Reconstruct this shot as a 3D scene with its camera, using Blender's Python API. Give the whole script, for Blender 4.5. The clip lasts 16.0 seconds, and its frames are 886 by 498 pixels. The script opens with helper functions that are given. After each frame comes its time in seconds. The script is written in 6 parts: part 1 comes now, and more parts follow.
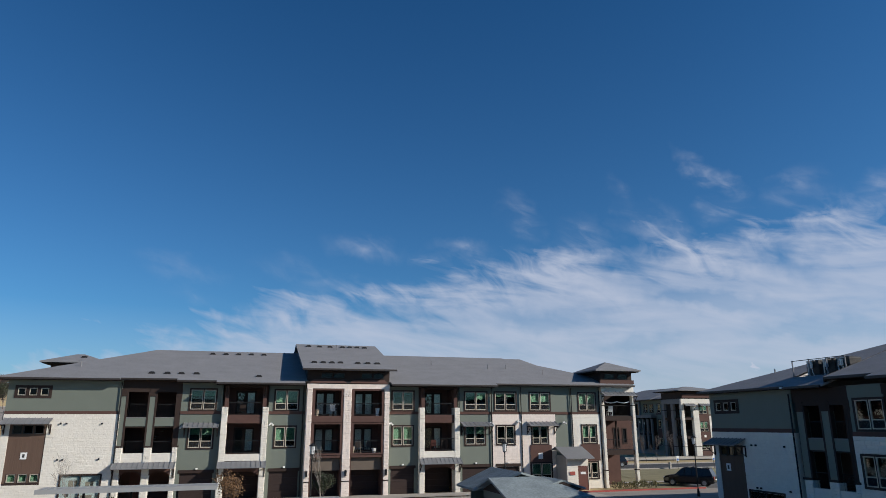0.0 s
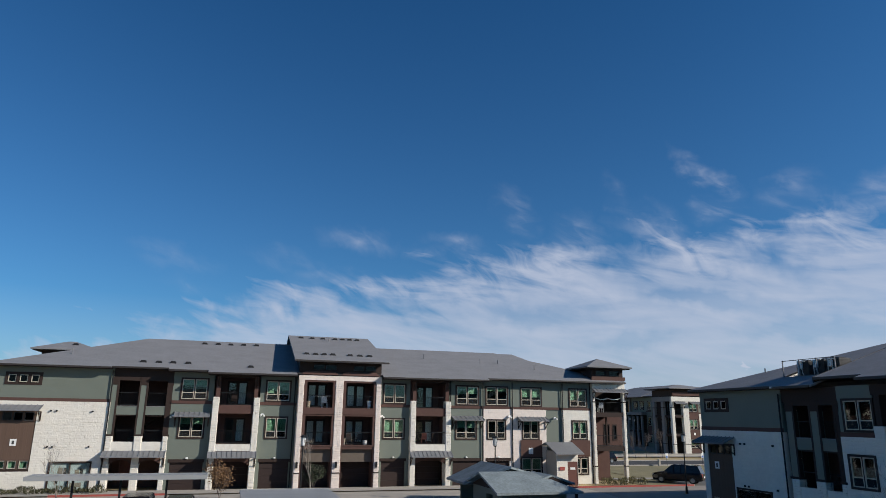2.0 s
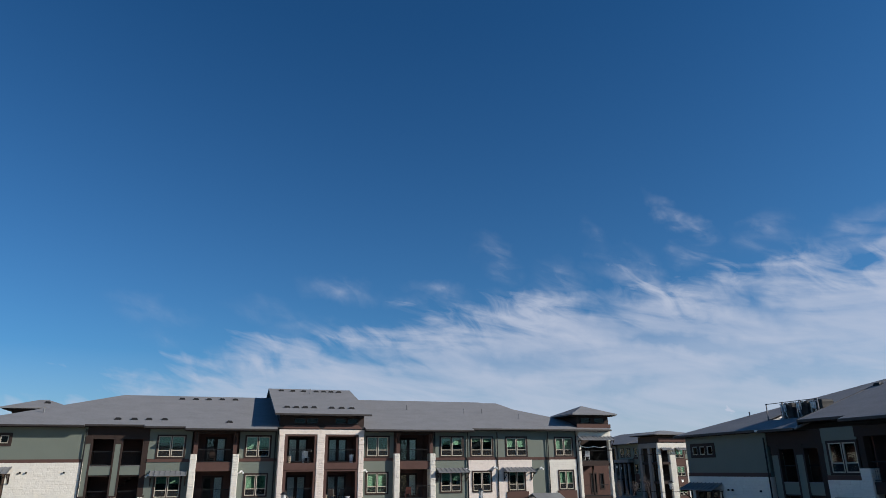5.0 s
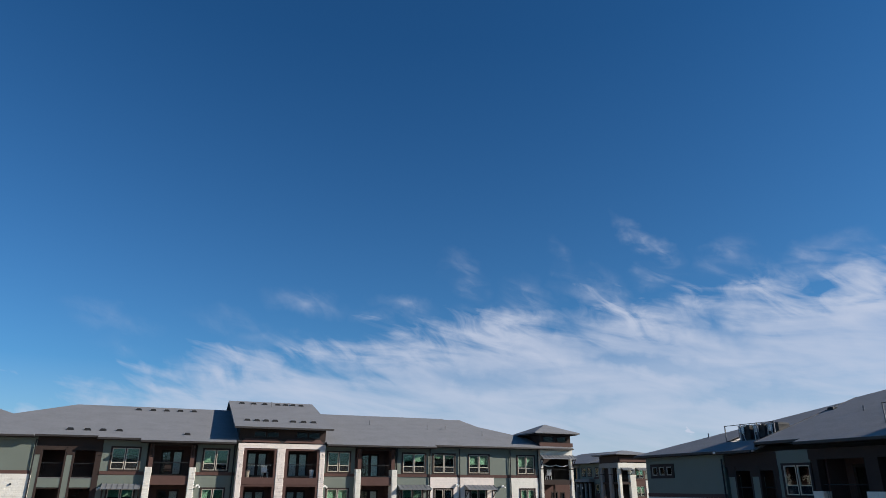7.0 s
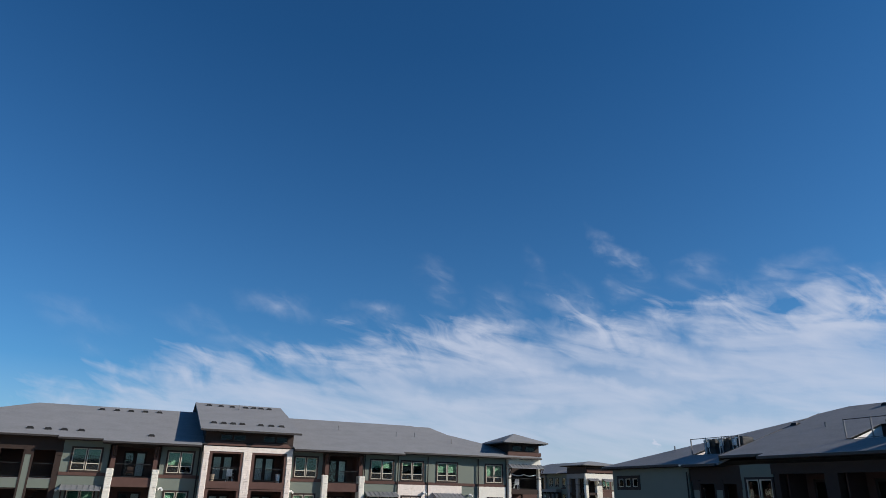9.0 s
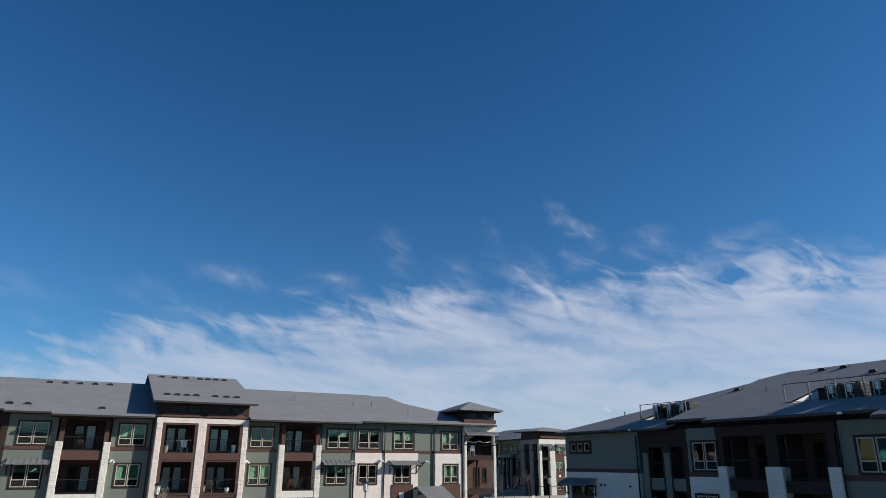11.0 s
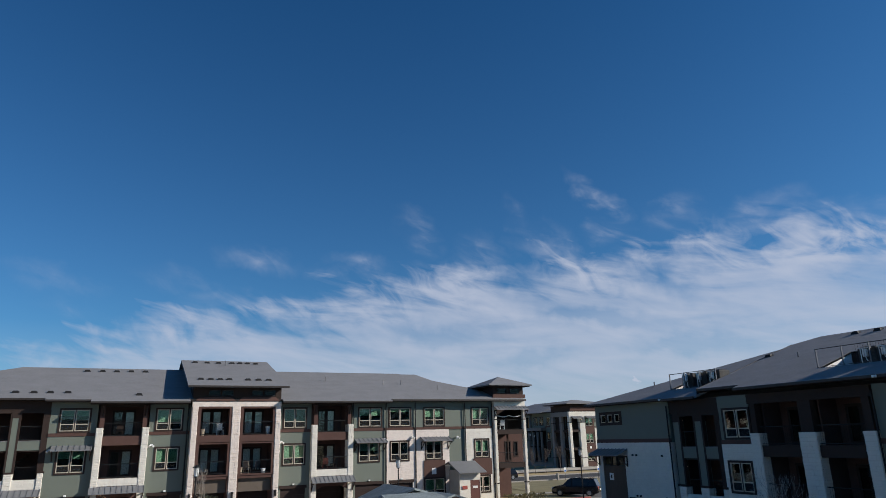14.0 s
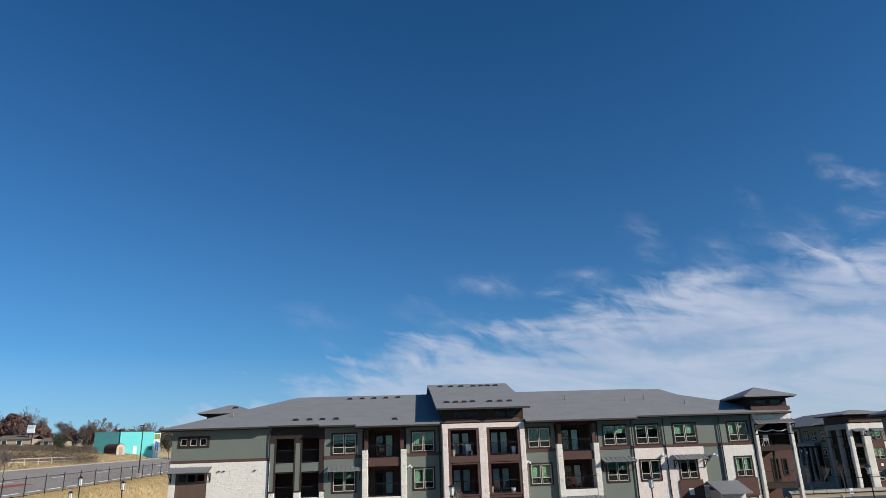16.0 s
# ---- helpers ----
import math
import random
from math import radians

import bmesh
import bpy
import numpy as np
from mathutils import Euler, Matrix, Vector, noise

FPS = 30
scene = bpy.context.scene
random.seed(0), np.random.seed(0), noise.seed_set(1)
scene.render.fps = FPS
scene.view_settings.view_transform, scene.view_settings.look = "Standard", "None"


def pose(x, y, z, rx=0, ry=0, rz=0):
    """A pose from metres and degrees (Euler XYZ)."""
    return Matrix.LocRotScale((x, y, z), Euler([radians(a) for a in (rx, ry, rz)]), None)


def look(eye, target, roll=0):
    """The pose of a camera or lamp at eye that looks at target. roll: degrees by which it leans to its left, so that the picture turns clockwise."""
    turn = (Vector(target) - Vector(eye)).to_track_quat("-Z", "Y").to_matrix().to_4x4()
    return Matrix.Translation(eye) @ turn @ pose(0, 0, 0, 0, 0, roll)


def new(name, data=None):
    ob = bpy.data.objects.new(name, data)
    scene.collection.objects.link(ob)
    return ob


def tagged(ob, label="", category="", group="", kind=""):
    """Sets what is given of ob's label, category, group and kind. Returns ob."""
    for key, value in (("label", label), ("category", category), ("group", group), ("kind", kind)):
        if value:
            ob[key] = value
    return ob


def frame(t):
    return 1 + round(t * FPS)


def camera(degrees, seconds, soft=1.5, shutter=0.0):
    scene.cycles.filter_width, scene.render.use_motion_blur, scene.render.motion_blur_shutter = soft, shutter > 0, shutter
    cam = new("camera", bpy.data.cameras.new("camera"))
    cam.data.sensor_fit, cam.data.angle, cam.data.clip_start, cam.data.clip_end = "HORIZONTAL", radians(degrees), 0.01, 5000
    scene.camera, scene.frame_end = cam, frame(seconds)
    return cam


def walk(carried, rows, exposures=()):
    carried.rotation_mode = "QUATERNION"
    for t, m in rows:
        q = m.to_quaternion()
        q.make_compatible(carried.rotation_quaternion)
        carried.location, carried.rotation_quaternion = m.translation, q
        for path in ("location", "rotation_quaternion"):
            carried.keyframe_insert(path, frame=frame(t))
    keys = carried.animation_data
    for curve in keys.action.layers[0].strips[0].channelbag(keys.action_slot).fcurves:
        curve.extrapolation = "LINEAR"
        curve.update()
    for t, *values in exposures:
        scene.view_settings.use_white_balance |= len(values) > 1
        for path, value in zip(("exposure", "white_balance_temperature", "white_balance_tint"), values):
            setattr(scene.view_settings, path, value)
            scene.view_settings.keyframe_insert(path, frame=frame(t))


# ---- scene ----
cam = camera(67.55, 16.0, soft=0.6)

PATH = [
    (0.0, pose(0, -60, 5.95, 104.79, 0.19, -16.00)),
    (0.5, pose(0, -60, 5.95, 105.40, 0.49, -14.13)),
    (1.0, pose(0, -60, 5.95, 103.97, -0.26, -14.29)),
    (1.5, pose(0, -60, 5.95, 104.00, -0.41, -16.23)),
    (2.0, pose(0, -60, 5.95, 104.28, -0.75, -16.74)),
    (2.5, pose(0, -60, 5.95, 104.78, -0.21, -18.82)),
    (3.0, pose(0, -60, 5.95, 105.09, -0.43, -20.43)),
    (3.5, pose(0, -60, 5.95, 106.01, 0.03, -20.54)),
    (4.0, pose(0, -60, 5.95, 106.89, 0.57, -18.39)),
    (4.2, pose(0, -60, 5.95, 107.38, 0.49, -17.89)),
    (6.5, pose(0, -60, 5.95, 109.33, 0.02, -19.95)),
    (7.0, pose(0, -60, 5.95, 109.77, -0.17, -21.17)),
    (7.5, pose(0, -60, 5.95, 110.26, -0.51, -21.38)),
    (8.0, pose(0, -60, 5.95, 110.21, -1.06, -21.71)),
    (8.5, pose(0, -60, 5.95, 110.77, -0.78, -21.87)),
    (8.7, pose(0, -60, 5.95, 110.72, -1.08, -22.92)),
    (10.8, pose(0, -60, 5.95, 107.88, -0.38, -26.53)),
    (11.0, pose(0, -60, 5.95, 107.88, -0.20, -27.37)),
    (11.5, pose(0, -60, 5.95, 108.18, -0.15, -29.14)),
    (12.0, pose(0, -60, 5.95, 108.20, 0.75, -29.99)),
    (12.5, pose(0, -60, 5.95, 107.28, 0.88, -31.08)),
    (13.0, pose(0, -60, 5.95, 106.84, 0.45, -31.89)),
    (13.5, pose(0, -60, 5.95, 105.72, 0.72, -29.16)),
    (14.0, pose(0, -60, 5.95, 105.96, 1.40, -24.81)),
    (14.5, pose(0, -60, 5.95, 106.73, 2.05, -21.73)),
    (15.0, pose(0, -60, 5.95, 108.05, 1.76, -15.01)),
    (15.5, pose(0, -60, 5.95, 108.23, 0.68, -7.60)),
    (16.0, pose(0, -60, 5.95, 108.08, 1.93, -4.64)),
]
# the clip's camera brightens a little whenever it tilts up into the sky
EXPOSURES = [(0.0, 0.08), (4.0, 0.09), (6.5, 0.16), (7.0, 0.21), (8.5, 0.21), (11.0, 0.17), (12.0, 0.13), (13.0, 0.07), (13.5, 0.03), (14.5, 0.05), (15.0, 0.13), (15.5, 0.17), (16.0, 0.20)]
walk(cam, PATH, EXPOSURES)

# ---- light ----
SKY_LOW, SKY_HIGH = (0.52, 0.98, 1.33, 1), (0.245, 0.74, 1.13, 1)   # clear winter sky, deeper overhead
SUN_EL, SUN_AZ = 25.2, 122.0          # azimuth clockwise from +y (the way into the main facade)
world = bpy.data.worlds.new("sky")
scene.world = world
world.use_nodes = True
wn, wl = world.node_tree.nodes, world.node_tree.links
wn.clear()


def wmath(op, a, b=None, clamp=False):
    n = wn.new("ShaderNodeMath")
    n.operation, n.use_clamp = op, clamp
    for i, v in enumerate((a, b)):
        if v is None:
            continue
        if isinstance(v, (int, float)):
            n.inputs[i].default_value = v
        else:
            wl.new(v, n.inputs[i])
    return n.outputs[0]


def wnoise(vec, scale, detail, rough, dist=0.0):
    n = wn.new("ShaderNodeTexNoise")
    n.inputs["Scale"].default_value, n.inputs["Detail"].default_value = scale, detail
    n.inputs["Roughness"].default_value, n.inputs["Distortion"].default_value = rough, dist
    wl.new(vec, n.inputs["Vector"])
    return n.outputs["Fac"]


sky = wn.new("ShaderNodeTexSky")
sky.sky_type, sky.sun_disc = "NISHITA", False
sky.sun_elevation, sky.sun_rotation = radians(SUN_EL), radians(SUN_AZ)
sky.altitude, sky.air_density, sky.dust_density, sky.ozone_density = 200.0, 1.0, 0.6, 3.0
tc = wn.new("ShaderNodeTexCoord")
sep = wn.new("ShaderNodeSeparateXYZ")
wl.new(tc.outputs["Generated"], sep.inputs[0])
dx, dy, dz = sep.outputs
# cloud bank of thin cirrus, laid out by bearing and height
az = wmath("ARCTAN2", dx, dy)
el = wmath("ARCSINE", dz)
comb = wn.new("ShaderNodeCombineXYZ")
wl.new(az, comb.inputs[0]), wl.new(el, comb.inputs[1])


def wmap(deg, sx, sy, off=0.0):
    m1, m2 = wn.new("ShaderNodeMapping"), wn.new("ShaderNodeMapping")
    m1.inputs["Rotation"].default_value = (0, 0, radians(deg))
    m2.inputs["Scale"].default_value, m2.inputs["Location"].default_value = (sx, sy, 1), (off, off * 0.7, off * 1.3)
    wl.new(comb.outputs[0], m1.inputs[0]), wl.new(m1.outputs[0], m2.inputs[0])
    return m2.outputs[0]


def wblobs(vec, strokes, fat=1.0):
    """Soft elongated patches: (bearing, height, half length, half width, lean in degrees, strength), added up."""
    total = None
    for a, e, hl, hw, lean, k in strokes:
        m = wn.new("ShaderNodeMapping")
        m.vector_type = "TEXTURE"
        m.inputs["Location"].default_value, m.inputs["Rotation"].default_value, m.inputs["Scale"].default_value = (a, e, 0), (0, 0, radians(lean)), (hl * 1.8 * fat, hw * 2.4 * fat, 1)
        ln = wn.new("ShaderNodeVectorMath")
        ln.operation = "LENGTH"
        wl.new(vec, m.inputs[0]), wl.new(m.outputs[0], ln.inputs[0])
        one = wmath("MULTIPLY", wmath("POWER", wmath("SUBTRACT", 1.0, ln.outputs["Value"], clamp=True), 1.5), k)
        total = one if total is None else wmath("ADD", total, one)
    return total


# a slow warp makes every patch ragged
warp = wn.new("ShaderNodeTexNoise")
warp.inputs["Scale"].default_value, warp.inputs["Detail"].default_value, warp.inputs["Roughness"].default_value = 22.0, 4.0, 0.52
wl.new(comb.outputs[0], warp.inputs["Vector"])
wsub, wsc, wadd = (wn.new("ShaderNodeVectorMath") for _ in range(3))
wsub.operation, wsc.operation, wadd.operation = "SUBTRACT", "MULTIPLY", "ADD"
wsub.inputs[1].default_value, wsc.inputs[1].default_value = (0.5, 0.5, 0.5), (0.075, 0.052, 0.0)
wl.new(warp.outputs["Color"], wsub.inputs[0]), wl.new(wsub.outputs[0], wsc.inputs[0])
wl.new(wsc.outputs[0], wadd.inputs[0]), wl.new(comb.outputs[0], wadd.inputs[1])
bent = wadd.outputs[0]

n_streak = wnoise(wmap(8, 5.5, 30.0, 3.0), 1.0, 6.0, 0.52, 0.8)
n_fibre = wnoise(wmap(14, 10.0, 36.0, 1.0), 1.0, 5.0, 0.52, 0.8)
n_tuft = wnoise(wmap(28, 14.0, 32.0, 5.0), 1.0, 5.0, 0.54, 0.9)
n_big = wnoise(wmap(10, 4.0, 10.0, 7.0), 1.0, 4.0, 0.5, 0.3)
# loose tufts and hooks above the bank
TUFTS_LOW = [(-0.107, 0.213, 0.042, 0.010, -8, 0.30), (-0.082, 0.178, 0.030, 0.007, -9, 0.55), (0.160, 0.257, 0.048, 0.010, -11, 0.60), (0.060, 0.222, 0.050, 0.009, -8, 0.25),
             (0.313, 0.257, 0.035, 0.008, -10, 0.60), (0.400, 0.312, 0.030, 0.015, -42, 0.45), (0.408, 0.285, 0.024, 0.010, -20, 0.35), (0.498, 0.262, 0.030, 0.020, -40, 0.75)]
TUFTS_HIGH = [(0.567, 0.317, 0.030, 0.010, -50, 0.50), (0.612, 0.277, 0.022, 0.012, -30, 0.40), (0.668, 0.352, 0.032, 0.007, -46, 0.50), (0.695, 0.331, 0.040, 0.009, -44, 0.85),
              (0.692, 0.288, 0.028, 0.010, -8, 0.75), (0.797, 0.304, 0.028, 0.017, 8, 0.70), (0.893, 0.292, 0.055, 0.011, 12, 0.70), (0.995, 0.265, 0.038, 0.015, -8, 0.85),
              (1.068, 0.246, 0.024, 0.013, -25, 0.85), (1.125, 0.250, 0.030, 0.020, 40, 0.80)]
# bright fibres along the bank's ragged top, and the bluer rifts in it
FIBRES = [(-0.030, 0.132, 0.060, 0.007, -4, 0.45), (0.035, 0.151, 0.060, 0.008, -5, 0.55), (0.170, 0.186, 0.075, 0.014, -6, 0.60), (0.325, 0.208, 0.060, 0.018, -17, 0.70), (0.455, 0.222, 0.055, 0.018, -8, 0.75),
          (0.650, 0.240, 0.068, 0.013, -23, 1.00), (0.752, 0.247, 0.034, 0.018, -24, 0.85), (0.900, 0.250, 0.085, 0.026, -3, 0.95), (0.510, 0.190, 0.070, 0.012, -24, 0.60), (1.010, 0.235, 0.080, 0.024, -8, 1.10)]
RIFTS = [(0.565, 0.112, 0.050, 0.007, -1, 0.45), (0.780, 0.120, 0.060, 0.008, -1, 0.55), (0.424, 0.149, 0.060, 0.009, -4, 0.50), (0.687, 0.162, 0.048, 0.008, -11, 0.50), (0.764, 0.214, 0.036, 0.012, -27, 0.95),
         (0.173, 0.168, 0.062, 0.008, -6, 0.50), (-0.010, 0.140, 0.045, 0.006, -3, 0.50), (0.618, 0.176, 0.058, 0.009, -10, 0.50), (1.045, 0.185, 0.060, 0.022, -12, 0.30), (0.555, 0.228, 0.030, 0.014, -20, 0.80)]
# upper edge of the bank by bearing
edge = wmath("ADD", wmath("ADD", wmath("MULTIPLY", az, 0.232), wmath("MULTIPLY", wmath("MULTIPLY", az, az), -0.128)), 0.164)
ragged = wmath("ADD", wmath("MULTIPLY", wmath("SUBTRACT", n_streak, 0.5), 0.115), wmath("ADD", wmath("MULTIPLY", wmath("SUBTRACT", n_tuft, 0.5), 0.110), wmath("MULTIPLY", wmath("SUBTRACT", n_big, 0.5), 0.050)))
depth_ = wmath("DIVIDE", wmath("ADD", wmath("SUBTRACT", edge, el), ragged), 0.060)
body = wmath("ADD", wmath("MULTIPLY", wmath("ADD", depth_, 0.10, clamp=True), 0.56), wmath("MULTIPLY", wmath("MULTIPLY", wmath("SUBTRACT", depth_, 0.2), 0.55, clamp=True), 0.32))
grain = wmath("ADD", wmath("MULTIPLY", wmath("SUBTRACT", n_streak, 0.5), 1.5), wmath("MULTIPLY", wmath("SUBTRACT", n_fibre, 0.5), 1.0))
body = wmath("MULTIPLY", body, wmath("ADD", 1.0, grain))
comb2 = wmath("ADD", wmath("MULTIPLY", wmath("SUBTRACT", n_fibre, 0.43), 2.8, clamp=True), wmath("MULTIPLY", wmath("SUBTRACT", n_tuft, 0.44), 3.2, clamp=True))
fibre = wmath("MULTIPLY", wmath("MULTIPLY", wblobs(bent, FIBRES), comb2), 0.95)
wisp = wmath("MULTIPLY", wmath("MULTIPLY", wmath("ADD", wblobs(bent, TUFTS_LOW), wblobs(bent, TUFTS_HIGH)), wmath("ADD", comb2, 0.12)), 0.52)
rift = wblobs(bent, RIFTS, 1.1)
# thick parts level off softly
body = wmath("TANH", wmath("MULTIPLY", wmath("MAXIMUM", wmath("ADD", body, fibre), 0.0), 1.12))
body = wmath("MULTIPLY", body, wmath("SUBTRACT", 1.0, wmath("MULTIPLY", rift, 1.0), clamp=True))
haze = wmath("MULTIPLY", wmath("SUBTRACT", 1.0, wmath("DIVIDE", wmath("MAXIMUM", el, 0.0), 0.16), clamp=True), 0.38)
low_veil = wmath("MULTIPLY", wmath("MULTIPLY", wmath("SUBTRACT", wmath("SUBTRACT", edge, 0.035), el), 14.0, clamp=True), wmath("ADD", 0.55, wmath("MULTIPLY", grain, 0.30)))
# one small white cumulus just over the roofs
puff = wmath("MULTIPLY", wmath("MULTIPLY", wblobs(bent, [(0.713, 0.069, 0.015, 0.006, -26, 2.6), (0.705, 0.076, 0.006, 0.006, 0, 1.6)]), wmath("MULTIPLY", wmath("SUBTRACT", n_fibre, 0.34, clamp=True), 4.0)), 1.0, clamp=True)
cov = wmath("MULTIPLY", wmath("MAXIMUM", wmath("MAXIMUM", wmath("MAXIMUM", body, wisp), wmath("MAXIMUM", low_veil, puff)), haze), 0.93, clamp=True)
cloud = wn.new("ShaderNodeRGB")
cloud.outputs[0].default_value = (6.75, 7.4, 9.05, 1)
ramp = wn.new("ShaderNodeMix")
ramp.data_type = "RGBA"
ramp.inputs[6].default_value, ramp.inputs[7].default_value = SKY_LOW, SKY_HIGH
wl.new(wmath("DIVIDE", el, 0.65, clamp=True), ramp.inputs[0])
zen = wn.new("ShaderNodeMix")
zen.data_type = "RGBA"
zen.inputs[7].default_value = (0.17, 0.50, 0.74, 1)
wl.new(ramp.outputs[2], zen.inputs[6]), wl.new(wmath("DIVIDE", wmath("SUBTRACT", el, 0.8), 0.5, clamp=True), zen.inputs[0])
tintn = wn.new("ShaderNodeMix")
tintn.data_type, tintn.blend_type = "RGBA", "MULTIPLY"
tintn.inputs[0].default_value = 1.0
wl.new(sky.outputs[0], tintn.inputs[6]), wl.new(zen.outputs[2], tintn.inputs[7])
mixc = wn.new("ShaderNodeMix")
mixc.data_type = "RGBA"
wl.new(cov, mixc.inputs[0]), wl.new(tintn.outputs[2], mixc.inputs[6]), wl.new(cloud.outputs[0], mixc.inputs[7])
bg = wn.new("ShaderNodeBackground")
bg.inputs[1].default_value = 0.072
wl.new(mixc.outputs[2], bg.inputs[0])
wl.new(bg.outputs[0], wn.new("ShaderNodeOutputWorld").inputs[0])

sun = new("sun", bpy.data.lights.new("sun", "SUN"))
sun.data.energy, sun.data.angle, sun.data.color = 4.5, radians(0.53), (1.0, 0.92, 0.82)
a_, e_ = radians(SUN_AZ), radians(SUN_EL)
sun.matrix_world = look((40 * math.sin(a_) * math.cos(e_), 40 * math.cos(a_) * math.cos(e_), 40 * math.sin(e_)), (0, 0, 0))


# ---- materials ----
def mat(name, color, rough=0.8, vary=0.12, scale=3.0, bump=0.0, bscale=40.0, metal=0.0, dirt=0.0, rand=0.0, spec=0.5, stretch=(1, 1, 1)):
    m = bpy.data.materials.new(name)
    m.use_nodes = True
    nt = m.node_tree
    nd, lk = nt.nodes, nt.links
    b = nd["Principled BSDF"]
    b.inputs["Roughness"].default_value, b.inputs["Metallic"].default_value = rough, metal
    b.inputs["Specular IOR Level"].default_value = spec
    t = nd.new("ShaderNodeTexCoord")
    mp = nd.new("ShaderNodeMapping")
    mp.inputs["Scale"].default_value = stretch
    lk.new(t.outputs["Object"], mp.inputs[0])
    n1, n2 = nd.new("ShaderNodeTexNoise"), nd.new("ShaderNodeTexNoise")
    for n, s in ((n1, scale), (n2, scale * 0.13)):
        n.inputs["Scale"].default_value, n.inputs["Detail"].default_value = s, 6.0
        lk.new(mp.outputs[0], n.inputs["Vector"])
    add = nd.new("ShaderNodeMath")
    add.operation = "ADD"
    lk.new(n1.outputs["Fac"], add.inputs[0]), lk.new(n2.outputs["Fac"], add.inputs[1])
    src = add.outputs[0]
    if rand:
        g, oi = nd.new("ShaderNodeNewGeometry"), nd.new("ShaderNodeObjectInfo")
        s2 = nd.new("ShaderNodeMath")
        s2.operation = "ADD"
        lk.new(g.outputs["Random Per Island"], s2.inputs[0]), lk.new(oi.outputs["Random"], s2.inputs[1])
        fr = nd.new("ShaderNodeMath")
        fr.operation = "FRACT"
        lk.new(s2.outputs[0], fr.inputs[0])
        mm = nd.new("ShaderNodeMath")
        mm.operation = "MULTIPLY_ADD"
        mm.inputs[1].default_value = rand
        lk.new(fr.outputs[0], mm.inputs[0]), lk.new(src, mm.inputs[2])
        src = mm.outputs[0]
    mr = nd.new("ShaderNodeMapRange")
    mr.inputs["From Min"].default_value, mr.inputs["From Max"].default_value = 0.55, 1.45 + rand
    mr.inputs["To Min"].default_value, mr.inputs["To Max"].default_value = 1 - vary, 1 + vary
    lk.new(src, mr.inputs[0])
    mul = nd.new("ShaderNodeMix")
    mul.data_type, mul.blend_type = "RGBA", "MULTIPLY"
    mul.inputs[0].default_value = 1.0
    mul.inputs[6].default_value = (*color, 1)
    lk.new(mr.outputs[0], mul.inputs[7])
    lk.new(mul.outputs[2], b.inputs["Base Color"])
    if bump:
        n3, bp = nd.new("ShaderNodeTexNoise"), nd.new("ShaderNodeBump")
        n3.inputs["Scale"].default_value, n3.inputs["Detail"].default_value = bscale, 5.0
        bp.inputs["Strength"].default_value, bp.inputs["Distance"].default_value = bump, 0.02
        lk.new(mp.outputs[0], n3.inputs["Vector"]), lk.new(n3.outputs["Fac"], bp.inputs["Height"])
        lk.new(bp.outputs[0], b.inputs["Normal"])
    return m


def glass_mat(name, tint, ior=1.9):
    m = bpy.data.materials.new(name)
    m.use_nodes = True
    nd, lk = m.node_tree.nodes, m.node_tree.links
    nd.clear()
    o, mx = nd.new("ShaderNodeOutputMaterial"), nd.new("ShaderNodeMixShader")
    tr, gl, fr = nd.new("ShaderNodeBsdfTransparent"), nd.new("ShaderNodeBsdfGlossy"), nd.new("ShaderNodeFresnel")
    tr.inputs[0].default_value = (*tint, 1)
    gl.inputs[0].default_value, gl.inputs["Roughness"].default_value = (0.9, 0.95, 0.95, 1), 0.02
    fr.inputs[0].default_value = ior
    lk.new(fr.outputs[0], mx.inputs[0]), lk.new(tr.outputs[0], mx.inputs[1]), lk.new(gl.outputs[0], mx.inputs[2])
    lk.new(mx.outputs[0], o.inputs[0])
    return m


def screen_mat(name):
    m = bpy.data.materials.new(name)
    m.use_nodes = True
    nd, lk = m.node_tree.nodes, m.node_tree.links
    nd.clear()
    o, mx = nd.new("ShaderNodeOutputMaterial"), nd.new("ShaderNodeMixShader")
    tr, df = nd.new("ShaderNodeBsdfTransparent"), nd.new("ShaderNodeBsdfDiffuse")
    df.inputs[0].default_value, mx.inputs[0].default_value = (0.03, 0.032, 0.034, 1), 0.55
    lk.new(tr.outputs[0], mx.inputs[1]), lk.new(df.outputs[0], mx.inputs[2]), lk.new(mx.outputs[0], o.inputs[0])
    return m


M_SCREEN = screen_mat("fine_dark_insect_mesh")
M_SIDING = mat("sage_green_siding", (0.148, 0.170, 0.142), 0.75, 0.07, 0.8, 0.15, 60)
M_STONE = mat("cream_limestone", (0.72, 0.685, 0.61), 0.9, 0.10, 4.0, 1.0, 5, rand=0.25)
M_STONE2 = mat("rosy_limestone", (0.74, 0.655, 0.59), 0.9, 0.12, 4.0, 1.0, 5, rand=0.3)
M_MORTAR = mat("pale_mortar", (0.63, 0.58, 0.51), 0.95, 0.1, 6.0, 0.3, 60)
M_BROWN = mat("brown_fibre_board", (0.098, 0.055, 0.046), 0.8, 0.12, 3.0, 0.1, 50, spec=0.2)
M_PANEL = mat("warm_brown_board", (0.125, 0.082, 0.062), 0.8, 0.14, 2.5, 0.1, 50, spec=0.2, stretch=(6, 1, 0.4))
# grey for stucco, and for limestone whose shade is put into the colour
M_GREY = mat("grey_stucco_and_shaded_stone", (0.205, 0.198, 0.194), 0.9, 0.12, 2.0, 0.2, 40)
M_TAUPE = mat("taupe_fibre_board", (0.135, 0.110, 0.090), 0.8, 0.10, 3.0, 0.1, 50, spec=0.2)
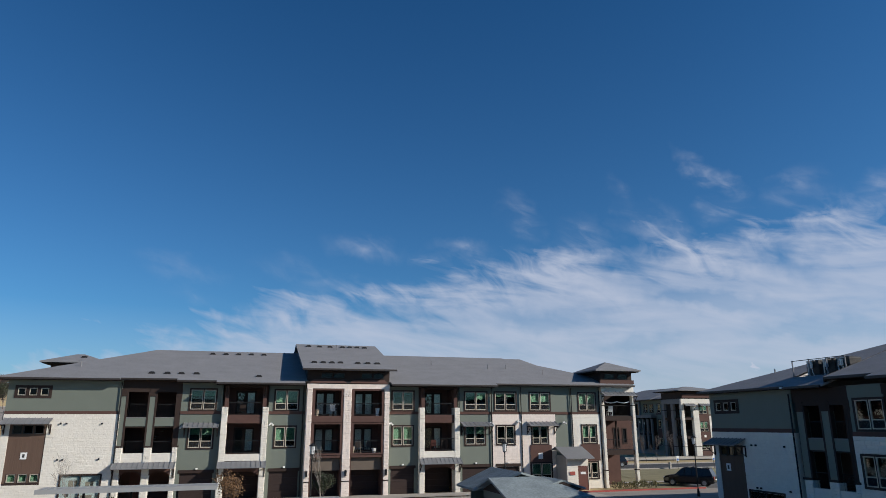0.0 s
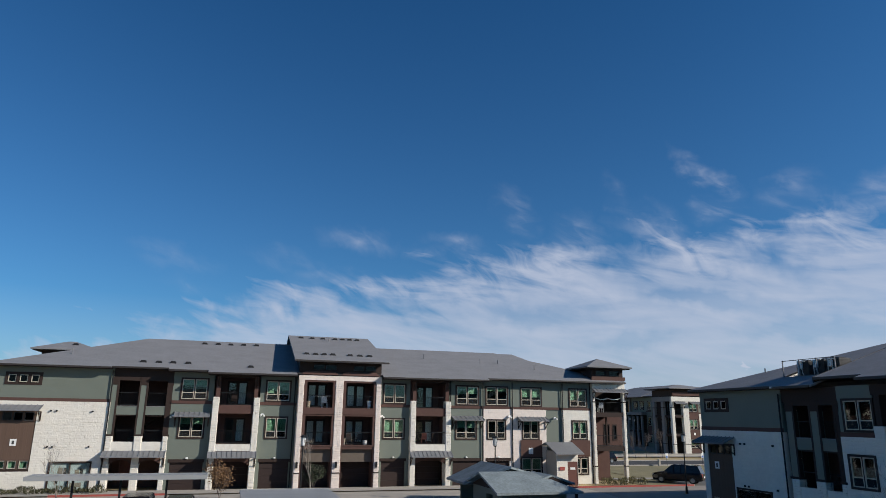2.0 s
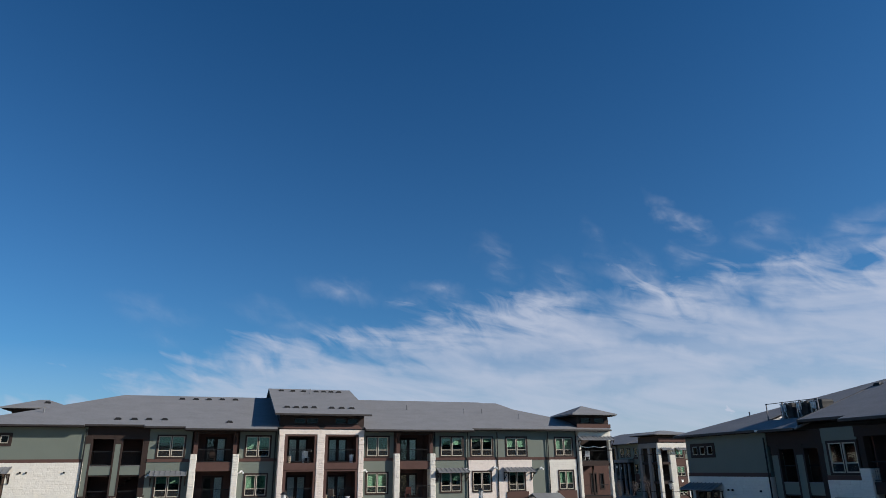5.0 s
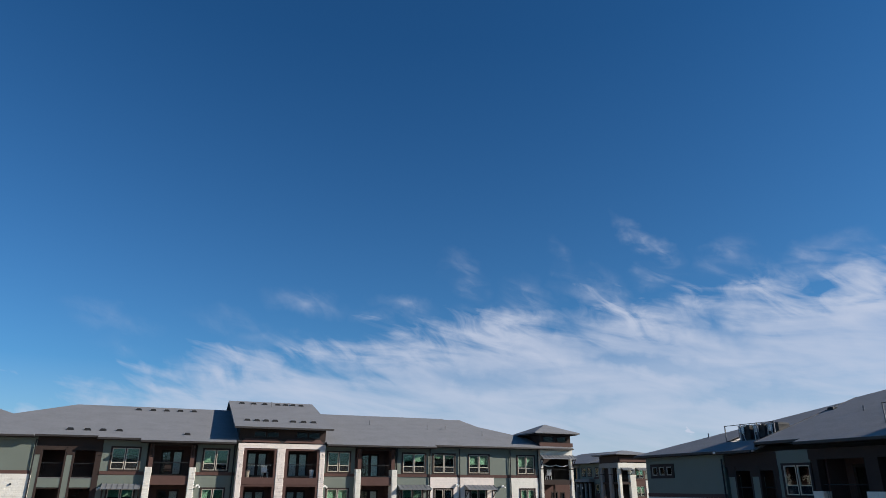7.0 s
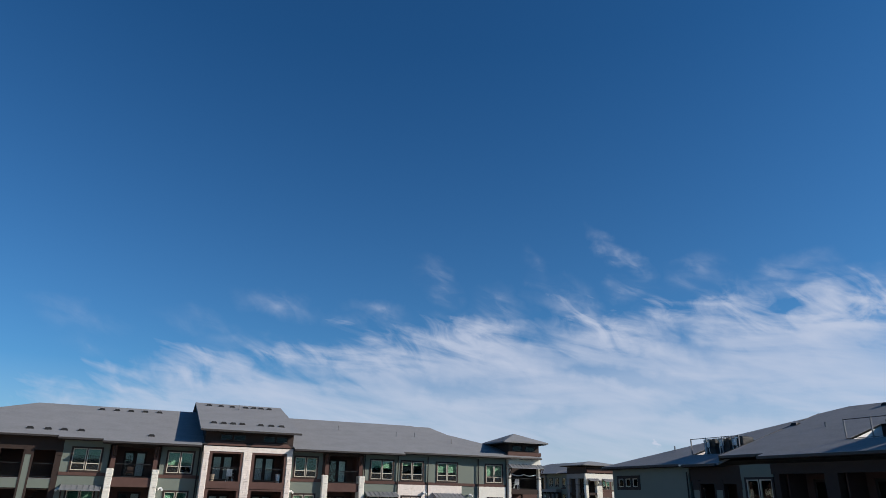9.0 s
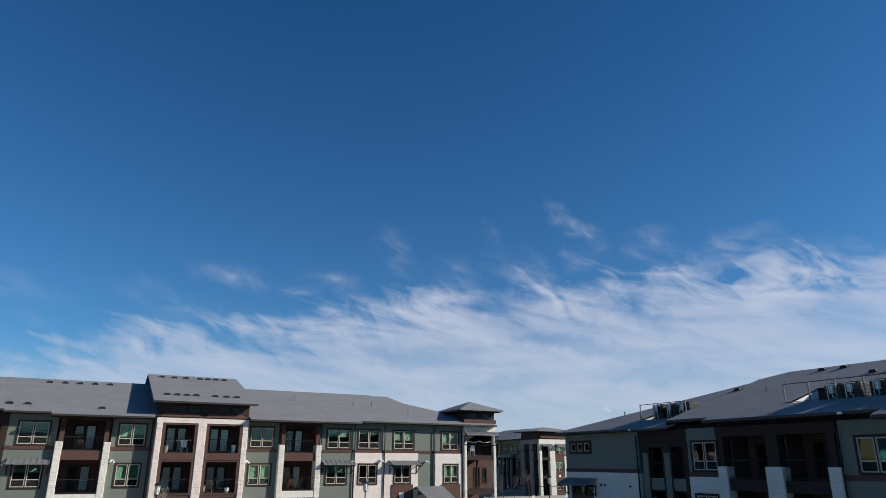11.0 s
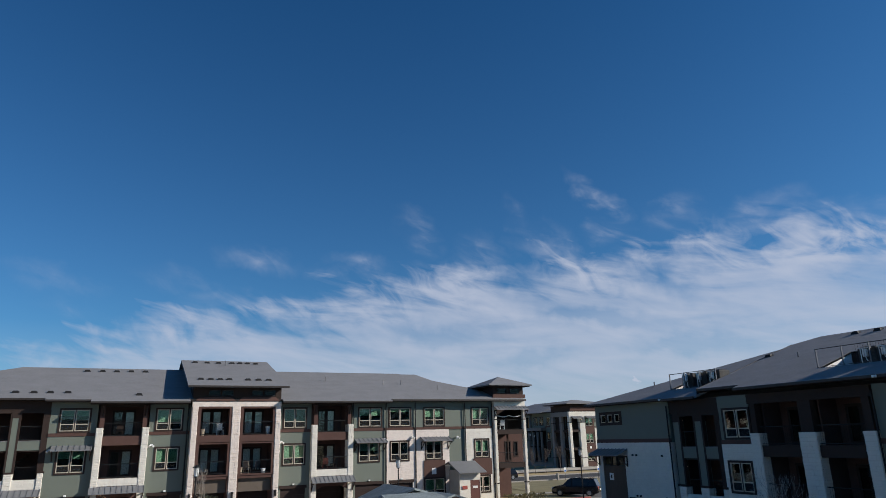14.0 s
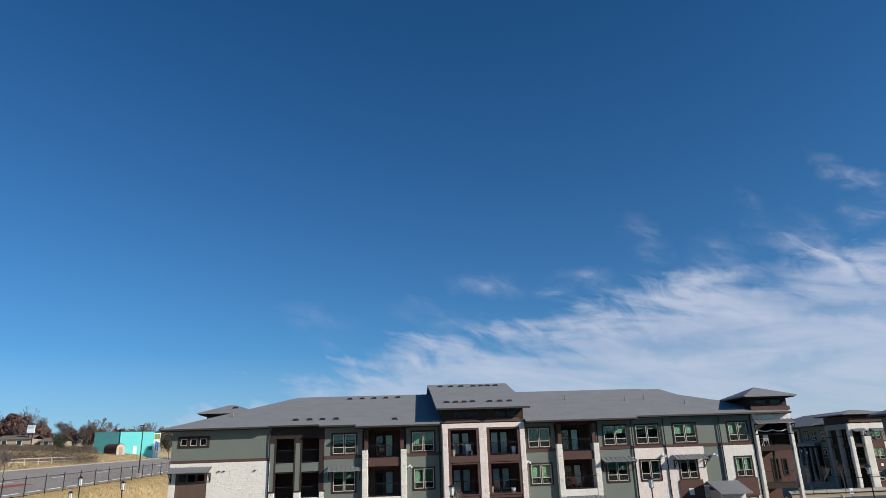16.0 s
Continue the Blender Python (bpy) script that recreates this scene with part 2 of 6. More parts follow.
M_DBROWN = mat("dark_brown_trim", (0.040, 0.027, 0.023), 0.75, 0.12, 4.0, spec=0.2)
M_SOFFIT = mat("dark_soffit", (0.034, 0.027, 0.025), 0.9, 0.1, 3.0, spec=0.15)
M_TAN = mat("almond_vinyl_frame", (0.48, 0.43, 0.35), 0.5, 0.05, 5.0)
M_WHITE = mat("white_paint", (0.75, 0.75, 0.73), 0.55, 0.05, 4.0)
M_ROOF = mat("grey_asphalt_shingle", (0.204, 0.204, 0.212), 0.9, 0.16, 5.0, 0.5, 30, stretch=(1, 1.6, 1))
M_METAL = mat("zinc_standing_seam", (0.205, 0.21, 0.22), 0.5, 0.10, 2.0, metal=0.1, spec=0.25)
M_BLACK = mat("black_metal", (0.020, 0.020, 0.021), 0.6, 0.1, 6.0, spec=0.2)
# the dimness of rooms and stair halls is put into this dark colour
M_INT = mat("interior_plaster_toned_for_dimness", (0.075, 0.068, 0.062), 0.9, 0.08, 1.0)
M_GARAGE = mat("brown_garage_door", (0.042, 0.030, 0.028), 0.8, 0.08, 2.0, spec=0.15)
M_BLIND = mat("white_blind", (0.78, 0.79, 0.76), 0.7, 0.05, 2.0)
M_DGLASS = glass_mat("dark_clerestory_glass", (0.10, 0.11, 0.11), 1.3)
M_GLASS = glass_mat("greenish_window_glass", (0.50, 0.68, 0.58), 1.65)
M_CLEAR = glass_mat("clear_door_glass", (0.85, 0.88, 0.86), 1.5)
M_GUTTER = mat("dark_bronze_gutter", (0.030, 0.024, 0.022), 0.6, 0.1, 4.0)
M_ASPHALT = mat("worn_asphalt", (0.115, 0.112, 0.108), 0.92, 0.18, 1.2, 0.4, 60)
M_CONC = mat("pale_concrete", (0.37, 0.34, 0.30), 0.9, 0.14, 1.1, 0.25, 50)
M_GRASS = mat("dry_winter_grass", (0.42, 0.32, 0.165), 0.95, 0.35, 0.9, 0.8, 12)
M_ASPHALT2 = mat("pale_worn_asphalt", (0.275, 0.245, 0.215), 0.92, 0.15, 1.0, 0.3, 60)
M_RED = mat("red_kerb_paint", (0.34, 0.07, 0.055), 0.8, 0.15, 3.0)
M_GREYROOF = mat("light_grey_steel_roof", (0.36, 0.37, 0.37), 0.55, 0.12, 1.0, metal=0.3)
M_SLATE = mat("blue_grey_shingle", (0.21, 0.25, 0.26), 0.8, 0.42, 7.0, 0.9, 16)
M_UNIT = mat("dark_grey_condenser", (0.038, 0.039, 0.041), 0.7, 0.15, 6.0)
M_TEAL = mat("turquoise_stucco", (0.14, 0.62, 0.60), 0.8, 0.06, 0.5)
M_DTEAL = mat("faded_teal_sheet", (0.030, 0.155, 0.165), 0.8, 0.16, 0.6)
M_BARK = mat("grey_bark", (0.13, 0.105, 0.095), 0.95, 0.25, 8.0, 0.5, 30)
M_RUST = mat("russet_dead_leaves", (0.105, 0.055, 0.048), 0.9, 0.35, 6.0, rand=0.8)
M_LEAF = mat("dull_green_leaves", (0.045, 0.055, 0.030), 0.85, 0.4, 6.0, rand=0.8)
M_LAMPW = mat("frosted_lamp_glass", (0.74, 0.74, 0.72), 0.4, 0.03, 4.0)
M_CARB = mat("black_car_paint", (0.012, 0.013, 0.016), 0.15, 0.03, 1.0)
M_CARS = mat("silver_car_paint", (0.42, 0.44, 0.46), 0.25, 0.03, 1.0, metal=0.5)
M_CARM = mat("maroon_car_paint", (0.10, 0.025, 0.03), 0.2, 0.03, 1.0)
M_TYRE = mat("tyre_rubber", (0.02, 0.02, 0.02), 0.85, 0.1, 8.0)
M_CARGL = mat("dark_car_glass", (0.012, 0.014, 0.016), 0.05, 0.03, 1.0)
M_WOOD = mat("weathered_wood", (0.33, 0.27, 0.20), 0.85, 0.2, 6.0, 0.3, 30)
M_REDW = mat("red_brown_door", (0.115, 0.036, 0.026), 0.6, 0.1, 3.0)


# ---- mesh helpers ----
def part(name, bm, material, parent=None, label="", m=None):
    me = bpy.data.meshes.new(name)
    bm.to_mesh(me)
    bm.free()
    me.materials.append(material)
    ob = new(name, me)
    if parent is not None:
        ob.parent = parent
    if m is not None:
        ob.matrix_basis = m
    if label:
        tagged(ob, label)
    return ob


def thing(name, m, label, category, group="", kind=""):
    ob = new(name)
    ob.matrix_basis = m
    return tagged(ob, label, category, group, kind)


def hexa(bm, p):
    """Eight corners: four below, four above, each ring anticlockwise seen from above."""
    v = [bm.verts.new(q) for q in p]
    for f in ((3, 2, 1, 0), (4, 5, 6, 7), (0, 1, 5, 4), (1, 2, 6, 5), (2, 3, 7, 6), (3, 0, 4, 7)):
        bm.faces.new([v[i] for i in f])
    return v


def box(bm, x0, x1, y0, y1, z0, z1):
    return hexa(bm, [(x0, y0, z0), (x1, y0, z0), (x1, y1, z0), (x0, y1, z0), (x0, y0, z1), (x1, y0, z1), (x1, y1, z1), (x0, y1, z1)])


def boxes(*items):
    bm = bmesh.new()
    for b in items:
        box(bm, *b)
    return bm


def bbox(x0, x1, y0, y1, z0, z1, r=0.02):
    bm = boxes((x0, x1, y0, y1, z0, z1))
    bmesh.ops.bevel(bm, geom=bm.edges[:], offset=r, segments=1, affect="EDGES")
    return bm


def tube(bm, a, b, r0, r1, n=6, cap=True):
    a, b = Vector(a), Vector(b)
    q = (b - a).to_track_quat("Z", "Y")
    ring = []
    for c, r in ((a, r0), (b, r1)):
        ring.append([bm.verts.new(c + q @ Vector((r * math.cos(2 * math.pi * i / n), r * math.sin(2 * math.pi * i / n), 0))) for i in range(n)])
    for i in range(n):
        bm.faces.new((ring[0][i], ring[0][(i + 1) % n], ring[1][(i + 1) % n], ring[1][i]))
    if cap:
        bm.faces.new(ring[0][::-1]), bm.faces.new(ring[1])


def wall_bm(x0, x1, z0, z1, y0, y1, holes=()):
    """A wall slab with rectangular openings (hx0, hx1, hz0, hz1) right through it."""
    xs = sorted({x0, x1, *[min(max(h, x0), x1) for o in holes for h in o[:2]]})
    zs = sorted({z0, z1, *[min(max(h, z0), z1) for o in holes for h in o[2:]]})
    solid = [[not any(o[0] < (a + b) / 2 < o[1] and o[2] < (c + d) / 2 < o[3] for o in holes) for c, d in zip(zs, zs[1:])] for a, b in zip(xs, xs[1:])]
    bm = bmesh.new()
    get = {}

    def V(i, j, y):
        k = (i, j, y)
        if k not in get:
            get[k] = bm.verts.new((xs[i], y, zs[j]))
        return get[k]

    def S(i, j):
        return 0 <= i < len(xs) - 1 and 0 <= j < len(zs) - 1 and solid[i][j]
    for i in range(len(xs) - 1):
        for j in range(len(zs) - 1):
            if not S(i, j):
                continue
            bm.faces.new((V(i, j, y0), V(i + 1, j, y0), V(i + 1, j + 1, y0), V(i, j + 1, y0)))
            bm.faces.new((V(i, j, y1), V(i, j + 1, y1), V(i + 1, j + 1, y1), V(i + 1, j, y1)))
            if not S(i - 1, j):
                bm.faces.new((V(i, j, y0), V(i, j + 1, y0), V(i, j + 1, y1), V(i, j, y1)))
            if not S(i + 1, j):
                bm.faces.new((V(i + 1, j, y0), V(i + 1, j, y1), V(i + 1, j + 1, y1), V(i + 1, j + 1, y0)))
            if not S(i, j - 1):
                bm.faces.new((V(i, j, y0), V(i, j, y1), V(i + 1, j, y1), V(i + 1, j, y0)))
            if not S(i, j + 1):
                bm.faces.new((V(i, j + 1, y0), V(i + 1, j + 1, y0), V(i + 1, j + 1, y1), V(i, j + 1, y1)))
    return bm


rng = random.Random(7)


def ashlar_bm(x0, x1, z0, z1, y, holes=(), course=(0.12, 0.24), length=(0.18, 0.6), proud=(0.001, 0.007)):
    """Rough-faced coursed blocks that stand proud of the plane y (towards -y)."""
    verts, faces = [], []
    z = z0
    while z < z1 - 0.02:
        h = min(rng.uniform(*course), z1 - z)
        if z1 - z - h < 0.1:
            h = z1 - z
        spans = [(x0, x1)]
        for o in holes:
            if o[2] < z + h - 0.03 and o[3] > z + 0.03:
                spans = [s for a, b in spans for s in ((a, min(b, o[0])), (max(a, o[1]), b)) if s[1] - s[0] > 0.04]
        for a, b in spans:
            x = a
            while x < b - 0.02:
                w = min(rng.uniform(*length) * (1.0 if h < 0.2 else 0.8), b - x)
                if b - x - w < 0.15:
                    w = b - x
                p, g, k = rng.uniform(*proud), 0.002, len(verts)
                c = [(x + g, z + g), (x + w - g, z + g), (x + w - g, z + h - g), (x + g, z + h - g)]
                verts += [(u, y, v) for u, v in c]
                e = min(0.015, w * 0.2, h * 0.2)
                verts += [(u + (e if i in (0, 3) else -e), y - p - rng.uniform(-0.001, 0.003), v + (e if i < 2 else -e)) for i, (u, v) in enumerate(c)]
                faces += [(k + 4, k + 5, k + 6, k + 7)] + [(k + i, k + (i + 1) % 4, k + 4 + (i + 1) % 4, k + 4 + i) for i in range(4)]
                x += w
        z += h
    me = bpy.data.meshes.new("t")
    me.from_pydata(verts, [], faces)
    bm = bmesh.new()
    bm.from_mesh(me)
    bpy.data.meshes.remove(me)
    return bm


def block_mesh():
    bm = boxes((0, 1, -0.02, 0.01, 0, 1))
    for v in bm.verts:
        if v.co.y < 0:
            v.co.x += 0.03 if v.co.x < 0.5 else -0.03
            v.co.z += 0.06 if v.co.z < 0.5 else -0.06
    me = bpy.data.meshes.new("stone")
    bm.to_mesh(me)
    bm.free()
    me.materials.append(M_STONE)
    return me


STONE_MESH = block_mesh()


def stone_pieces(parent, x0, x1, z0, z1, y, holes=()):
    """Single limestone blocks, each an object, in uneven courses."""
    z = z0
    while z < z1 - 0.02:
        h = min(rng.uniform(0.18, 0.30), z1 - z)
        if z1 - z - h < 0.12:
            h = z1 - z
        spans = [(x0, x1)]
        for o in holes:
            if o[2] < z + h - 0.03 and o[3] > z + 0.03:
                spans = [q for a, b in spans for q in ((a, min(b, o[0])), (max(a, o[1]), b)) if q[1] - q[0] > 0.06]
        for a, b in spans:
            x = a
            while x < b - 0.02:
                w = min(rng.uniform(0.3, 0.75), b - x)
                if b - x - w < 0.18:
                    w = b - x
                ob = new("stone", STONE_MESH)
                ob.parent = parent
                ob.matrix_basis = Matrix.Translation((x + 0.003, y - rng.uniform(0, 0.008), z + 0.003)) @ Matrix.Diagonal((w - 0.006, 0.6, h - 0.006, 1))
                x += w
        z += h


# ---- parts of the apartment buildings (local frame: x along the front, y into the house, z from its ground) ----
def window(b, x0, x1, z0, z1, y=0.0, n=2, blind=0.0, trim=0.13, split=0.32, glass=M_GLASS, frame_m=M_TAN, t=0.06):
    w = part("window", boxes((x0 - trim, x0, y - 0.05, y + 0.12, z0 - trim, z1 + trim), (x1, x1 + trim, y - 0.05, y + 0.12, z0 - trim, z1 + trim),
                             (x0, x1, y - 0.05, y + 0.12, z1, z1 + trim), (x0, x1, y - 0.07, y + 0.12, z0 - trim, z0)), M_DBROWN, b)
    step = (x1 - x0 + 0.07) / n
    for i in range(n):
        a, c = x0 + i * step, x0 + (i + 1) * step - 0.07
        m = z0 + (z1 - z0) * split
        bars = [(a, a + t, y - 0.02, y + 0.06, z0, z1), (c - t, c, y - 0.02, y + 0.06, z0, z1), (a + t, c - t, y - 0.02, y + 0.06, z0, z0 + t), (a + t, c - t, y - 0.02, y + 0.06, z1 - t, z1)]
        if split:
            bars.append((a + t, c - t, y - 0.015, y + 0.06, m - 0.03, m + 0.03))
        part("frame", boxes(*bars), frame_m, w)
        part("pane", boxes((a + t, c - t, y + 0.03, y + 0.045, z0 + t, z1 - t)), glass, w).visible_shadow = False
        if split:
            part("insect_screen", boxes((a + t, c - t, y + 0.012, y + 0.016, z0 + t, m - 0.03)), M_SCREEN, w).visible_shadow = False
        if i < n - 1:
            part("mullion", boxes((c, c + 0.07, y - 0.03, y + 0.1, z0, z1)), M_DBROWN, w)
    if blind:
        bm, zz = bmesh.new(), z1 - 0.04
        while zz > z1 - (z1 - z0) * blind:
            box(bm, x0 + 0.03, x1 - 0.03, y + 0.15, y + 0.17, zz - 0.045, zz)
            zz -= 0.05
        part("blind", bm, M_BLIND, w)
    return w


def awning(b, x0, x1, z0, z1, y=0.0, out=0.95):
    bm = bmesh.new()
    hexa(bm, [(x0, y - out, z0), (x1, y - out, z0), (x1, y, z1 - 0.05), (x0, y, z1 - 0.05), (x0, y - out, z0 + 0.05), (x1, y - out, z0 + 0.05), (x1, y, z1), (x0, y, z1)])
    a = part("awning", bm, M_METAL, b, "zinc standing-seam metal awning")
    n = max(2, round((x1 - x0) / 0.4))
    for i in range(n + 1):
        x = x0 + (x1 - x0) * i / n
        x = min(max(x, x0 + 0.02), x1 - 0.02)
        bm = bmesh.new()
        hexa(bm, [(x - 0.018, y - out, z0 + 0.05), (x + 0.018, y - out, z0 + 0.05), (x + 0.018, y, z1), (x - 0.018, y, z1),
                  (x - 0.018, y - out, z0 + 0.10), (x + 0.018, y - out, z0 + 0.10), (x + 0.018, y, z1 + 0.05), (x - 0.018, y, z1 + 0.05)])
        part("seam", bm, M_METAL, a)
    for x in (x0 + 0.06, x1 - 0.12):
        bm = boxes((x, x + 0.07, y - out + 0.05, y, z0 - 0.09, z0), (x, x + 0.07, y - 0.07, y, z0 - 0.75, z0 - 0.09))
        tube(bm, (x + 0.035, y - out + 0.12, z0 - 0.05), (x + 0.035, y - 0.03, z0 - 0.7), 0.035, 0.035, 5)
        part("bracket", bm, M_DBROWN, a)


def garage_door(b, x0, x1, y, h=2.15):
    bm, z = bmesh.new(), 0.02
    while z < h - 0.1:
        box(bm, x0, x1, y, y + 0.05, z, min(z + 0.52, h))
        z += 0.535
    part("garage_door", bm, M_GARAGE, b, "closed dark brown sectional garage door")


def railing(b, x0, x1, y, z):
    bm = boxes((x0, x1, y - 0.025, y + 0.025, z + 1.02, z + 1.07), (x0, x1, y - 0.02, y + 0.02, z + 0.08, z + 0.12))
    n = max(2, round((x1 - x0) / 0.125))
    for i in range(1, n):
        x = x0 + (x1 - x0) * i / n
        box(bm, x - 0.004, x + 0.004, y - 0.004, y + 0.004, z + 0.12, z + 1.02)
    part("railing", bm, M_BLACK, b, "black metal balcony railing")


def french_door(b, x0, x1, y, z, h=2.1, blind=True):
    n = 2
    d = part("patio_door", wall_bm(x0, x1, z, z + h, y - 0.03, y + 0.06, [(x0 + 0.14 + (x1 - x0) / n * i, x0 - 0.14 + (x1 - x0) / n * (i + 1), z + 0.2, z + h - 0.15) for i in range(n)]), M_DBROWN, b)
    for i in range(n):
        a, c = x0 + 0.14 + (x1 - x0) / n * i, x0 - 0.14 + (x1 - x0) / n * (i + 1)
        part("pane", boxes((a, c, y, y + 0.015, z + 0.2, z + h - 0.15)), M_CLEAR, d).visible_shadow = False
        if not blind and i == 0:
            continue
        part("blind", boxes((a - 0.02, c + 0.02, y + 0.03, y + 0.045, z + 0.2, z + h - 0.15)), M_BLIND, d)


def stone_wall(b, x0, x1, z0, z1, y, holes=(), thick=0.3, single=None, stone=M_STONE):
    w = part("wall", wall_bm(x0, x1, z0, z1, y, y + thick, holes), M_MORTAR, b)
    if single:
        stone_pieces(w, x0, x1, single, z1, y, holes)
        z1 = single
    return tagged(part("stone_veneer", ashlar_bm(x0, x1, z0, z1, y - 0.003, holes), stone, b, "coursed cream limestone blocks"), kind="stuff")


def pillar(b, x0, x1, y0, y1, z0, z1, name="pillar", single=None, stone=M_STONE):
    p = part(name, boxes((x0, x1, y0, y1, z0, z1)), M_MORTAR, b, "pillar of rough cream limestone blocks")
    bm = ashlar_bm(x0, x1, z0, single or z1, y0 - 0.003, course=(0.09, 0.19), length=(0.16, 0.45), proud=(0.008, 0.034))
    if single:
        stone_pieces(p, x0, x1, single, z1, y0)
    for x, s in ((x0, -1), (x1, 1)):
        side = ashlar_bm(0, y1 - y0, z0, z1, -0.003, course=(0.09, 0.19), length=(0.16, 0.45), proud=(0.008, 0.034))
        me = bpy.data.meshes.new("t")
        side.transform(Matrix.Translation((x, y0 if s > 0 else y1, 0)) @ Matrix.Rotation(radians(90 * s), 4, "Z"))
        side.to_mesh(me)
        side.free()
        bm.from_mesh(me)
        bpy.data.meshes.remove(me)
    tagged(part("stone_veneer", bm, stone, p), kind="stuff")
    return p


ZB, ZT = 6.79, 9.62      # underside of the brown band; top of the walls


def band(b, x0, x1, y=0.0, z=ZB):
    part("trim_band", boxes((x0, x1, y - 0.05, y, z, z + 0.25)), M_BROWN, b)


def downpipe(b, x, y=-0.1, z1=9.3):
    bm = bmesh.new()
    tube(bm, (x, y, 0.1), (x, y, z1), 0.05, 0.05, 6)
    part("downpipe", bm, M_BLACK, b)


def win_module(b, x0, x1, up, lo, lower="siding", awn=None, ground="garage", y=0.0, blind=(0.0, 0.0), tall=0.0, skin=None, single=None, stone=M_STONE):
    skin = skin or M_SIDING
    u = (up[0], up[1], 7.18, 8.78 + tall)
    part("wall", wall_bm(x0, x1, ZB, ZT, y, y + 0.25, [u]), skin, b)
    window(b, *u, y, blind=blind[0])
    band(b, x0, x1, y)
    holes = [(lo[0], lo[1], 4.13, 5.74)] if lo else []
    gx0, gx1 = x0 + 0.35, x1 - 0.35
    if ground == "garage":
        holes.append((gx0, gx1, 0.0, 2.15))
    elif ground == "window":
        holes.append((lo[0], lo[1], 0.95, 2.35))
    if lower == "stone":
        stone_wall(b, x0, x1, 0.0, ZB, y - 0.06, holes, single=single, stone=stone)
    else:
        part("wall", wall_bm(x0, x1, 0.0, ZB, y, y + 0.25, holes), skin, b)
    yy = y - (0.06 if lower == "stone" else 0)
    if lo:
        window(b, *holes[0], yy, blind=blind[1])
    if awn:
        awning(b, awn[0], awn[1], 5.72, 6.12, yy)
    if ground == "garage":
        garage_door(b, gx0, gx1, y + 0.15)
        part("lintel", boxes((gx0 - 0.1, gx1 + 0.1, yy - 0.05, yy, 2.15, 2.4)), M_DBROWN, b)
        part("wall_light", bbox((gx0 + gx1) / 2 - 0.09, (gx0 + gx1) / 2 + 0.09, yy - 0.16, yy - 0.05, 2.42, 2.55), M_WHITE, b, "small white flood light")
    elif ground == "panel":
        part("panel", boxes((lo[0] - 0.3, lo[1] + 0.35, yy - 0.085, yy - 0.055, 2.4, 4.0)), M_BROWN, b, "brown board panel under the window")
        part("sign", boxes((lo[0] + 0.5, lo[0] + 0.95, yy - 0.10, yy - 0.086, 2.75, 3.3)), M_WHITE, b, "small white notice plate")
        window(b, lo[0] - 0.2, lo[1] + 0.2, 0.9, 2.35, yy - 0.1)
    elif ground == "window":
        part("panel", boxes((lo[0] - 0.3, lo[1] + 0.3, yy - 0.085, yy - 0.055, 2.5, 4.0)), M_BROWN, b)
        window(b, *holes[1], yy)


def bay_inside(b, x0, x1, z, depth, top, blind=True):
    """One balcony: floor slab, back wall with glazed doors, ceiling and railing."""
    part("balcony_floor", boxes((x0, x1, 0.0, depth, z - 0.22, z)), M_BROWN, b)
    xm = (x0 + x1) / 2
    part("back_wall", wall_bm(x0, x1, z, top, depth, depth + 0.2, [(xm - 0.85, xm + 0.85, z, z + 2.12)]), M_BROWN, b)
    french_door(b, xm - 0.85, xm + 0.85, depth + 0.06, z, blind=blind)


def arch(b, x0, x1, z, y, rise=0.28, top=0.5):
    """Brown board with a shallow arch cut from its underside."""
    bm, n = bmesh.new(), 12
    rows = []
    for i in range(n + 1):
        t = i / n
        x, low = x0 + (x1 - x0) * t, z + rise * (1 - (2 * t - 1) ** 2)
        rows.append([bm.verts.new(q) for q in ((x, y, low), (x, y + 0.12, low), (x, y + 0.12, z + top), (x, y, z + top))])
    for p, q in zip(rows, rows[1:]):
        for k in range(4):
            bm.faces.new((p[k], p[(k + 1) % 4], q[(k + 1) % 4], q[k]))
    bm.faces.new(rows[0][::-1]), bm.faces.new(rows[-1])
    bmesh.ops.recalc_face_normals(bm, faces=bm.faces[:])
    part("arched_fascia", bm, M_BROWN, b)


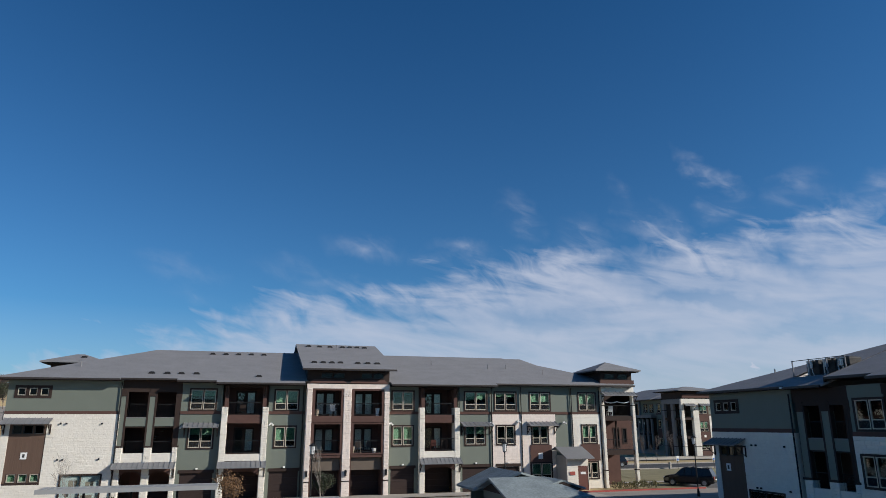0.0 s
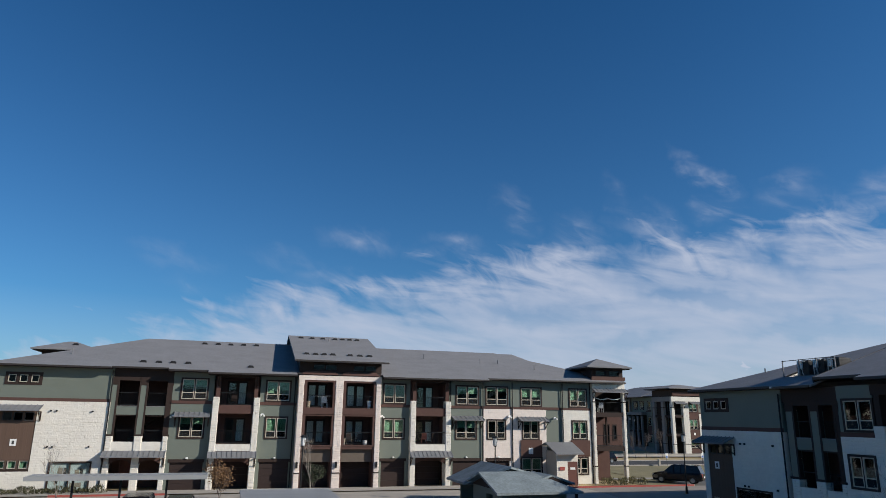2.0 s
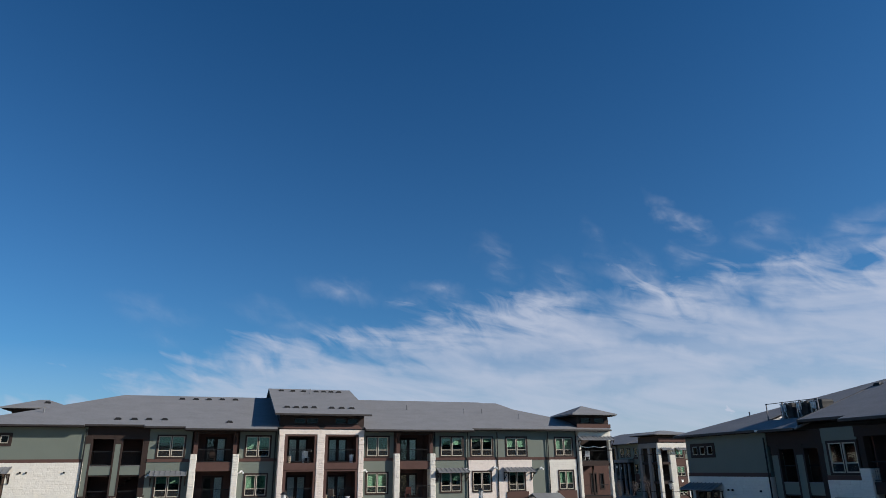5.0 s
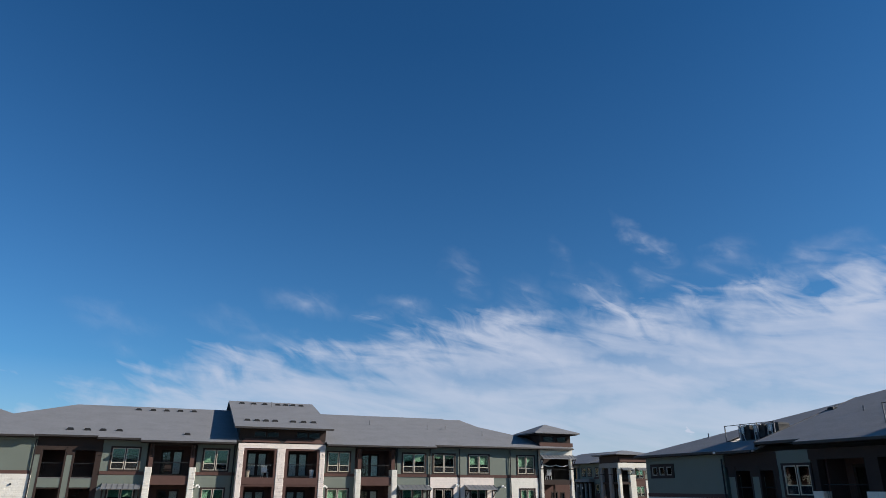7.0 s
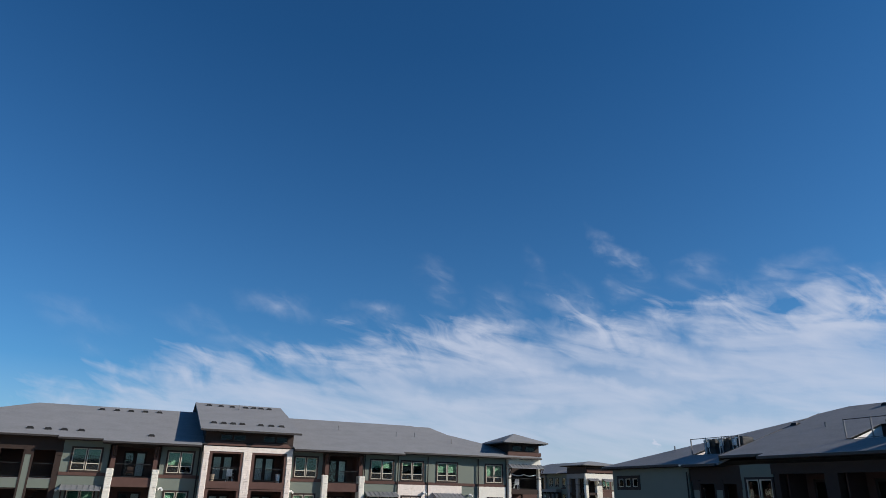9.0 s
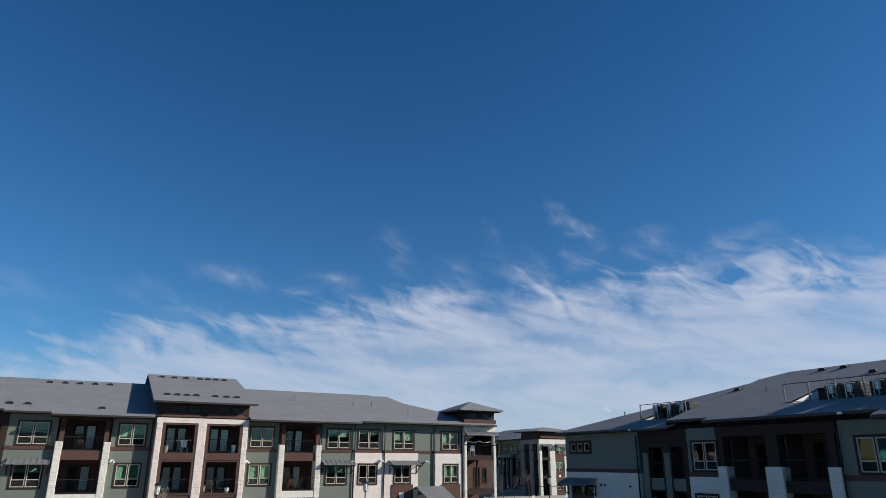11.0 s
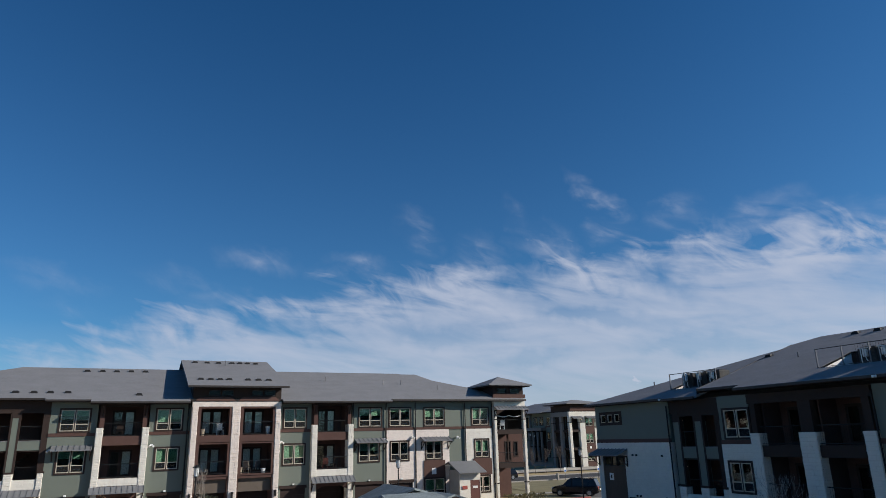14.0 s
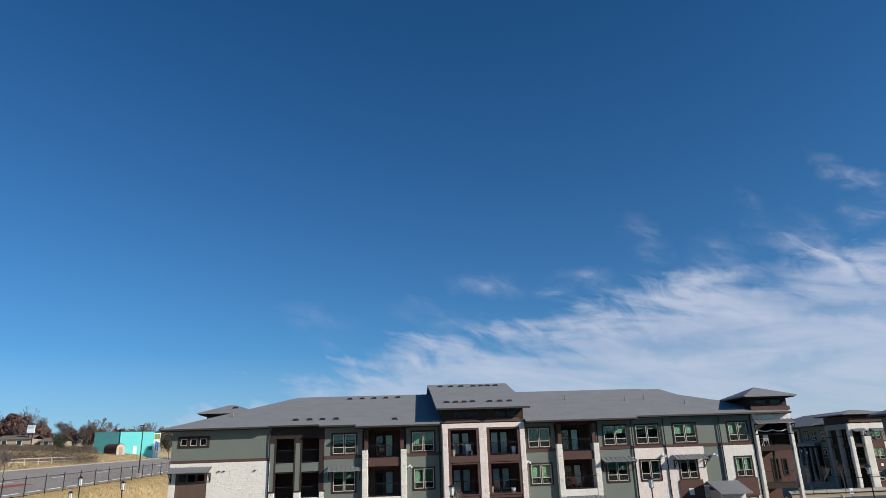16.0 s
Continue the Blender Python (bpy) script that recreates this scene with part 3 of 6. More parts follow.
def bay_module(b, x0, x1, pil=0.46, y=-0.45, upto=7.38, stone_parapet=True):
    """Two balconies over a garage between stone pillars."""
    pillar(b, x0, x0 + pil, y, 0.5, 0.0, upto)
    pillar(b, x1 - pil, x1, y, 0.5, 0.0, upto)
    a, c = x0 + pil, x1 - pil
    if stone_parapet:
        stone_wall(b, a, c, 3.05, 3.6, y + 0.02, thick=0.25)
        awning(b, x0 - 0.05, x1 + 0.05, 2.52, 3.02, y + 0.0, 0.8)
        arch(b, a, c, 1.9, y + 0.05, 0.45, 1.0)
    part("spandrel", boxes((a, c, y + 0.12, y + 0.3, 6.05, 6.75)), M_BROWN, b)
    part("beam", boxes((x0 + 0.1, x1 - 0.1, y + 0.1, y + 0.4, 9.0, 9.5)), M_DBROWN, b)
    for s, xx in ((1, x0 + 0.18), (-1, x1 - 0.18 - 0.32)):
        bm = boxes((xx, xx + 0.32, y + 0.08, y + 0.40, upto, 9.1))
        p = part("post", bm, M_BROWN, b)
        bm = bmesh.new()
        tube(bm, (xx + 0.16, y + 0.1, 8.3), (xx + 0.16, y - 0.55, 9.05), 0.07, 0.07, 4)
        part("bracket", bm, M_DBROWN, p)
    part("side_wall", boxes((x0 + 0.05, a, 0.5, 2.1, 2.6, 9.4)), M_BROWN, b)
    part("side_wall", boxes((c, x1 - 0.05, 0.5, 2.1, 2.6, 9.4)), M_BROWN, b)
    for z, top in ((3.6, 6.4), (6.7, 9.4)):
        bay_inside(b, a, c, z, 1.9, top, False)
        railing(b, a, c, y + 0.2, z)
    part("wall", wall_bm(x0 + 0.1, x1 - 0.1, 0, 3.35, 0.5, 0.7, [(a + 0.05, c - 0.05, 0, 2.15)]), M_BROWN, b)
    garage_door(b, a + 0.05, c - 0.05, 1.3)


def end_module(b, x0, x1, zb=ZB, lift=0.0, plate=(1.0, 3.43), shop=(4.55, 7.3, 0.1, 2.15)):
    """The blind end of the front: siding over stone, three small windows, a tall brown panel under an awning."""
    L = x0 + 0.49
    small = [(L + 0.22 + 0.80 * i, L + 0.78 + 0.80 * i, 8.22 + lift, 8.80 + lift) for i in range(3)]
    part("wall", wall_bm(x0, x1, zb, ZT, 0, 0.25, small), M_SIDING, b, "sage green siding wall")
    bd = part("trim_board", wall_bm(L, L + 2.6, 8.02 + lift, 9.0 + lift, -0.04, 0.0, small), M_DBROWN, b)
    for s in small:
        window(b, *s, -0.03, n=1, trim=0.0, split=0, glass=M_DGLASS)
    band(b, x0, x1, z=zb)
    pan = (L + 0.05, L + 2.6, 1.55, 6.05)
    holes = [pan, (x0 + shop[0], x0 + shop[1], shop[2], shop[3])]
    stone_wall(b, x0, x1, 0.0, zb, -0.06, holes)
    lows = [(pan[0] + 0.28 + 0.78 * i, pan[0] + 0.88 + 0.78 * i, 1.75, 2.35) for i in range(3)]
    highs = [(pan[0] + 0.2 + 0.76 * i, pan[0] + 0.86 + 0.76 * i, 5.3, 5.95) for i in range(3)]
    part("panel", wall_bm(pan[0], pan[1], pan[2], pan[3], -0.02, 0.1, lows + highs), M_PANEL, b, "tall warm brown board panel")
    bm = bmesh.new()
    for i in range(1, 9):
        x = pan[0] + i * 0.3
        if x < pan[1] - 0.05:
            box(bm, x - 0.012, x + 0.012, -0.027, -0.02, 2.45, 5.2)
    part("batten", bm, M_PANEL, b)
    for h in lows:
        window(b, *h, -0.02, n=1, trim=0.0, split=0, blind=0.95)
    part("sill_board", boxes((pan[0], pan[1], -0.05, -0.022, 1.55, 1.7)), M_DBROWN, b)
    for h in highs:
        window(b, *h, -0.02, n=1, trim=0.0, split=0, glass=M_DGLASS, frame_m=M_UNIT)
    px0, pz0 = pan[0] + plate[0], plate[1]
    sg = part("sign", boxes((px0, px0 + 0.44, -0.06, -0.03, pz0, pz0 + 0.5)), M_WHITE, b, "white building notice plate")
    part("mark", boxes((px0 + 0.14, px0 + 0.30, -0.066, -0.06, pz0 + 0.12, pz0 + 0.38)), M_UNIT, sg)
    awning(b, x0 + 0.08, x0 + 3.45, 6.02, 6.5, -0.06, 1.0)
    for x, z in ((4.05, 6.02), (4.45, 6.02), (7.0, 6.0), (4.15, 3.3), (4.5, 3.3), (7.05, 3.3)):
        part("wall_light", bbox(x0 + x - 0.06, x0 + x + 0.06, -0.2, -0.08, z, z + 0.12, 0.02), M_BLACK, b, "small black wall light")
    h = holes[1]
    w = part("shop_window", wall_bm(h[0] - 0.12, h[1] + 0.12, h[2] - 0.1, h[3] + 0.12, -0.12, 0.1, [(h[0], (h[0] + h[1]) / 2 - 0.03, h[2] + 0.05, h[3]), ((h[0] + h[1]) / 2 + 0.03, h[1], h[2] + 0.05, h[3])]), M_DBROWN, b, "wide glazed double door")
    film = part("window_film", boxes((h[0], h[1], 0.03, 0.04, h[2] + 0.05, h[3])), M_FILM, w, "pale blue printed window film with dark shapes")
    for k, (fx, fz, fw, fh) in enumerate(((0.55, 1.2, 0.35, 0.5), (0.95, 1.0, 0.2, 0.7), (1.75, 1.15, 0.3, 0.4), (2.1, 1.2, 0.22, 0.4), (1.5, 0.25, 0.8, 0.35), (0.4, 0.5, 0.25, 0.5))):
        part("film_shape", boxes((h[0] + fx, h[0] + fx + fw, 0.022, 0.029, h[2] + fz, h[2] + fz + fh)), M_UNIT if k % 2 else M_ASPHALT2, film)
    part("pane", boxes((h[0], (h[0] + h[1]) / 2 - 0.03, 0.0, 0.015, h[2] + 0.05, h[3])), M_CLEAR, w).visible_shadow = False
    part("pane", boxes(((h[0] + h[1]) / 2 + 0.03, h[1], 0.0, 0.015, h[2] + 0.05, h[3])), M_CLEAR, w).visible_shadow = False


def recess_module(b, x0, x1, depth=3.0, cols=None, sill=6.5):
    """An open stair hall on three floors behind slender columns."""
    xm = (x0 + x1) / 2 + 0.05
    cols = cols or ((x0, x0 + 0.34), (xm - 0.2, xm + 0.2), (x1 - 0.3, x1))
    for i, (a, c) in enumerate(cols):
        part("column", boxes((a, c, 0.0, 0.45, 4.3, 8.75)), M_SIDING if i < 2 else M_DBROWN, b, "dark boarded column" if i == 2 else "sage green boarded column")
        part("cap", boxes((a - 0.03, c + 0.03, -0.03, 0.48, 8.2, 8.8)), M_DBROWN, b)
        part("cap", boxes((a - 0.1, c + 0.1, -0.08, 0.5, 4.18, 4.32)), M_DBROWN, b)
        pillar(b, a - (0.0 if i == 0 else 0.06), c + (0.06 if i < 2 else 0.0), -0.06, 0.5, 0.0, 4.18)
    part("beam", boxes((x0, x1, 0.05, 0.45, 8.75, 9.6)), M_DBROWN, b)
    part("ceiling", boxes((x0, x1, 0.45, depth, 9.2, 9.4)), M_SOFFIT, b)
    for a, c in ((cols[0][1], cols[1][0]), (cols[1][1], cols[2][0])):
        part("parapet", boxes((a + 0.13, c - 0.13, 0.02, 0.3, sill - 0.66, sill)), M_SIDING, b, "pale green floor-edge panel")
        for u in (a, c - 0.13):
            part("trim_board", boxes((u, u + 0.13, -0.015, 0.26, 4.33, 8.75)), M_DBROWN, b)
        part("head_board", boxes((a + 0.13, c - 0.13, 0.0, 0.26, 8.55, 8.75)), M_DBROWN, b)
        part("head_board", boxes((a + 0.13, c - 0.13, 0.09, 0.26, sill - 0.76, sill - 0.663)), M_DBROWN, b)
        part("sill_cap", boxes((a + 0.13, c - 0.13, 0.0, 0.32, sill, sill + 0.05)), M_GREY, b)
        railing(b, a + 0.1, c - 0.1, 0.2, 6.55)
        railing(b, a + 0.1, c - 0.1, 0.2, 3.6)
        stone_wall(b, a + 0.06, c - 0.06, 3.05, 3.75, 0.0, thick=0.25)
        arch(b, a - 0.02, c + 0.02, 1.95, -0.05, 0.42, 0.66)
    awning(b, x0 - 0.1, x1, 2.58, 3.05, -0.1, 0.9)
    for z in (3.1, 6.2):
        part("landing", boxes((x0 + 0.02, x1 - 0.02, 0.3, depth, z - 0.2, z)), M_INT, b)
    part("back_wall", wall_bm(x0 - 0.2, x1 + 0.2, 0, 9.5, depth, depth + 0.2, [(x0 + 0.8, x0 + 1.75, 0.05, 2.15)]), M_BROWN, b)
    part("hall_door", bbox(x0 + 0.8, x0 + 1.75, depth + 0.05, depth + 0.1, 0.05, 2.15), M_REDW, b)
    for x in (x0, x1 - 0.2):
        part("side_wall", boxes((x, x + 0.2, 0.5, depth, 0, 9.5)), M_BROWN, b)
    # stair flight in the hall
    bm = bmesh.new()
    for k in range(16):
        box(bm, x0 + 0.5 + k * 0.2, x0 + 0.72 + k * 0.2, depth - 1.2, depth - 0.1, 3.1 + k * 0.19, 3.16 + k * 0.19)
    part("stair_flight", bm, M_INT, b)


M_FILM = mat("pale_blue_film", (0.47, 0.54, 0.57), 0.5, 0.15, 1.5)
S_ROOF = 0.33


def slab_bm(polys, th=0.2):
    bm = bmesh.new()
    for p in polys:
        f = bm.faces.new([bm.verts.new(q) for q in p])
        if f.normal.z < 0:
            f.normal_flip()
    bmesh.ops.remove_doubles(bm, verts=bm.verts[:], dist=0.001)
    bm.normal_update()
    for f in bm.faces:
        if f.normal.z < 0:
            f.normal_flip()
    g = bmesh.ops.extrude_face_region(bm, geom=bm.faces[:])
    nv = [v for v in g["geom"] if isinstance(v, bmesh.types.BMVert)]
    bmesh.ops.translate(bm, verts=nv, vec=(0, 0, -th))
    bmesh.ops.recalc_face_normals(bm, faces=bm.faces[:])
    return bm


def cut_wells(roof, wells):
    """Sinks box-shaped wells into a roof slab that has no parent yet."""
    for w in wells:
        cut = new("cut", bpy.data.meshes.new("cut"))
        bm = boxes(w)
        bm.to_mesh(cut.data)
        bm.free()
        md = roof.modifiers.new("well", "BOOLEAN")
        md.object, md.operation, md.solver = cut, "DIFFERENCE", "EXACT"
        dg = bpy.context.evaluated_depsgraph_get()
        dg.update()
        me = bpy.data.meshes.new_from_object(roof.evaluated_get(dg))
        roof.modifiers.clear()
        roof.data = me
        bpy.data.objects.remove(cut)


def eaves(b, steps, zp):
    for a, c, y in steps:
        part("gutter", boxes((a, c, y - 0.10, y, zp(y) - 0.16, zp(y) - 0.03)), M_GUTTER, b)
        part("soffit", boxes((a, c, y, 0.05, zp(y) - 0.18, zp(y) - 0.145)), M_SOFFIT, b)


def hip_roof(b, x0, x1, y0, yr, ze, steps):
    """Hip roof whose front eave goes in and out: steps of (from x, to x, eave y). ze: height at y0."""
    zp = lambda y: ze + S_ROOF * (y - y0)
    d = yr - y0
    ye = yr + d
    front = []
    for a, c, y in steps:
        front += [(a, y, zp(y)), (c, y, zp(y))]
    A, B = (x0 + d, yr, zp(yr)), (x1 - d, yr, zp(yr))
    polys = [front + [B, A], [(x0, ye, ze), (x1, ye, ze), B, A][::-1], [(x0, y0, ze), A, (x0, ye, ze)], [(x1, y0, ze), (x1, ye, ze), B]]
    part("roof", slab_bm(polys, 0.12), M_ROOF, b, "weathered grey asphalt shingle hip roof")
    eaves(b, steps, zp)


def vents(b, spots, z, s, y0, name="roof_vent"):
    for x, y in spots:
        bm = bmesh.new()
        h = z + s * (y - y0)
        hexa(bm, [(x - 0.27, y - 0.22, h - s * 0.22), (x + 0.27, y - 0.22, h - s * 0.22), (x + 0.22, y + 0.25, h + s * 0.25), (x - 0.22, y + 0.25, h + s * 0.25),
                  (x - 0.17, y - 0.17, h + 0.12), (x + 0.17, y - 0.17, h + 0.12), (x + 0.12, y + 0.1, h + 0.15), (x - 0.12, y + 0.1, h + 0.15)])
        part(name, bm, M_BLACK, b)


def shell(b, x0, x1, y1, skip=()):
    """Closing walls, inner partition, floors and ceiling."""
    part("rear_wall", boxes((x0, x1, y1, y1 + 0.3, 0, ZT)), M_SIDING, b)
    part("end_wall", boxes((x0, x0 + 0.3, 0.3, y1, 0, ZT)), M_SIDING, b)
    part("end_wall", boxes((x1 - 0.3, x1, 0.3, y1, 0, ZT)), M_SIDING, b)
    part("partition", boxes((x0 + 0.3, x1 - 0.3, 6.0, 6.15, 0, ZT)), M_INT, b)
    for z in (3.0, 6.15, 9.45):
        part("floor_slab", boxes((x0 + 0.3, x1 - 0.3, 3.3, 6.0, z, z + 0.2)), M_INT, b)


# ---- main building ----
main = thing("apartment_building", pose(0, 0, 0), "three-storey apartment house in sage siding and cream limestone", "building")
end_module(main, -18.04, -9.85)
recess_module(main, -9.85, -5.3)
win_module(main, -5.3, -2.05, (-4.58, -2.62), (-4.5, -2.66), awn=(-4.95, -2.2), blind=(0.3, 0.35))
bay_module(main, -2.05, 1.7)
win_module(main, 1.7, 4.8, (2.25, 4.15), (2.38, 4.05), blind=(0.6, 0.65))
win_module(main, 12.05, 14.9, (12.5, 14.4), (12.55, 14.35), blind=(0.0, 0.9))
bay_module(main, 14.9, 18.65)
win_module(main, 18.65, 21.95, (19.35, 21.42), (19.35, 21.2), awn=(18.85, 21.8), blind=(0.4, 0.4))
win_module(main, 21.95, 24.9, (22.3, 24.35), (22.4, 24.1), lower="stone", blind=(0.2, 0.0), stone=M_STONE2)
win_module(main, 24.9, 28.35, (25.85, 27.85), (25.95, 27.5), lower="stone", awn=(25.35, 28.3), ground="panel", blind=(0.5, 0.2), stone=M_STONE2)
win_module(main, 30.05, 33.1, (30.96, 32.7), (31.15, 32.6), lower="stone", ground="window", blind=(0.6, 0.7))
part("wall", wall_bm(28.35, 30.05, 0, ZT, 0.05, 0.3), M_SIDING, main, "sage green siding wall")
part("trim_band", boxes((28.35, 30.05, 0.0, 0.05, ZB, ZB + 0.25)), M_BROWN, main)
for x in (4.6, 21.9, 24.85, 30.1, 18.72, -9.9):
    downpipe(main, x, -0.14)
shell(main, -18.04, 33.3, 18.5)
part("rear_block", boxes((33.3, 35.8, 3.6, 18.8, 0, ZT)), M_SIDING, main)
hip_roof(main, -18.85, 36.75, -0.8, 9.3, 9.6, [(-18.85, -10.0, -0.8), (-10.0, -5.7, -0.6), (-5.7, -2.6, -1.0), (-2.6, 4.6, -1.5), (4.6, 12.1, -0.8), (12.1, 18.7, -1.4), (18.7, 22.1, -1.35), (22.1, 36.75, -0.8)])
# rear hip that shows over the ridge
part("roof", slab_bm([[(24, 6, 10.9), (34.4, 6, 10.4), (30.3, 13, 13.25), (24, 13, 13.2)], [(34.4, 6, 10.4), (34.4, 19, 10.4), (30.3, 13, 13.25)], [(34.4, 19, 10.4), (24, 19, 10.9), (24, 13, 13.2), (30.3, 13, 13.25)]], 0.12), M_ROOF, main, "rear grey shingle hip roof")
vents(main, [(-3.58, 8.1), (-2.35, 8.1), (-1.19, 8.1), (0.0, 8.2), (1.21, 8.2), (-7.91, 0.87), (-6.69, 0.85), (-5.58, 0.85), (-4.38, 0.86), (0.76, 0.3)], 9.6, S_ROOF, -0.8)
for x, y in ((17.59, 5.56), (23.26, 4.46), (25.23, 4.55), (28.49, 2.73), (-13.72, 2.62)):
    bm = bmesh.new()
    z = 9.6 + S_ROOF * (y + 0.8)
    tube(bm, (x, y, z - 0.1), (x, y, z + 0.45), 0.05, 0.05, 6)
    part("vent_pipe", bm, M_ROOF, main)


# the raised double bay
def high_bay(b, x0, x1, y=-0.9):
    xs = ((x0 + 0.04, x0 + 0.46), (x0 + 3.2, x0 + 3.84), (x1 - 0.46, x1 - 0.04))
    for a, c in xs:
        pillar(b, a, c, y, 0.4, 0.0, 8.95, stone=M_STONE2)
        part("wall_light", bbox((a + c) / 2 - 0.08, (a + c) / 2 + 0.08, y - 0.2, y - 0.04, 1.7, 2.2), M_BLACK, b)
        part("trim_band", boxes((a - 0.02, c + 0.02, y - 0.06, y, 1.25, 1.33)), M_DBROWN, b)
    stone_wall(b, x0, x1, 8.95, 9.35, y, thick=0.4, stone=M_STONE2)
    for (l, a), (c, r) in zip(xs, xs[1:]):
        for z, zt in ((3.55, 5.95), (6.65, 8.8)):
            part("frame", wall_bm(a, c, z - 0.6 if z > 4 else z - 0.12, zt + 0.15, y + 0.03, y + 0.3, [(a + 0.28, c - 0.22, z, zt)]), M_BROWN, b)
            bay_inside(b, a, c, z, 1.4, z + 2.6)
            railing(b, a + 0.28, c - 0.22, y + 0.2, z)
        part("panel", boxes((a, c, y + 0.1, y + 0.3, 3.2, 3.43)), M_BROWN, b)
        part("panel", boxes((a, c, y + 0.45, y + 0.6, 2.15, 3.3)), M_TAUPE, b, "taupe boarded lintel panel")
        for k, q in ((a, a + 0.12), (c - 0.12, c)):
            part("trim_board", boxes((k, q, y + 0.04, y + 0.45, 0.0, 3.2)), M_BROWN, b)
        garage_door(b, a + 0.1, c - 0.1, y + 1.5)
        part("side_wall", boxes((a, a + 0.15, y + 0.3, 1.5, 0, 9.3)), M_BROWN, b)
        part("side_wall", boxes((c - 0.15, c, y + 0.3, 1.5, 0, 9.3)), M_BROWN, b)
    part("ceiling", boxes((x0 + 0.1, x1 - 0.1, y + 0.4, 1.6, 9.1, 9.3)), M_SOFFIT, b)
    hs = [(x0 + 1.2 + 3.5 * k + 1.05 * i, x0 + 2.15 + 3.5 * k + 1.05 * i, 9.85, 10.3) for k in range(2) for i in range(2)]
    part("clerestory_wall", wall_bm(x0 + 0.05, x1 - 0.05, 9.35, 10.8, y + 0.1, y + 0.3, hs), M_DBROWN, b)
    for h in hs:
        window(b, *h, y + 0.1, n=1, trim=0, split=0, glass=M_DGLASS, frame_m=M_UNIT)
    for a, c in ((x0 + 0.2, x0 + 3.4), (x0 + 3.65, x1 - 0.2)):
        bm = bmesh.new()
        hexa(bm, [(a, y - 0.1, 9.42), (c, y - 0.1, 9.42), (c, y + 0.1, 9.42), (a, y + 0.1, 9.42), (a + 0.3, y, 9.72), (c - 0.3, y, 9.72), (c - 0.3, y + 0.1, 9.72), (a + 0.3, y + 0.1, 9.72)])
        part("ledge", bm, M_BROWN, b)
    for x in (x0, x1 - 0.25):
        part("side_wall", boxes((x, x + 0.25, y + 0.3, 9.4, 9.35, 10.9)), M_DBROWN, b)
        bm = bmesh.new()
        hexa(bm, [(x, y + 0.3, 10.7), (x + 0.25, y + 0.3, 10.7), (x + 0.25, 9.4, 10.7), (x, 9.4, 10.7), (x, y + 0.3, 10.75), (x + 0.25, y + 0.3, 10.75), (x + 0.25, 9.4, 13.6), (x, 9.4, 13.6)])
        part("gable_wall", bm, M_DBROWN, b)
    ye, ze, yr, s = y - 0.95, 10.62, 9.4, 0.29
    X0, X1 = x0 - 0.5, x1 + 0.42
    zr = ze + s * (yr - ye)
    part("roof", slab_bm([[(X0, ye, ze), (X1, ye, ze), (X1, yr, zr), (X0, yr, zr)], [(X0, yr, zr), (X1, yr, zr), (X1, yr + 6, zr - 6 * s), (X0, yr + 6, zr - 6 * s)]], 0.18), M_ROOF, b, "raised grey shingle roof with vents")
    part("gutter", boxes((X0, X1, ye - 0.1, ye, ze - 0.16, ze - 0.03)), M_GUTTER, b)
    vents(b, [(5.47, 8.2), (6.56, 8.1), (7.61, 8.1), (8.86, 8.1), (9.62, 8.15), (10.34, 8.15), (11.12, 8.1), (5.42, 0.42), (6.21, 0.38), (6.97, 0.38), (7.74, 0.42), (9.29, 0.36), (10.19, 0.36), (11.07, 0.34)], ze, s, ye)
    bm, zp = bmesh.new(), ze + s * (7.0 - ye)
    tube(bm, (8.15, 7.0, zp - 0.1), (8.15, 7.0, zp + 0.45), 0.05, 0.05, 6)
    part("vent_pipe", bm, M_ROOF, b)


high_bay(main, 4.8, 12.05)


def pyramid(b, x0, x1, y0, y1, z, h, mat_=M_ROOF):
    xm, ym = (x0 + x1) / 2, (y0 + y1) / 2
    r = abs((x1 - x0) - (y1 - y0)) / 2
    p, q = ((xm - r, ym), (xm + r, ym)) if x1 - x0 > y1 - y0 else ((xm, ym - r), (xm, ym + r))
    P, Q = (*p, z + h), (*q, z + h)
    c = [(x0, y0, z), (x1, y0, z), (x1, y1, z), (x0, y1, z)]
    if r < 0.05:
        polys = [[c[0], c[1], P], [c[1], c[2], P], [c[2], c[3], P], [c[3], c[0], P]]
    elif x1 - x0 > y1 - y0:
        polys = [[c[0], c[1], Q, P], [c[1], c[2], Q], [c[2], c[3], P, Q], [c[3], c[0], P]]
    else:
        polys = [[c[0], c[1], P], [c[1], c[2], Q, P], [c[2], c[3], Q], [c[3], c[0], P, Q]]
    part("roof", slab_bm(polys, 0.12), mat_, b, "low hipped grey shingle roof")
    part("soffit", boxes((x0 + 0.15, x1 - 0.15, y0 + 0.15, y1 - 0.15, z - 0.2, z - 0.13)), M_SOFFIT, b)


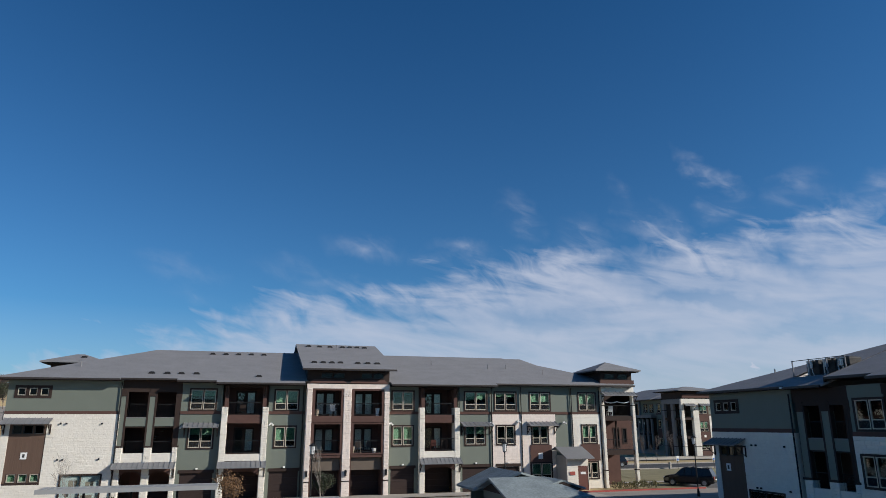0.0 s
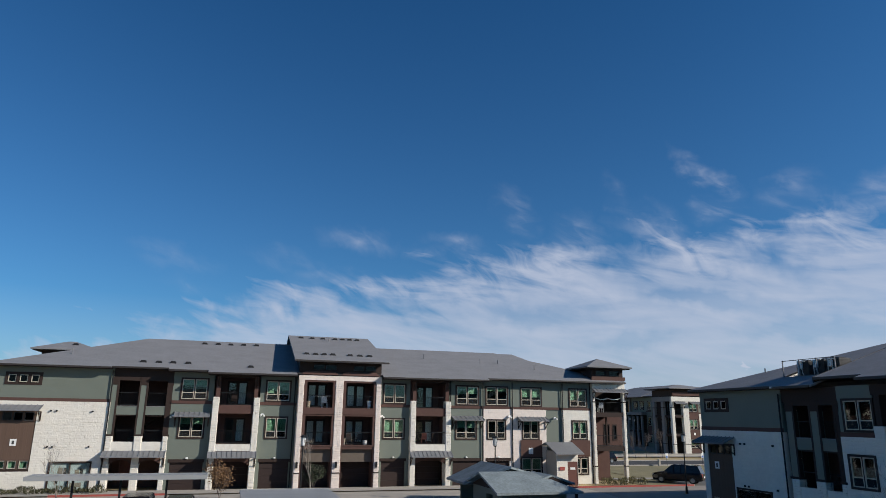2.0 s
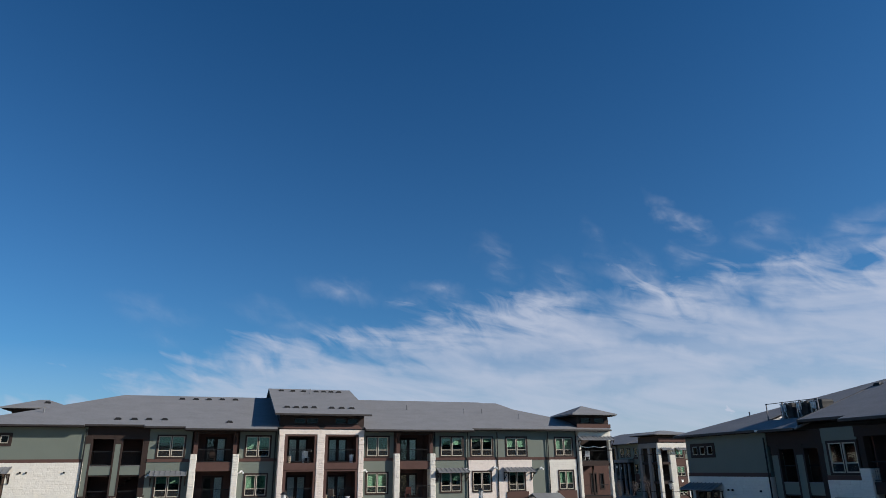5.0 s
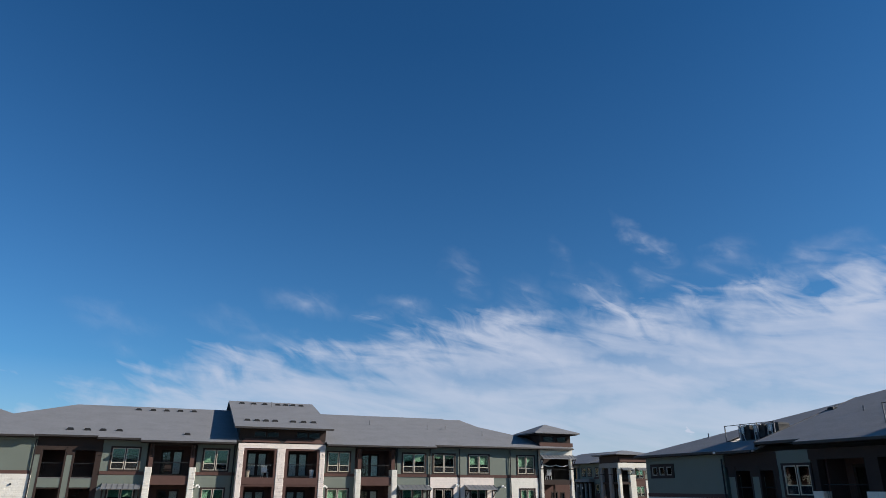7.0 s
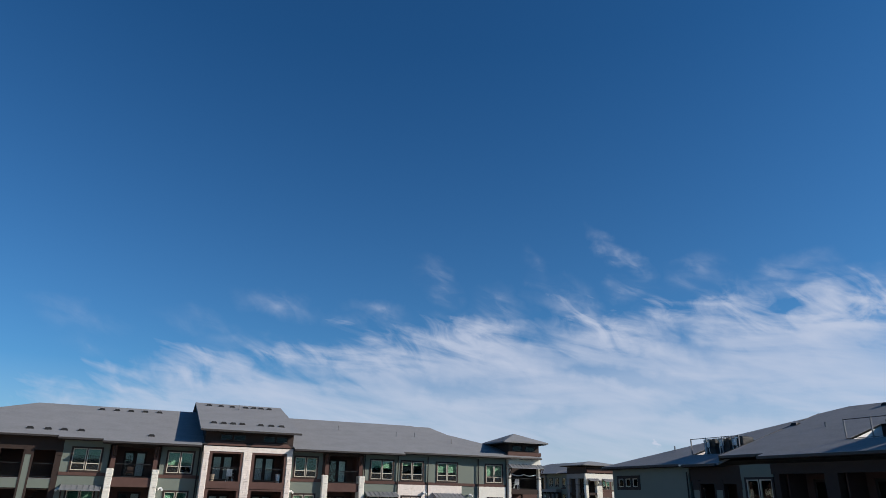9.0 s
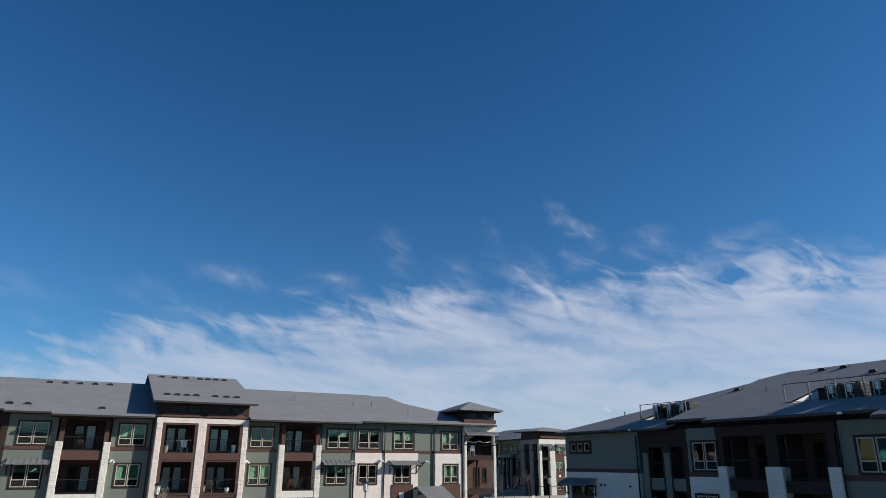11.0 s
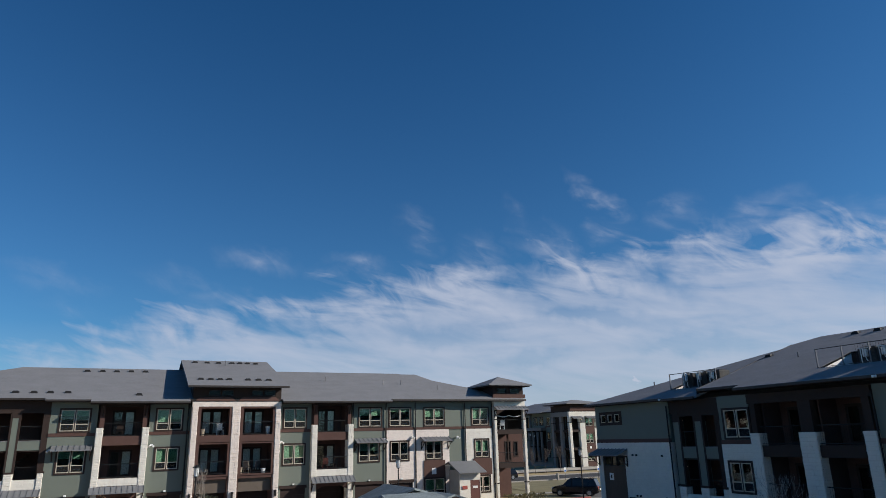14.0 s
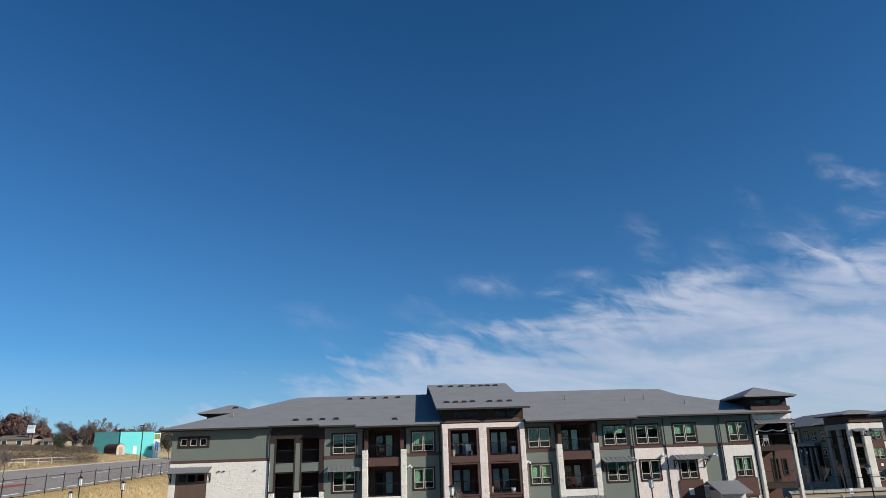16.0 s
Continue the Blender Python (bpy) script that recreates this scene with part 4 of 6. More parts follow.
def corner_tower(b, x0, x1, y=-0.25, d=3.6, cw=0.28):
    for a, c in ((x0, x0 + cw), (x1 - cw, x1)):
        for yy in (y,):
            pillar(b, a, c, yy, yy + 0.36, 0.0, 8.85)
            part("trim_band", boxes((a - 0.03, c + 0.03, yy - 0.05, yy + 0.42, 1.55, 1.65)), M_DBROWN, b)
            part("trim_band", boxes((a - 0.03, c + 0.03, yy - 0.05, yy + 0.42, 7.6, 7.7)), M_DBROWN, b)
    stone_wall(b, x0, x1, 8.85, 9.75, y, thick=0.4)
    awning(b, x0 - 0.05, x1 + 0.05, 8.55, 8.95, y, 0.7)
    part("attic", wall_bm(x0 + 0.1, x1 - 0.1, 9.75, 11.0, y + 0.08, y + 0.3, [(x0 + 0.5, x0 + 1.6, 10.2, 10.7), (x0 + 2.0, x0 + 3.1, 10.2, 10.7)]), M_DBROWN, b)
    part("ledge", boxes((x0 - 0.05, x1 + 0.05, y - 0.1, y + 0.1, 9.75, 10.1)), M_BROWN, b)
    for k in (0.5, 2.0):
        window(b, x0 + k, x0 + k + 1.1, 10.2, 10.7, y + 0.1, n=1, trim=0, split=0, glass=M_DGLASS, frame_m=M_UNIT)
    for xx in (x0 + 0.1, x1 - 0.3):
        part("attic", boxes((xx, xx + 0.2, y + 0.3, y + d, 9.4, 11.0)), M_DBROWN, b)
    part("attic", boxes((x0 + 0.1, x1 - 0.1, y + d, y + d + 0.2, 9.4, 11.0)), M_DBROWN, b)
    for z in (3.1, 6.3):
        part("balcony_floor", boxes((x0 + 0.3, x1 - 0.3, y + 0.05, y + d - 0.1, z - 0.1, z + 0.35)), M_DBROWN, b)
        railing(b, x0 + 0.5, x1 - 0.5, y + 0.25, z + 0.3)
    # top storey: the shade on the back wall is put into a darker brown
    part("back_wall", boxes((x0 + 0.2, x1 + 1.65, y + d - 0.2, y + d, 6.4, 9.5)), M_DBROWN, b)
    doors = [(x0 + 3.0, x0 + 3.75, 3.5, 5.55), (x0 + 4.05, x0 + 4.6, 3.9, 5.5)]
    part("back_wall", wall_bm(x0 + 0.2, x1 + 1.65, 3.35, 6.4, y + d - 0.2, y + d, doors), M_BROWN, b)
    part("back_wall", boxes((x0 + 0.2, x1 - 0.05, y + d - 0.2, y + d, 0, 3.35)), M_BROWN, b)
    for a, c, e, f in doors:
        dr = part("patio_door", wall_bm(a, c, e, f, y + d - 0.24, y + d - 0.1, [(a + 0.1, c - 0.1, e + 0.15, f - 0.12)]), M_DBROWN, b)
        part("pane", boxes((a + 0.1, c - 0.1, y + d - 0.17, y + d - 0.15, e + 0.15, f - 0.12)), M_CARGL, dr)
    part("post", boxes((x0 + 2.55, x0 + 2.7, y + d - 1.6, y + d - 1.45, 3.4, 6.2)), M_DBROWN, b)
    part("side_wall", boxes((x0 + 0.02, x0 + 0.2, y + 0.5, y + d - 0.5, 0, 8.85)), M_BROWN, b)
    # added wall, out of sight, keeps the sun off the top storey's back
    part("side_wall", boxes((x1 - 0.2, x1 - 0.02, y + 0.4, y + d - 0.25, 6.66, 8.85)), M_DBROWN, b)
    pyramid(b, x0 - 0.85, x1 + 0.5, y - 0.8, y + d + 0.85, 11.05, 0.95)


corner_tower(main, 33.3, 36.95)
# rear stair head that shows over the hip
part("attic", boxes((-18.2, -14.2, 11.3, 14.8, 9.5, 11.75)), M_DBROWN, main)
pyramid(main, -19.0, -13.2, 10.5, 15.6, 11.8, 0.9)
vents(main, [(-15.55, 12.0)], 12.33, 0.35, 12.0)

# ---- the building across the drive ----
right = thing("apartment_building", pose(33.14, -16.7, -1.6, 0, 0, -90), "three-storey apartment house in shade, green siding over limestone", "building")
end_module(right, 0.0, 7.95, zb=6.93, lift=0.17, plate=(0.65, 4.28), shop=(3.4, 6.4, 0.9, 3.1))
recess_module(right, 7.95, 12.2, cols=((8.25, 8.75), (10.17, 10.68), (11.95, 12.2)), sill=6.6)
win_module(right, 12.2, 14.5, (12.6, 14.4), (12.65, 14.2), lower="stone", single=4.0, blind=(0.0, 0.2))


def double_bay(b, x0, x1, x2, pil, y=-0.15, upto=7.4):
    xs = ((x0, x0 + 0.6), (x1, x1 + 1.0), (x2, x2 + 0.65))
    for a, c in xs:
        pillar(b, a, c, y, 0.5, 0.0, upto, single=3.7)
        part("post", boxes((a + 0.12, c - 0.12, y + 0.08, 0.42, upto, 9.3)), M_DBROWN, b)
    part("beam", boxes((x0, x2 + 0.65, y + 0.05, y + 0.4, 9.05, 9.6)), M_DBROWN, b)
    for (l, a), (c, r) in zip(xs, xs[1:]):
        part("spandrel", boxes((a, c, y + 0.12, y + 0.3, 6.1, 6.72)), M_DBROWN, b)
        for z in (3.6, 6.7):
            bay_inside(b, a, c, z, 1.9, z + 2.75, False)
            railing(b, a, c, y + 0.2, z)
        stone_wall(b, a, c, 3.05, 3.6, y + 0.02, thick=0.25)
        garage_door(b, a + 0.05, c - 0.05, 0.55)
        part("wall", boxes((a, c, 0.4, 0.6, 2.15, 3.35)), M_BROWN, b)
        part("side_wall", boxes((a - 0.1, a, 0.5, 2.1, 0, 9.4)), M_BROWN, b)
        part("side_wall", boxes((c, c + 0.1, 0.5, 2.1, 0, 9.4)), M_BROWN, b)


double_bay(right, 14.5, 17.68, 21.27, 0.6)
win_module(right, 22.0, 24.9, (22.85, 24.6), (22.9, 24.65), blind=(0.0, 0.0))
win_module(right, 24.9, 28.2, (25.65, 27.6), (25.4, 27.3), lower="stone", single=4.6, blind=(0.0, 0.2))
bay_module(right, 28.2, 32.0)
win_module(right, 32.0, 35.2, (32.6, 34.6), (32.6, 34.6), blind=(0.3, 0.2))
downpipe(right, 7.9, -0.14), downpipe(right, 22.05, -0.2)
shell(right, 0.0, 35.2, 23.0)
# its roof: a hipped end, and a slightly higher roof that starts with a rake and steps down to a second ridge
ZA, ZR = lambda y: 10.0 + S_ROOF * y, lambda y: 10.33 + S_ROOF * y
RAKE, GAB, RY1, RY2 = 11.2, 20.45, 10.4, 8.5


def stepped_roof(b):
    top = (RAKE + 0.1, 11.2, ZA(11.2))
    low = part("roof", slab_bm([[(-0.5, -0.6, ZA(-0.6)), (8.2, -0.6, ZA(-0.6)), (8.2, -0.8, ZA(-0.8)), (RAKE + 0.1, -0.8, ZA(-0.8)), top],
                                [(-0.5, -0.6, ZA(-0.6)), top, (-0.5, 23.0, ZA(-0.6))], [(-0.5, 23.0, ZA(-0.6)), top, (RAKE + 0.1, 23.0, ZA(-0.6))]], 0.12), M_ROOF, None, "grey asphalt shingle hipped roof end")
    cut_wells(low, [(6.9, 12.0, 1.35, 3.7, 10.35, 14.0)])
    steps = [(RAKE, 14.5, -0.45), (14.5, 24.9, -1.0), (24.9, 28.6, -1.95), (28.6, 36.0, -1.0)]
    front = [q for a, c, y in steps for q in ((a, y, ZR(y)), (c, y, ZR(y)))]
    hip = (12.5, RY1, ZR(RY1))
    high = part("roof", slab_bm([front + [(36.0, RY2, ZR(RY2)), (GAB, RY2, ZR(RY2)), (GAB, RY1, ZR(RY1)), hip, (RAKE, RY1 - 1.3, ZR(RY1 - 1.3))],
                                 [(RAKE, RY1 - 1.3, ZR(RY1 - 1.3)), hip, (RAKE, RY1 + 1.3, ZR(RY1 - 1.3))],
                                 [hip, (GAB, RY1, ZR(RY1)), (GAB, 21.0, ZR(-0.2)), (RAKE, 21.0, ZR(-0.2)), (RAKE, RY1 + 1.3, ZR(RY1 - 1.3))],
                                 [(GAB, RY2, ZR(RY2)), (36.0, RY2, ZR(RY2)), (36.0, 17.5, ZR(-0.5)), (GAB, 17.5, ZR(-0.5))]], 0.12), M_ROOF, None, "weathered grey asphalt shingle roof")
    cut_wells(high, [(18.4, 32.0, 1.4, 4.4, 10.55, 15.0)])
    low.parent = high.parent = b
    eaves(b, [(-0.5, 8.2, -0.6), (8.2, RAKE - 0.05, -0.8)], ZA)
    eaves(b, steps, ZR)
    # rake edge between the two levels, and the gable over the lower ridge
    bm = bmesh.new()
    hexa(bm, [(RAKE - 0.06, -0.5, ZA(-0.5) + 0.01), (RAKE - 0.003, -0.5, ZA(-0.5) + 0.01), (RAKE - 0.003, 9.0, ZA(9.0) + 0.01), (RAKE - 0.06, 9.0, ZA(9.0) + 0.01),
              (RAKE - 0.06, -0.5, ZR(-0.5) + 0.02), (RAKE - 0.003, -0.5, ZR(-0.5) + 0.02), (RAKE - 0.003, 9.0, ZR(9.0) + 0.02), (RAKE - 0.06, 9.0, ZR(9.0) + 0.02)])
    part("rake_board", bm, M_GUTTER, b)
    rear = 2 * RY1 - RY2
    bm = bmesh.new()
    hexa(bm, [(GAB - 0.15, RY2 - 0.3, ZR(RY2) - 0.3), (GAB - 0.05, RY2 - 0.3, ZR(RY2) - 0.3), (GAB - 0.05, rear, ZR(RY2) - 0.3), (GAB - 0.15, rear, ZR(RY2) - 0.3),
              (GAB - 0.15, RY1 - 0.05, ZR(RY1) - 0.14), (GAB - 0.05, RY1 - 0.05, ZR(RY1) - 0.14), (GAB - 0.05, RY1 + 0.05, ZR(RY1) - 0.14), (GAB - 0.15, RY1 + 0.05, ZR(RY1) - 0.14)])
    part("gable_wall", bm, M_DBROWN, b)
    for ya, yb in ((RY2 - 0.1, RY1), (rear, RY1)):
        bm, za, zb = bmesh.new(), ZR(RY2), ZR(RY1)
        hexa(bm, [(GAB, ya, za - 0.12), (GAB + 0.05, ya, za - 0.12), (GAB + 0.05, yb, zb - 0.12), (GAB, yb, zb - 0.12), (GAB, ya, za + 0.02), (GAB + 0.05, ya, za + 0.02), (GAB + 0.05, yb, zb + 0.02), (GAB, yb, zb + 0.02)])
        part("rake_board", bm, M_TAUPE, b)


stepped_roof(right)


# ---- ground ----
def sstep(a, b, v):
    t = min(max((v - a) / (b - a), 0.0), 1.0)
    return t * t * (3 - 2 * t)


HILL = 1.35


def gz(x, y):
    """Height of the ground."""
    z = -1.6 * sstep(6.0, 26.0, -y)
    if x > 30:
        z -= 1.6 * sstep(9.0, 15.0, -y) * sstep(30, 34, x) * (1 - sstep(6.0, 26.0, -y))
    u, v = x / HILL, (y + 60) / HILL - 60
    hill = 4.75 + 0.038 * (v + 3) + 0.12 * max(0.0, min(-u - 26.0, 12.0)) + 0.05 * max(0.0, min(-u - 38.0, 80.0))
    hill = 5.95 + HILL * (hill - 5.95)
    z += 1.1 * sstep(18.9, 22.0, -x) * sstep(2.0, 8.0, y)
    hill += 1.0 * sstep(74.0, 90.0, y) * sstep(52.0, 57.0, -x)
    z += (hill - z) * sstep(30.6, 35.2, -x)
    return z


def sheet(name, xs, ys, lift, material, label="", kind="structure", category=""):
    bm = bmesh.new()
    g = [[bm.verts.new((x, y, gz(x, y) + lift)) for y in ys] for x in xs]
    for i in range(len(xs) - 1):
        for j in range(len(ys) - 1):
            bm.faces.new((g[i][j], g[i + 1][j], g[i + 1][j + 1], g[i][j + 1]))
    ob = part(name, bm, material)
    return tagged(ob, label, category, kind=kind)


def span(a, b, n):
    return [a + (b - a) * i / n for i in range(n + 1)]


sheet("ground", [-2500, -900, -400, -200] + span(-140, -58, 16) + span(-56, -20, 48) + span(-19, 60, 64) + span(66, 200, 12) + [400, 900, 2500],
      [-2500, -900, -300, -140] + span(-100, -30, 14) + span(-28, 40, 56) + span(45, 240, 26) + [400, 900, 2500], -0.03, M_GRASS, "dry straw-coloured winter grass")
sheet("parking_lot", span(-18.5, 30.0, 50), span(-75, -3.4, 60), 0.02, M_CONC, "pale worn concrete parking court")
sheet("road_1", span(29.996, 60, 30), span(-75, -3.4, 60), 0.016, M_ASPHALT2, "pale worn asphalt drive")
sheet("road_2", span(42, 49, 8), span(-3.404, 3.0, 6), 0.018, M_ASPHALT, "grey asphalt drive")
# road_3: the shadow band over this drive is put into its near-black colour
sheet("road_3", span(38, 140, 34), span(22, 31.5, 6), 0.018, mat("asphalt_with_shadow_tone", (0.045, 0.044, 0.044), 0.92, 0.2, 1.2, 0.4, 60), "asphalt drive with the shadow on it put into its colour")
M_LAWN = mat("olive_winter_lawn", (0.215, 0.185, 0.095), 0.95, 0.30, 0.7, 0.8, 14)
sheet("lawn_1", span(49.2, 75, 14), span(2.0, 21.7, 8), 0.012, M_LAWN, "olive winter lawn beside the drive")
sheet("lawn_2", span(37.4, 41.7, 6), span(-3.0, 21.7, 12), 0.012, M_LAWN, "olive winter lawn beside the tower")
sheet("lawn_3", span(42.0, 49.2, 6), span(5.0, 21.7, 8), 0.012, M_LAWN, "olive winter lawn before the parking row")
sheet("road_6", span(-30.4, -18.6, 10), span(-14, 34, 30), 0.02, M_ASPHALT, "dark asphalt lane beside the house")
sheet("road_5", span(-51.4, -37.0, 10), span(-60, 210, 70), 0.02, M_ASPHALT2, "worn grey asphalt hill road")
sheet("pavement_1", span(-18.5, 28.2, 40), span(-3.2, -0.35, 4), 0.08, M_CONC, "pale concrete apron before the garages")
sheet("pavement_2", span(55.0, 100, 20), span(39.6, 43.4, 3), 0.14, M_CONC, "pale concrete footpath")
sheet("pavement_3", span(37.5, 49, 8), span(3.4, 4.8, 3), 0.05, M_CONC, "pale concrete footpath")


def kerb(name, x0, x1, y0, y1, material, label, n=20):
    bm = bmesh.new()
    xs, ys = span(x0, x1, n) if x1 - x0 > y1 - y0 else [x0, x1], span(y0, y1, n) if y1 - y0 >= x1 - x0 else [y0, y1]
    for a, c in zip(xs, xs[1:]):
        for d, e in zip(ys, ys[1:]):
            z = [gz(a, d), gz(c, d), gz(c, e), gz(a, e)]
            hexa(bm, [(a, d, z[0] - 0.1), (c, d, z[1] - 0.1), (c, e, z[2] - 0.1), (a, e, z[3] - 0.1), (a, d, z[0] + 0.15), (c, d, z[1] + 0.15), (c, e, z[2] + 0.15), (a, e, z[3] + 0.15)])
    tagged(part(name, bm, material), label, kind="structure")


kerb("kerb_1", -12.6, -4.6, -3.5, -3.3, M_RED, "red painted concrete kerb")
kerb("kerb_2", 28.4, 41.8, -3.6, -3.35, M_RED, "red painted concrete kerb")
kerb("kerb_3", 38.0, 110, 21.75, 22.0, M_CONC, "pale concrete kerb")
kerb("kerb_4", 50.0, 110, 31.5, 31.75, M_CONC, "pale concrete kerb")
kerb("kerb_5", 41.75, 42.0, -3.4, 3, M_CONC, "pale concrete kerb")
kerb("kerb_6", -51.7, -51.4, -60, 190, M_CONC, "pale concrete kerb", 60)
sheet("road_paint", [-42.3, -41.2], span(12.9, 25.8, 6), 0.04, M_RED, "faded red painted stripe on the road")
bm = bmesh.new()
for k in range(40):
    y = -33.0 + k * 4.6
    za, zb = gz(-37.85, y), gz(-37.85, y + 3)
    hexa(bm, [(-38.0, y, za), (-37.7, y, za), (-37.7, y + 3, zb), (-38.0, y + 3, zb), (-38.0, y, za + 0.05), (-37.7, y, za + 0.05), (-37.7, y + 3, zb + 0.05), (-38.0, y + 3, zb + 0.05)])
    if k % 3 == 0:
        za, zb = gz(-43.8, y), gz(-43.8, y + 4)
        hexa(bm, [(-43.9, y, za), (-43.7, y, za), (-43.7, y + 4, zb), (-43.9, y + 4, zb), (-43.9, y, za + 0.035), (-43.7, y, za + 0.035), (-43.7, y + 4, zb + 0.035), (-43.9, y + 4, zb + 0.035)])
tagged(part("road_marking", bm, M_WHITE), "white dashed road markings", kind="structure")


# grass tufts on the bank beside the house
def tufts(name, n, area, material, hmax, label, seed):
    r = random.Random(seed)
    verts, faces = [], []
    for _ in range(n):
        x, y = r.uniform(*area[:2]), r.uniform(*area[2:])
        z, h = gz(x, y) - 0.05, r.uniform(0.3, 1.0) * hmax
        for _ in range(4):
            a, w, k = r.uniform(0, 6.28), r.uniform(0.02, 0.055), len(verts)
            dx_, dy_ = math.cos(a) * w, math.sin(a) * w
            lx, ly = r.uniform(-0.5, 0.5) * h, r.uniform(-0.5, 0.5) * h
            verts += [(x - dx_, y - dy_, z), (x + dx_, y + dy_, z), (x + lx, y + ly, z + h)]
            faces.append((k, k + 1, k + 2))
    me = bpy.data.meshes.new(name)
    me.from_pydata(verts, [], faces)
    me.materials.append(material)
    return tagged(new(name, me), label, "grass", kind="stuff")


tufts("dry_grass", 16000, (-36.8, -30.8, -10, 72), M_GRASS, 0.24, "dry straw-coloured grass tufts on a bank", 3)
tufts("dry_grass", 9000, (-78, -52, 18, 100), M_GRASS, 0.4, "dry straw-coloured rough grass beyond the road", 4)


# ---- fences ----
def hill_fence():
    f = thing("fence", pose(0, 0, 0), "black metal picket fence beside the hill road", "fence")
    X, st = -35.85, 4.15
    for k in range(23):
        y = -11.75 + st * k
        z, z2 = gz(X, y), gz(X, y + st)
        part("post", bbox(X - 0.035, X + 0.035, y - 0.035, y + 0.035, z - 0.1, z + 2.1, 0.01), M_BLACK, f)
        bm = bmesh.new()
        for h in (0.2, 1.83):
            tube(bm, (X, y, z + h), (X, y + st, z2 + h), 0.024, 0.024, 4)
        for i in range(1, 30):
            yy, zz = y + st * i / 30, z + (z2 - z) * i / 30
            tube(bm, (X, yy, zz + 0.15), (X, yy, zz + 1.9), 0.003, 0.003, 3, False)
        part("panel", bm, M_BLACK, f)


hill_fence()
M_RAIL = mat("bleached_rail_wood", (0.50, 0.46, 0.40), 0.85, 0.2, 6.0)
f = thing("fence", pose(0, 0, 0), "weathered wooden rail fence in rough grass", "fence")
for k in range(6):
    a, c = Vector((-58.7 + 0.476 * k, 49.4 + 3.51 * k, 0)), Vector((-58.22 + 0.476 * k, 52.91 + 3.51 * k, 0))
    za, zc = gz(a.x, a.y), gz(c.x, c.y)
    part("post", bbox(a.x - 0.08, a.x + 0.08, a.y - 0.08, a.y + 0.08, za - 0.1, za + 1.15), M_RAIL, f)
    bm = bmesh.new()
    tube(bm, (a.x, a.y, za + 1.08), (c.x, c.y, zc + 1.08), 0.07, 0.07, 4)
    tube(bm, (a.x, a.y, za + 0.55), (c.x, c.y, zc + 0.55), 0.05, 0.05, 4)
    part("rail", bm, M_RAIL, f)


# ---- teal building and neighbours on the hill ----
def teal_building():
    m = pose(-61.5, 100, 10.75, 0, 0, 20) @ Matrix.Scale(0.84, 4)
    b = thing("roadside_building", m, "flat-roofed turquoise block with a faded teal side wing", "building")
    ds = [(5.6, 6.6, 0, 2.1), (9.4, 10.3, 0.9, 1.9)]
    part("wall", wall_bm(2.2, 10.6, -1.5, 5.7, 0, 0.3, ds), M_TEAL, b)
    part("wall", boxes((-4.0, 2.2, 0.4, 0.8, -1.5, 5.6)), M_DTEAL, b, "faded teal sheet wall")
    part("wall", boxes((10.6, 12.2, 0, 0.3, -1.5, 5.4)), M_WHITE, b)
    part("sign", boxes((10.72, 12.08, -0.08, 0, 3.7, 5.1)), mat("olive_sign_paint", (0.20, 0.26, 0.08), 0.6), b, "olive painted panel")
    part("sign", boxes((11.05, 11.4, -0.08, 0, 0.9, 3.2), (11.5, 11.85, -0.08, 0, 0.6, 3.0), (11.4, 11.5, -0.08, 0, 1.7, 2.2)), mat("blue_sign_paint", (0.05, 0.20, 0.48), 0.6), b, "blue painted panel")
    part("roof", boxes((2.15, 12.25, -0.04, 9, 5.7, 5.8), (-4.05, 2.15, 0.36, 9, 5.6, 5.7)), M_DTEAL, b)
    part("rear_wall", boxes((-4.0, 12.2, 8.6, 8.9, -1.5, 5.6)), M_DTEAL, b)
    for x in (-4.0, 11.9):
        part("end_wall", boxes((x, x + 0.3, 0.8, 8.6, -1.5, 5.6)), M_DTEAL, b)
    part("door", bbox(5.6, 6.6, 0.1, 0.2, 0, 2.1), M_WHITE, b)
    part("pane", boxes((9.4, 10.3, 0.15, 0.17, 0.9, 1.9)), M_GLASS, b)


teal_building()
s = thing("garden_shed", pose(-56.2, 92, 10.35, 0, 0, 8) @ Matrix.Scale(0.80, 4), "small brown barrel-roofed shed with a pale front", "shed")
bm = bmesh.new()
n = 10
for i in range(n):
    a, c = math.pi * i / n, math.pi * (i + 1) / n
    P = [(1.3 * math.cos(t), 1.7 + 1.2 * math.sin(t)) for t in (a, c)]
    hexa(bm, [(P[0][0], 0.05, -0.4), (P[1][0], 0.05, -0.4), (P[1][0], 5, -0.4), (P[0][0], 5, -0.4), (P[0][0], 0.05, P[0][1]), (P[1][0], 0.05, P[1][1]), (P[1][0], 5, P[1][1]), (P[0][0], 5, P[0][1])])
bmesh.ops.remove_doubles(bm, verts=bm.verts[:], dist=0.001)
bm.transform(Matrix.Rotation(radians(50), 4, "Z"))
part("body", bm, M_BROWN, s)
bm = bmesh.new()
for i in range(n):
    a, c = math.pi * i / n, math.pi * (i + 1) / n
    P = [(1.25 * math.cos(t), 1.55 + 1.15 * math.sin(t)) for t in (a, c)]
    hexa(bm, [(P[0][0], -0.05, 0), (P[1][0], -0.05, 0), (P[1][0], 0.04, 0), (P[0][0], 0.04, 0), (P[0][0], -0.05, P[0][1]), (P[1][0], -0.05, P[1][1]), (P[1][0], 0.04, P[1][1]), (P[0][0], 0.04, P[0][1])])
bm.transform(Matrix.Rotation(radians(50), 4, "Z"))
part("front", bm, mat("pale_rose_boards", (0.52, 0.41, 0.34), 0.85, 0.15, 3.0), s, "pale boarded front")
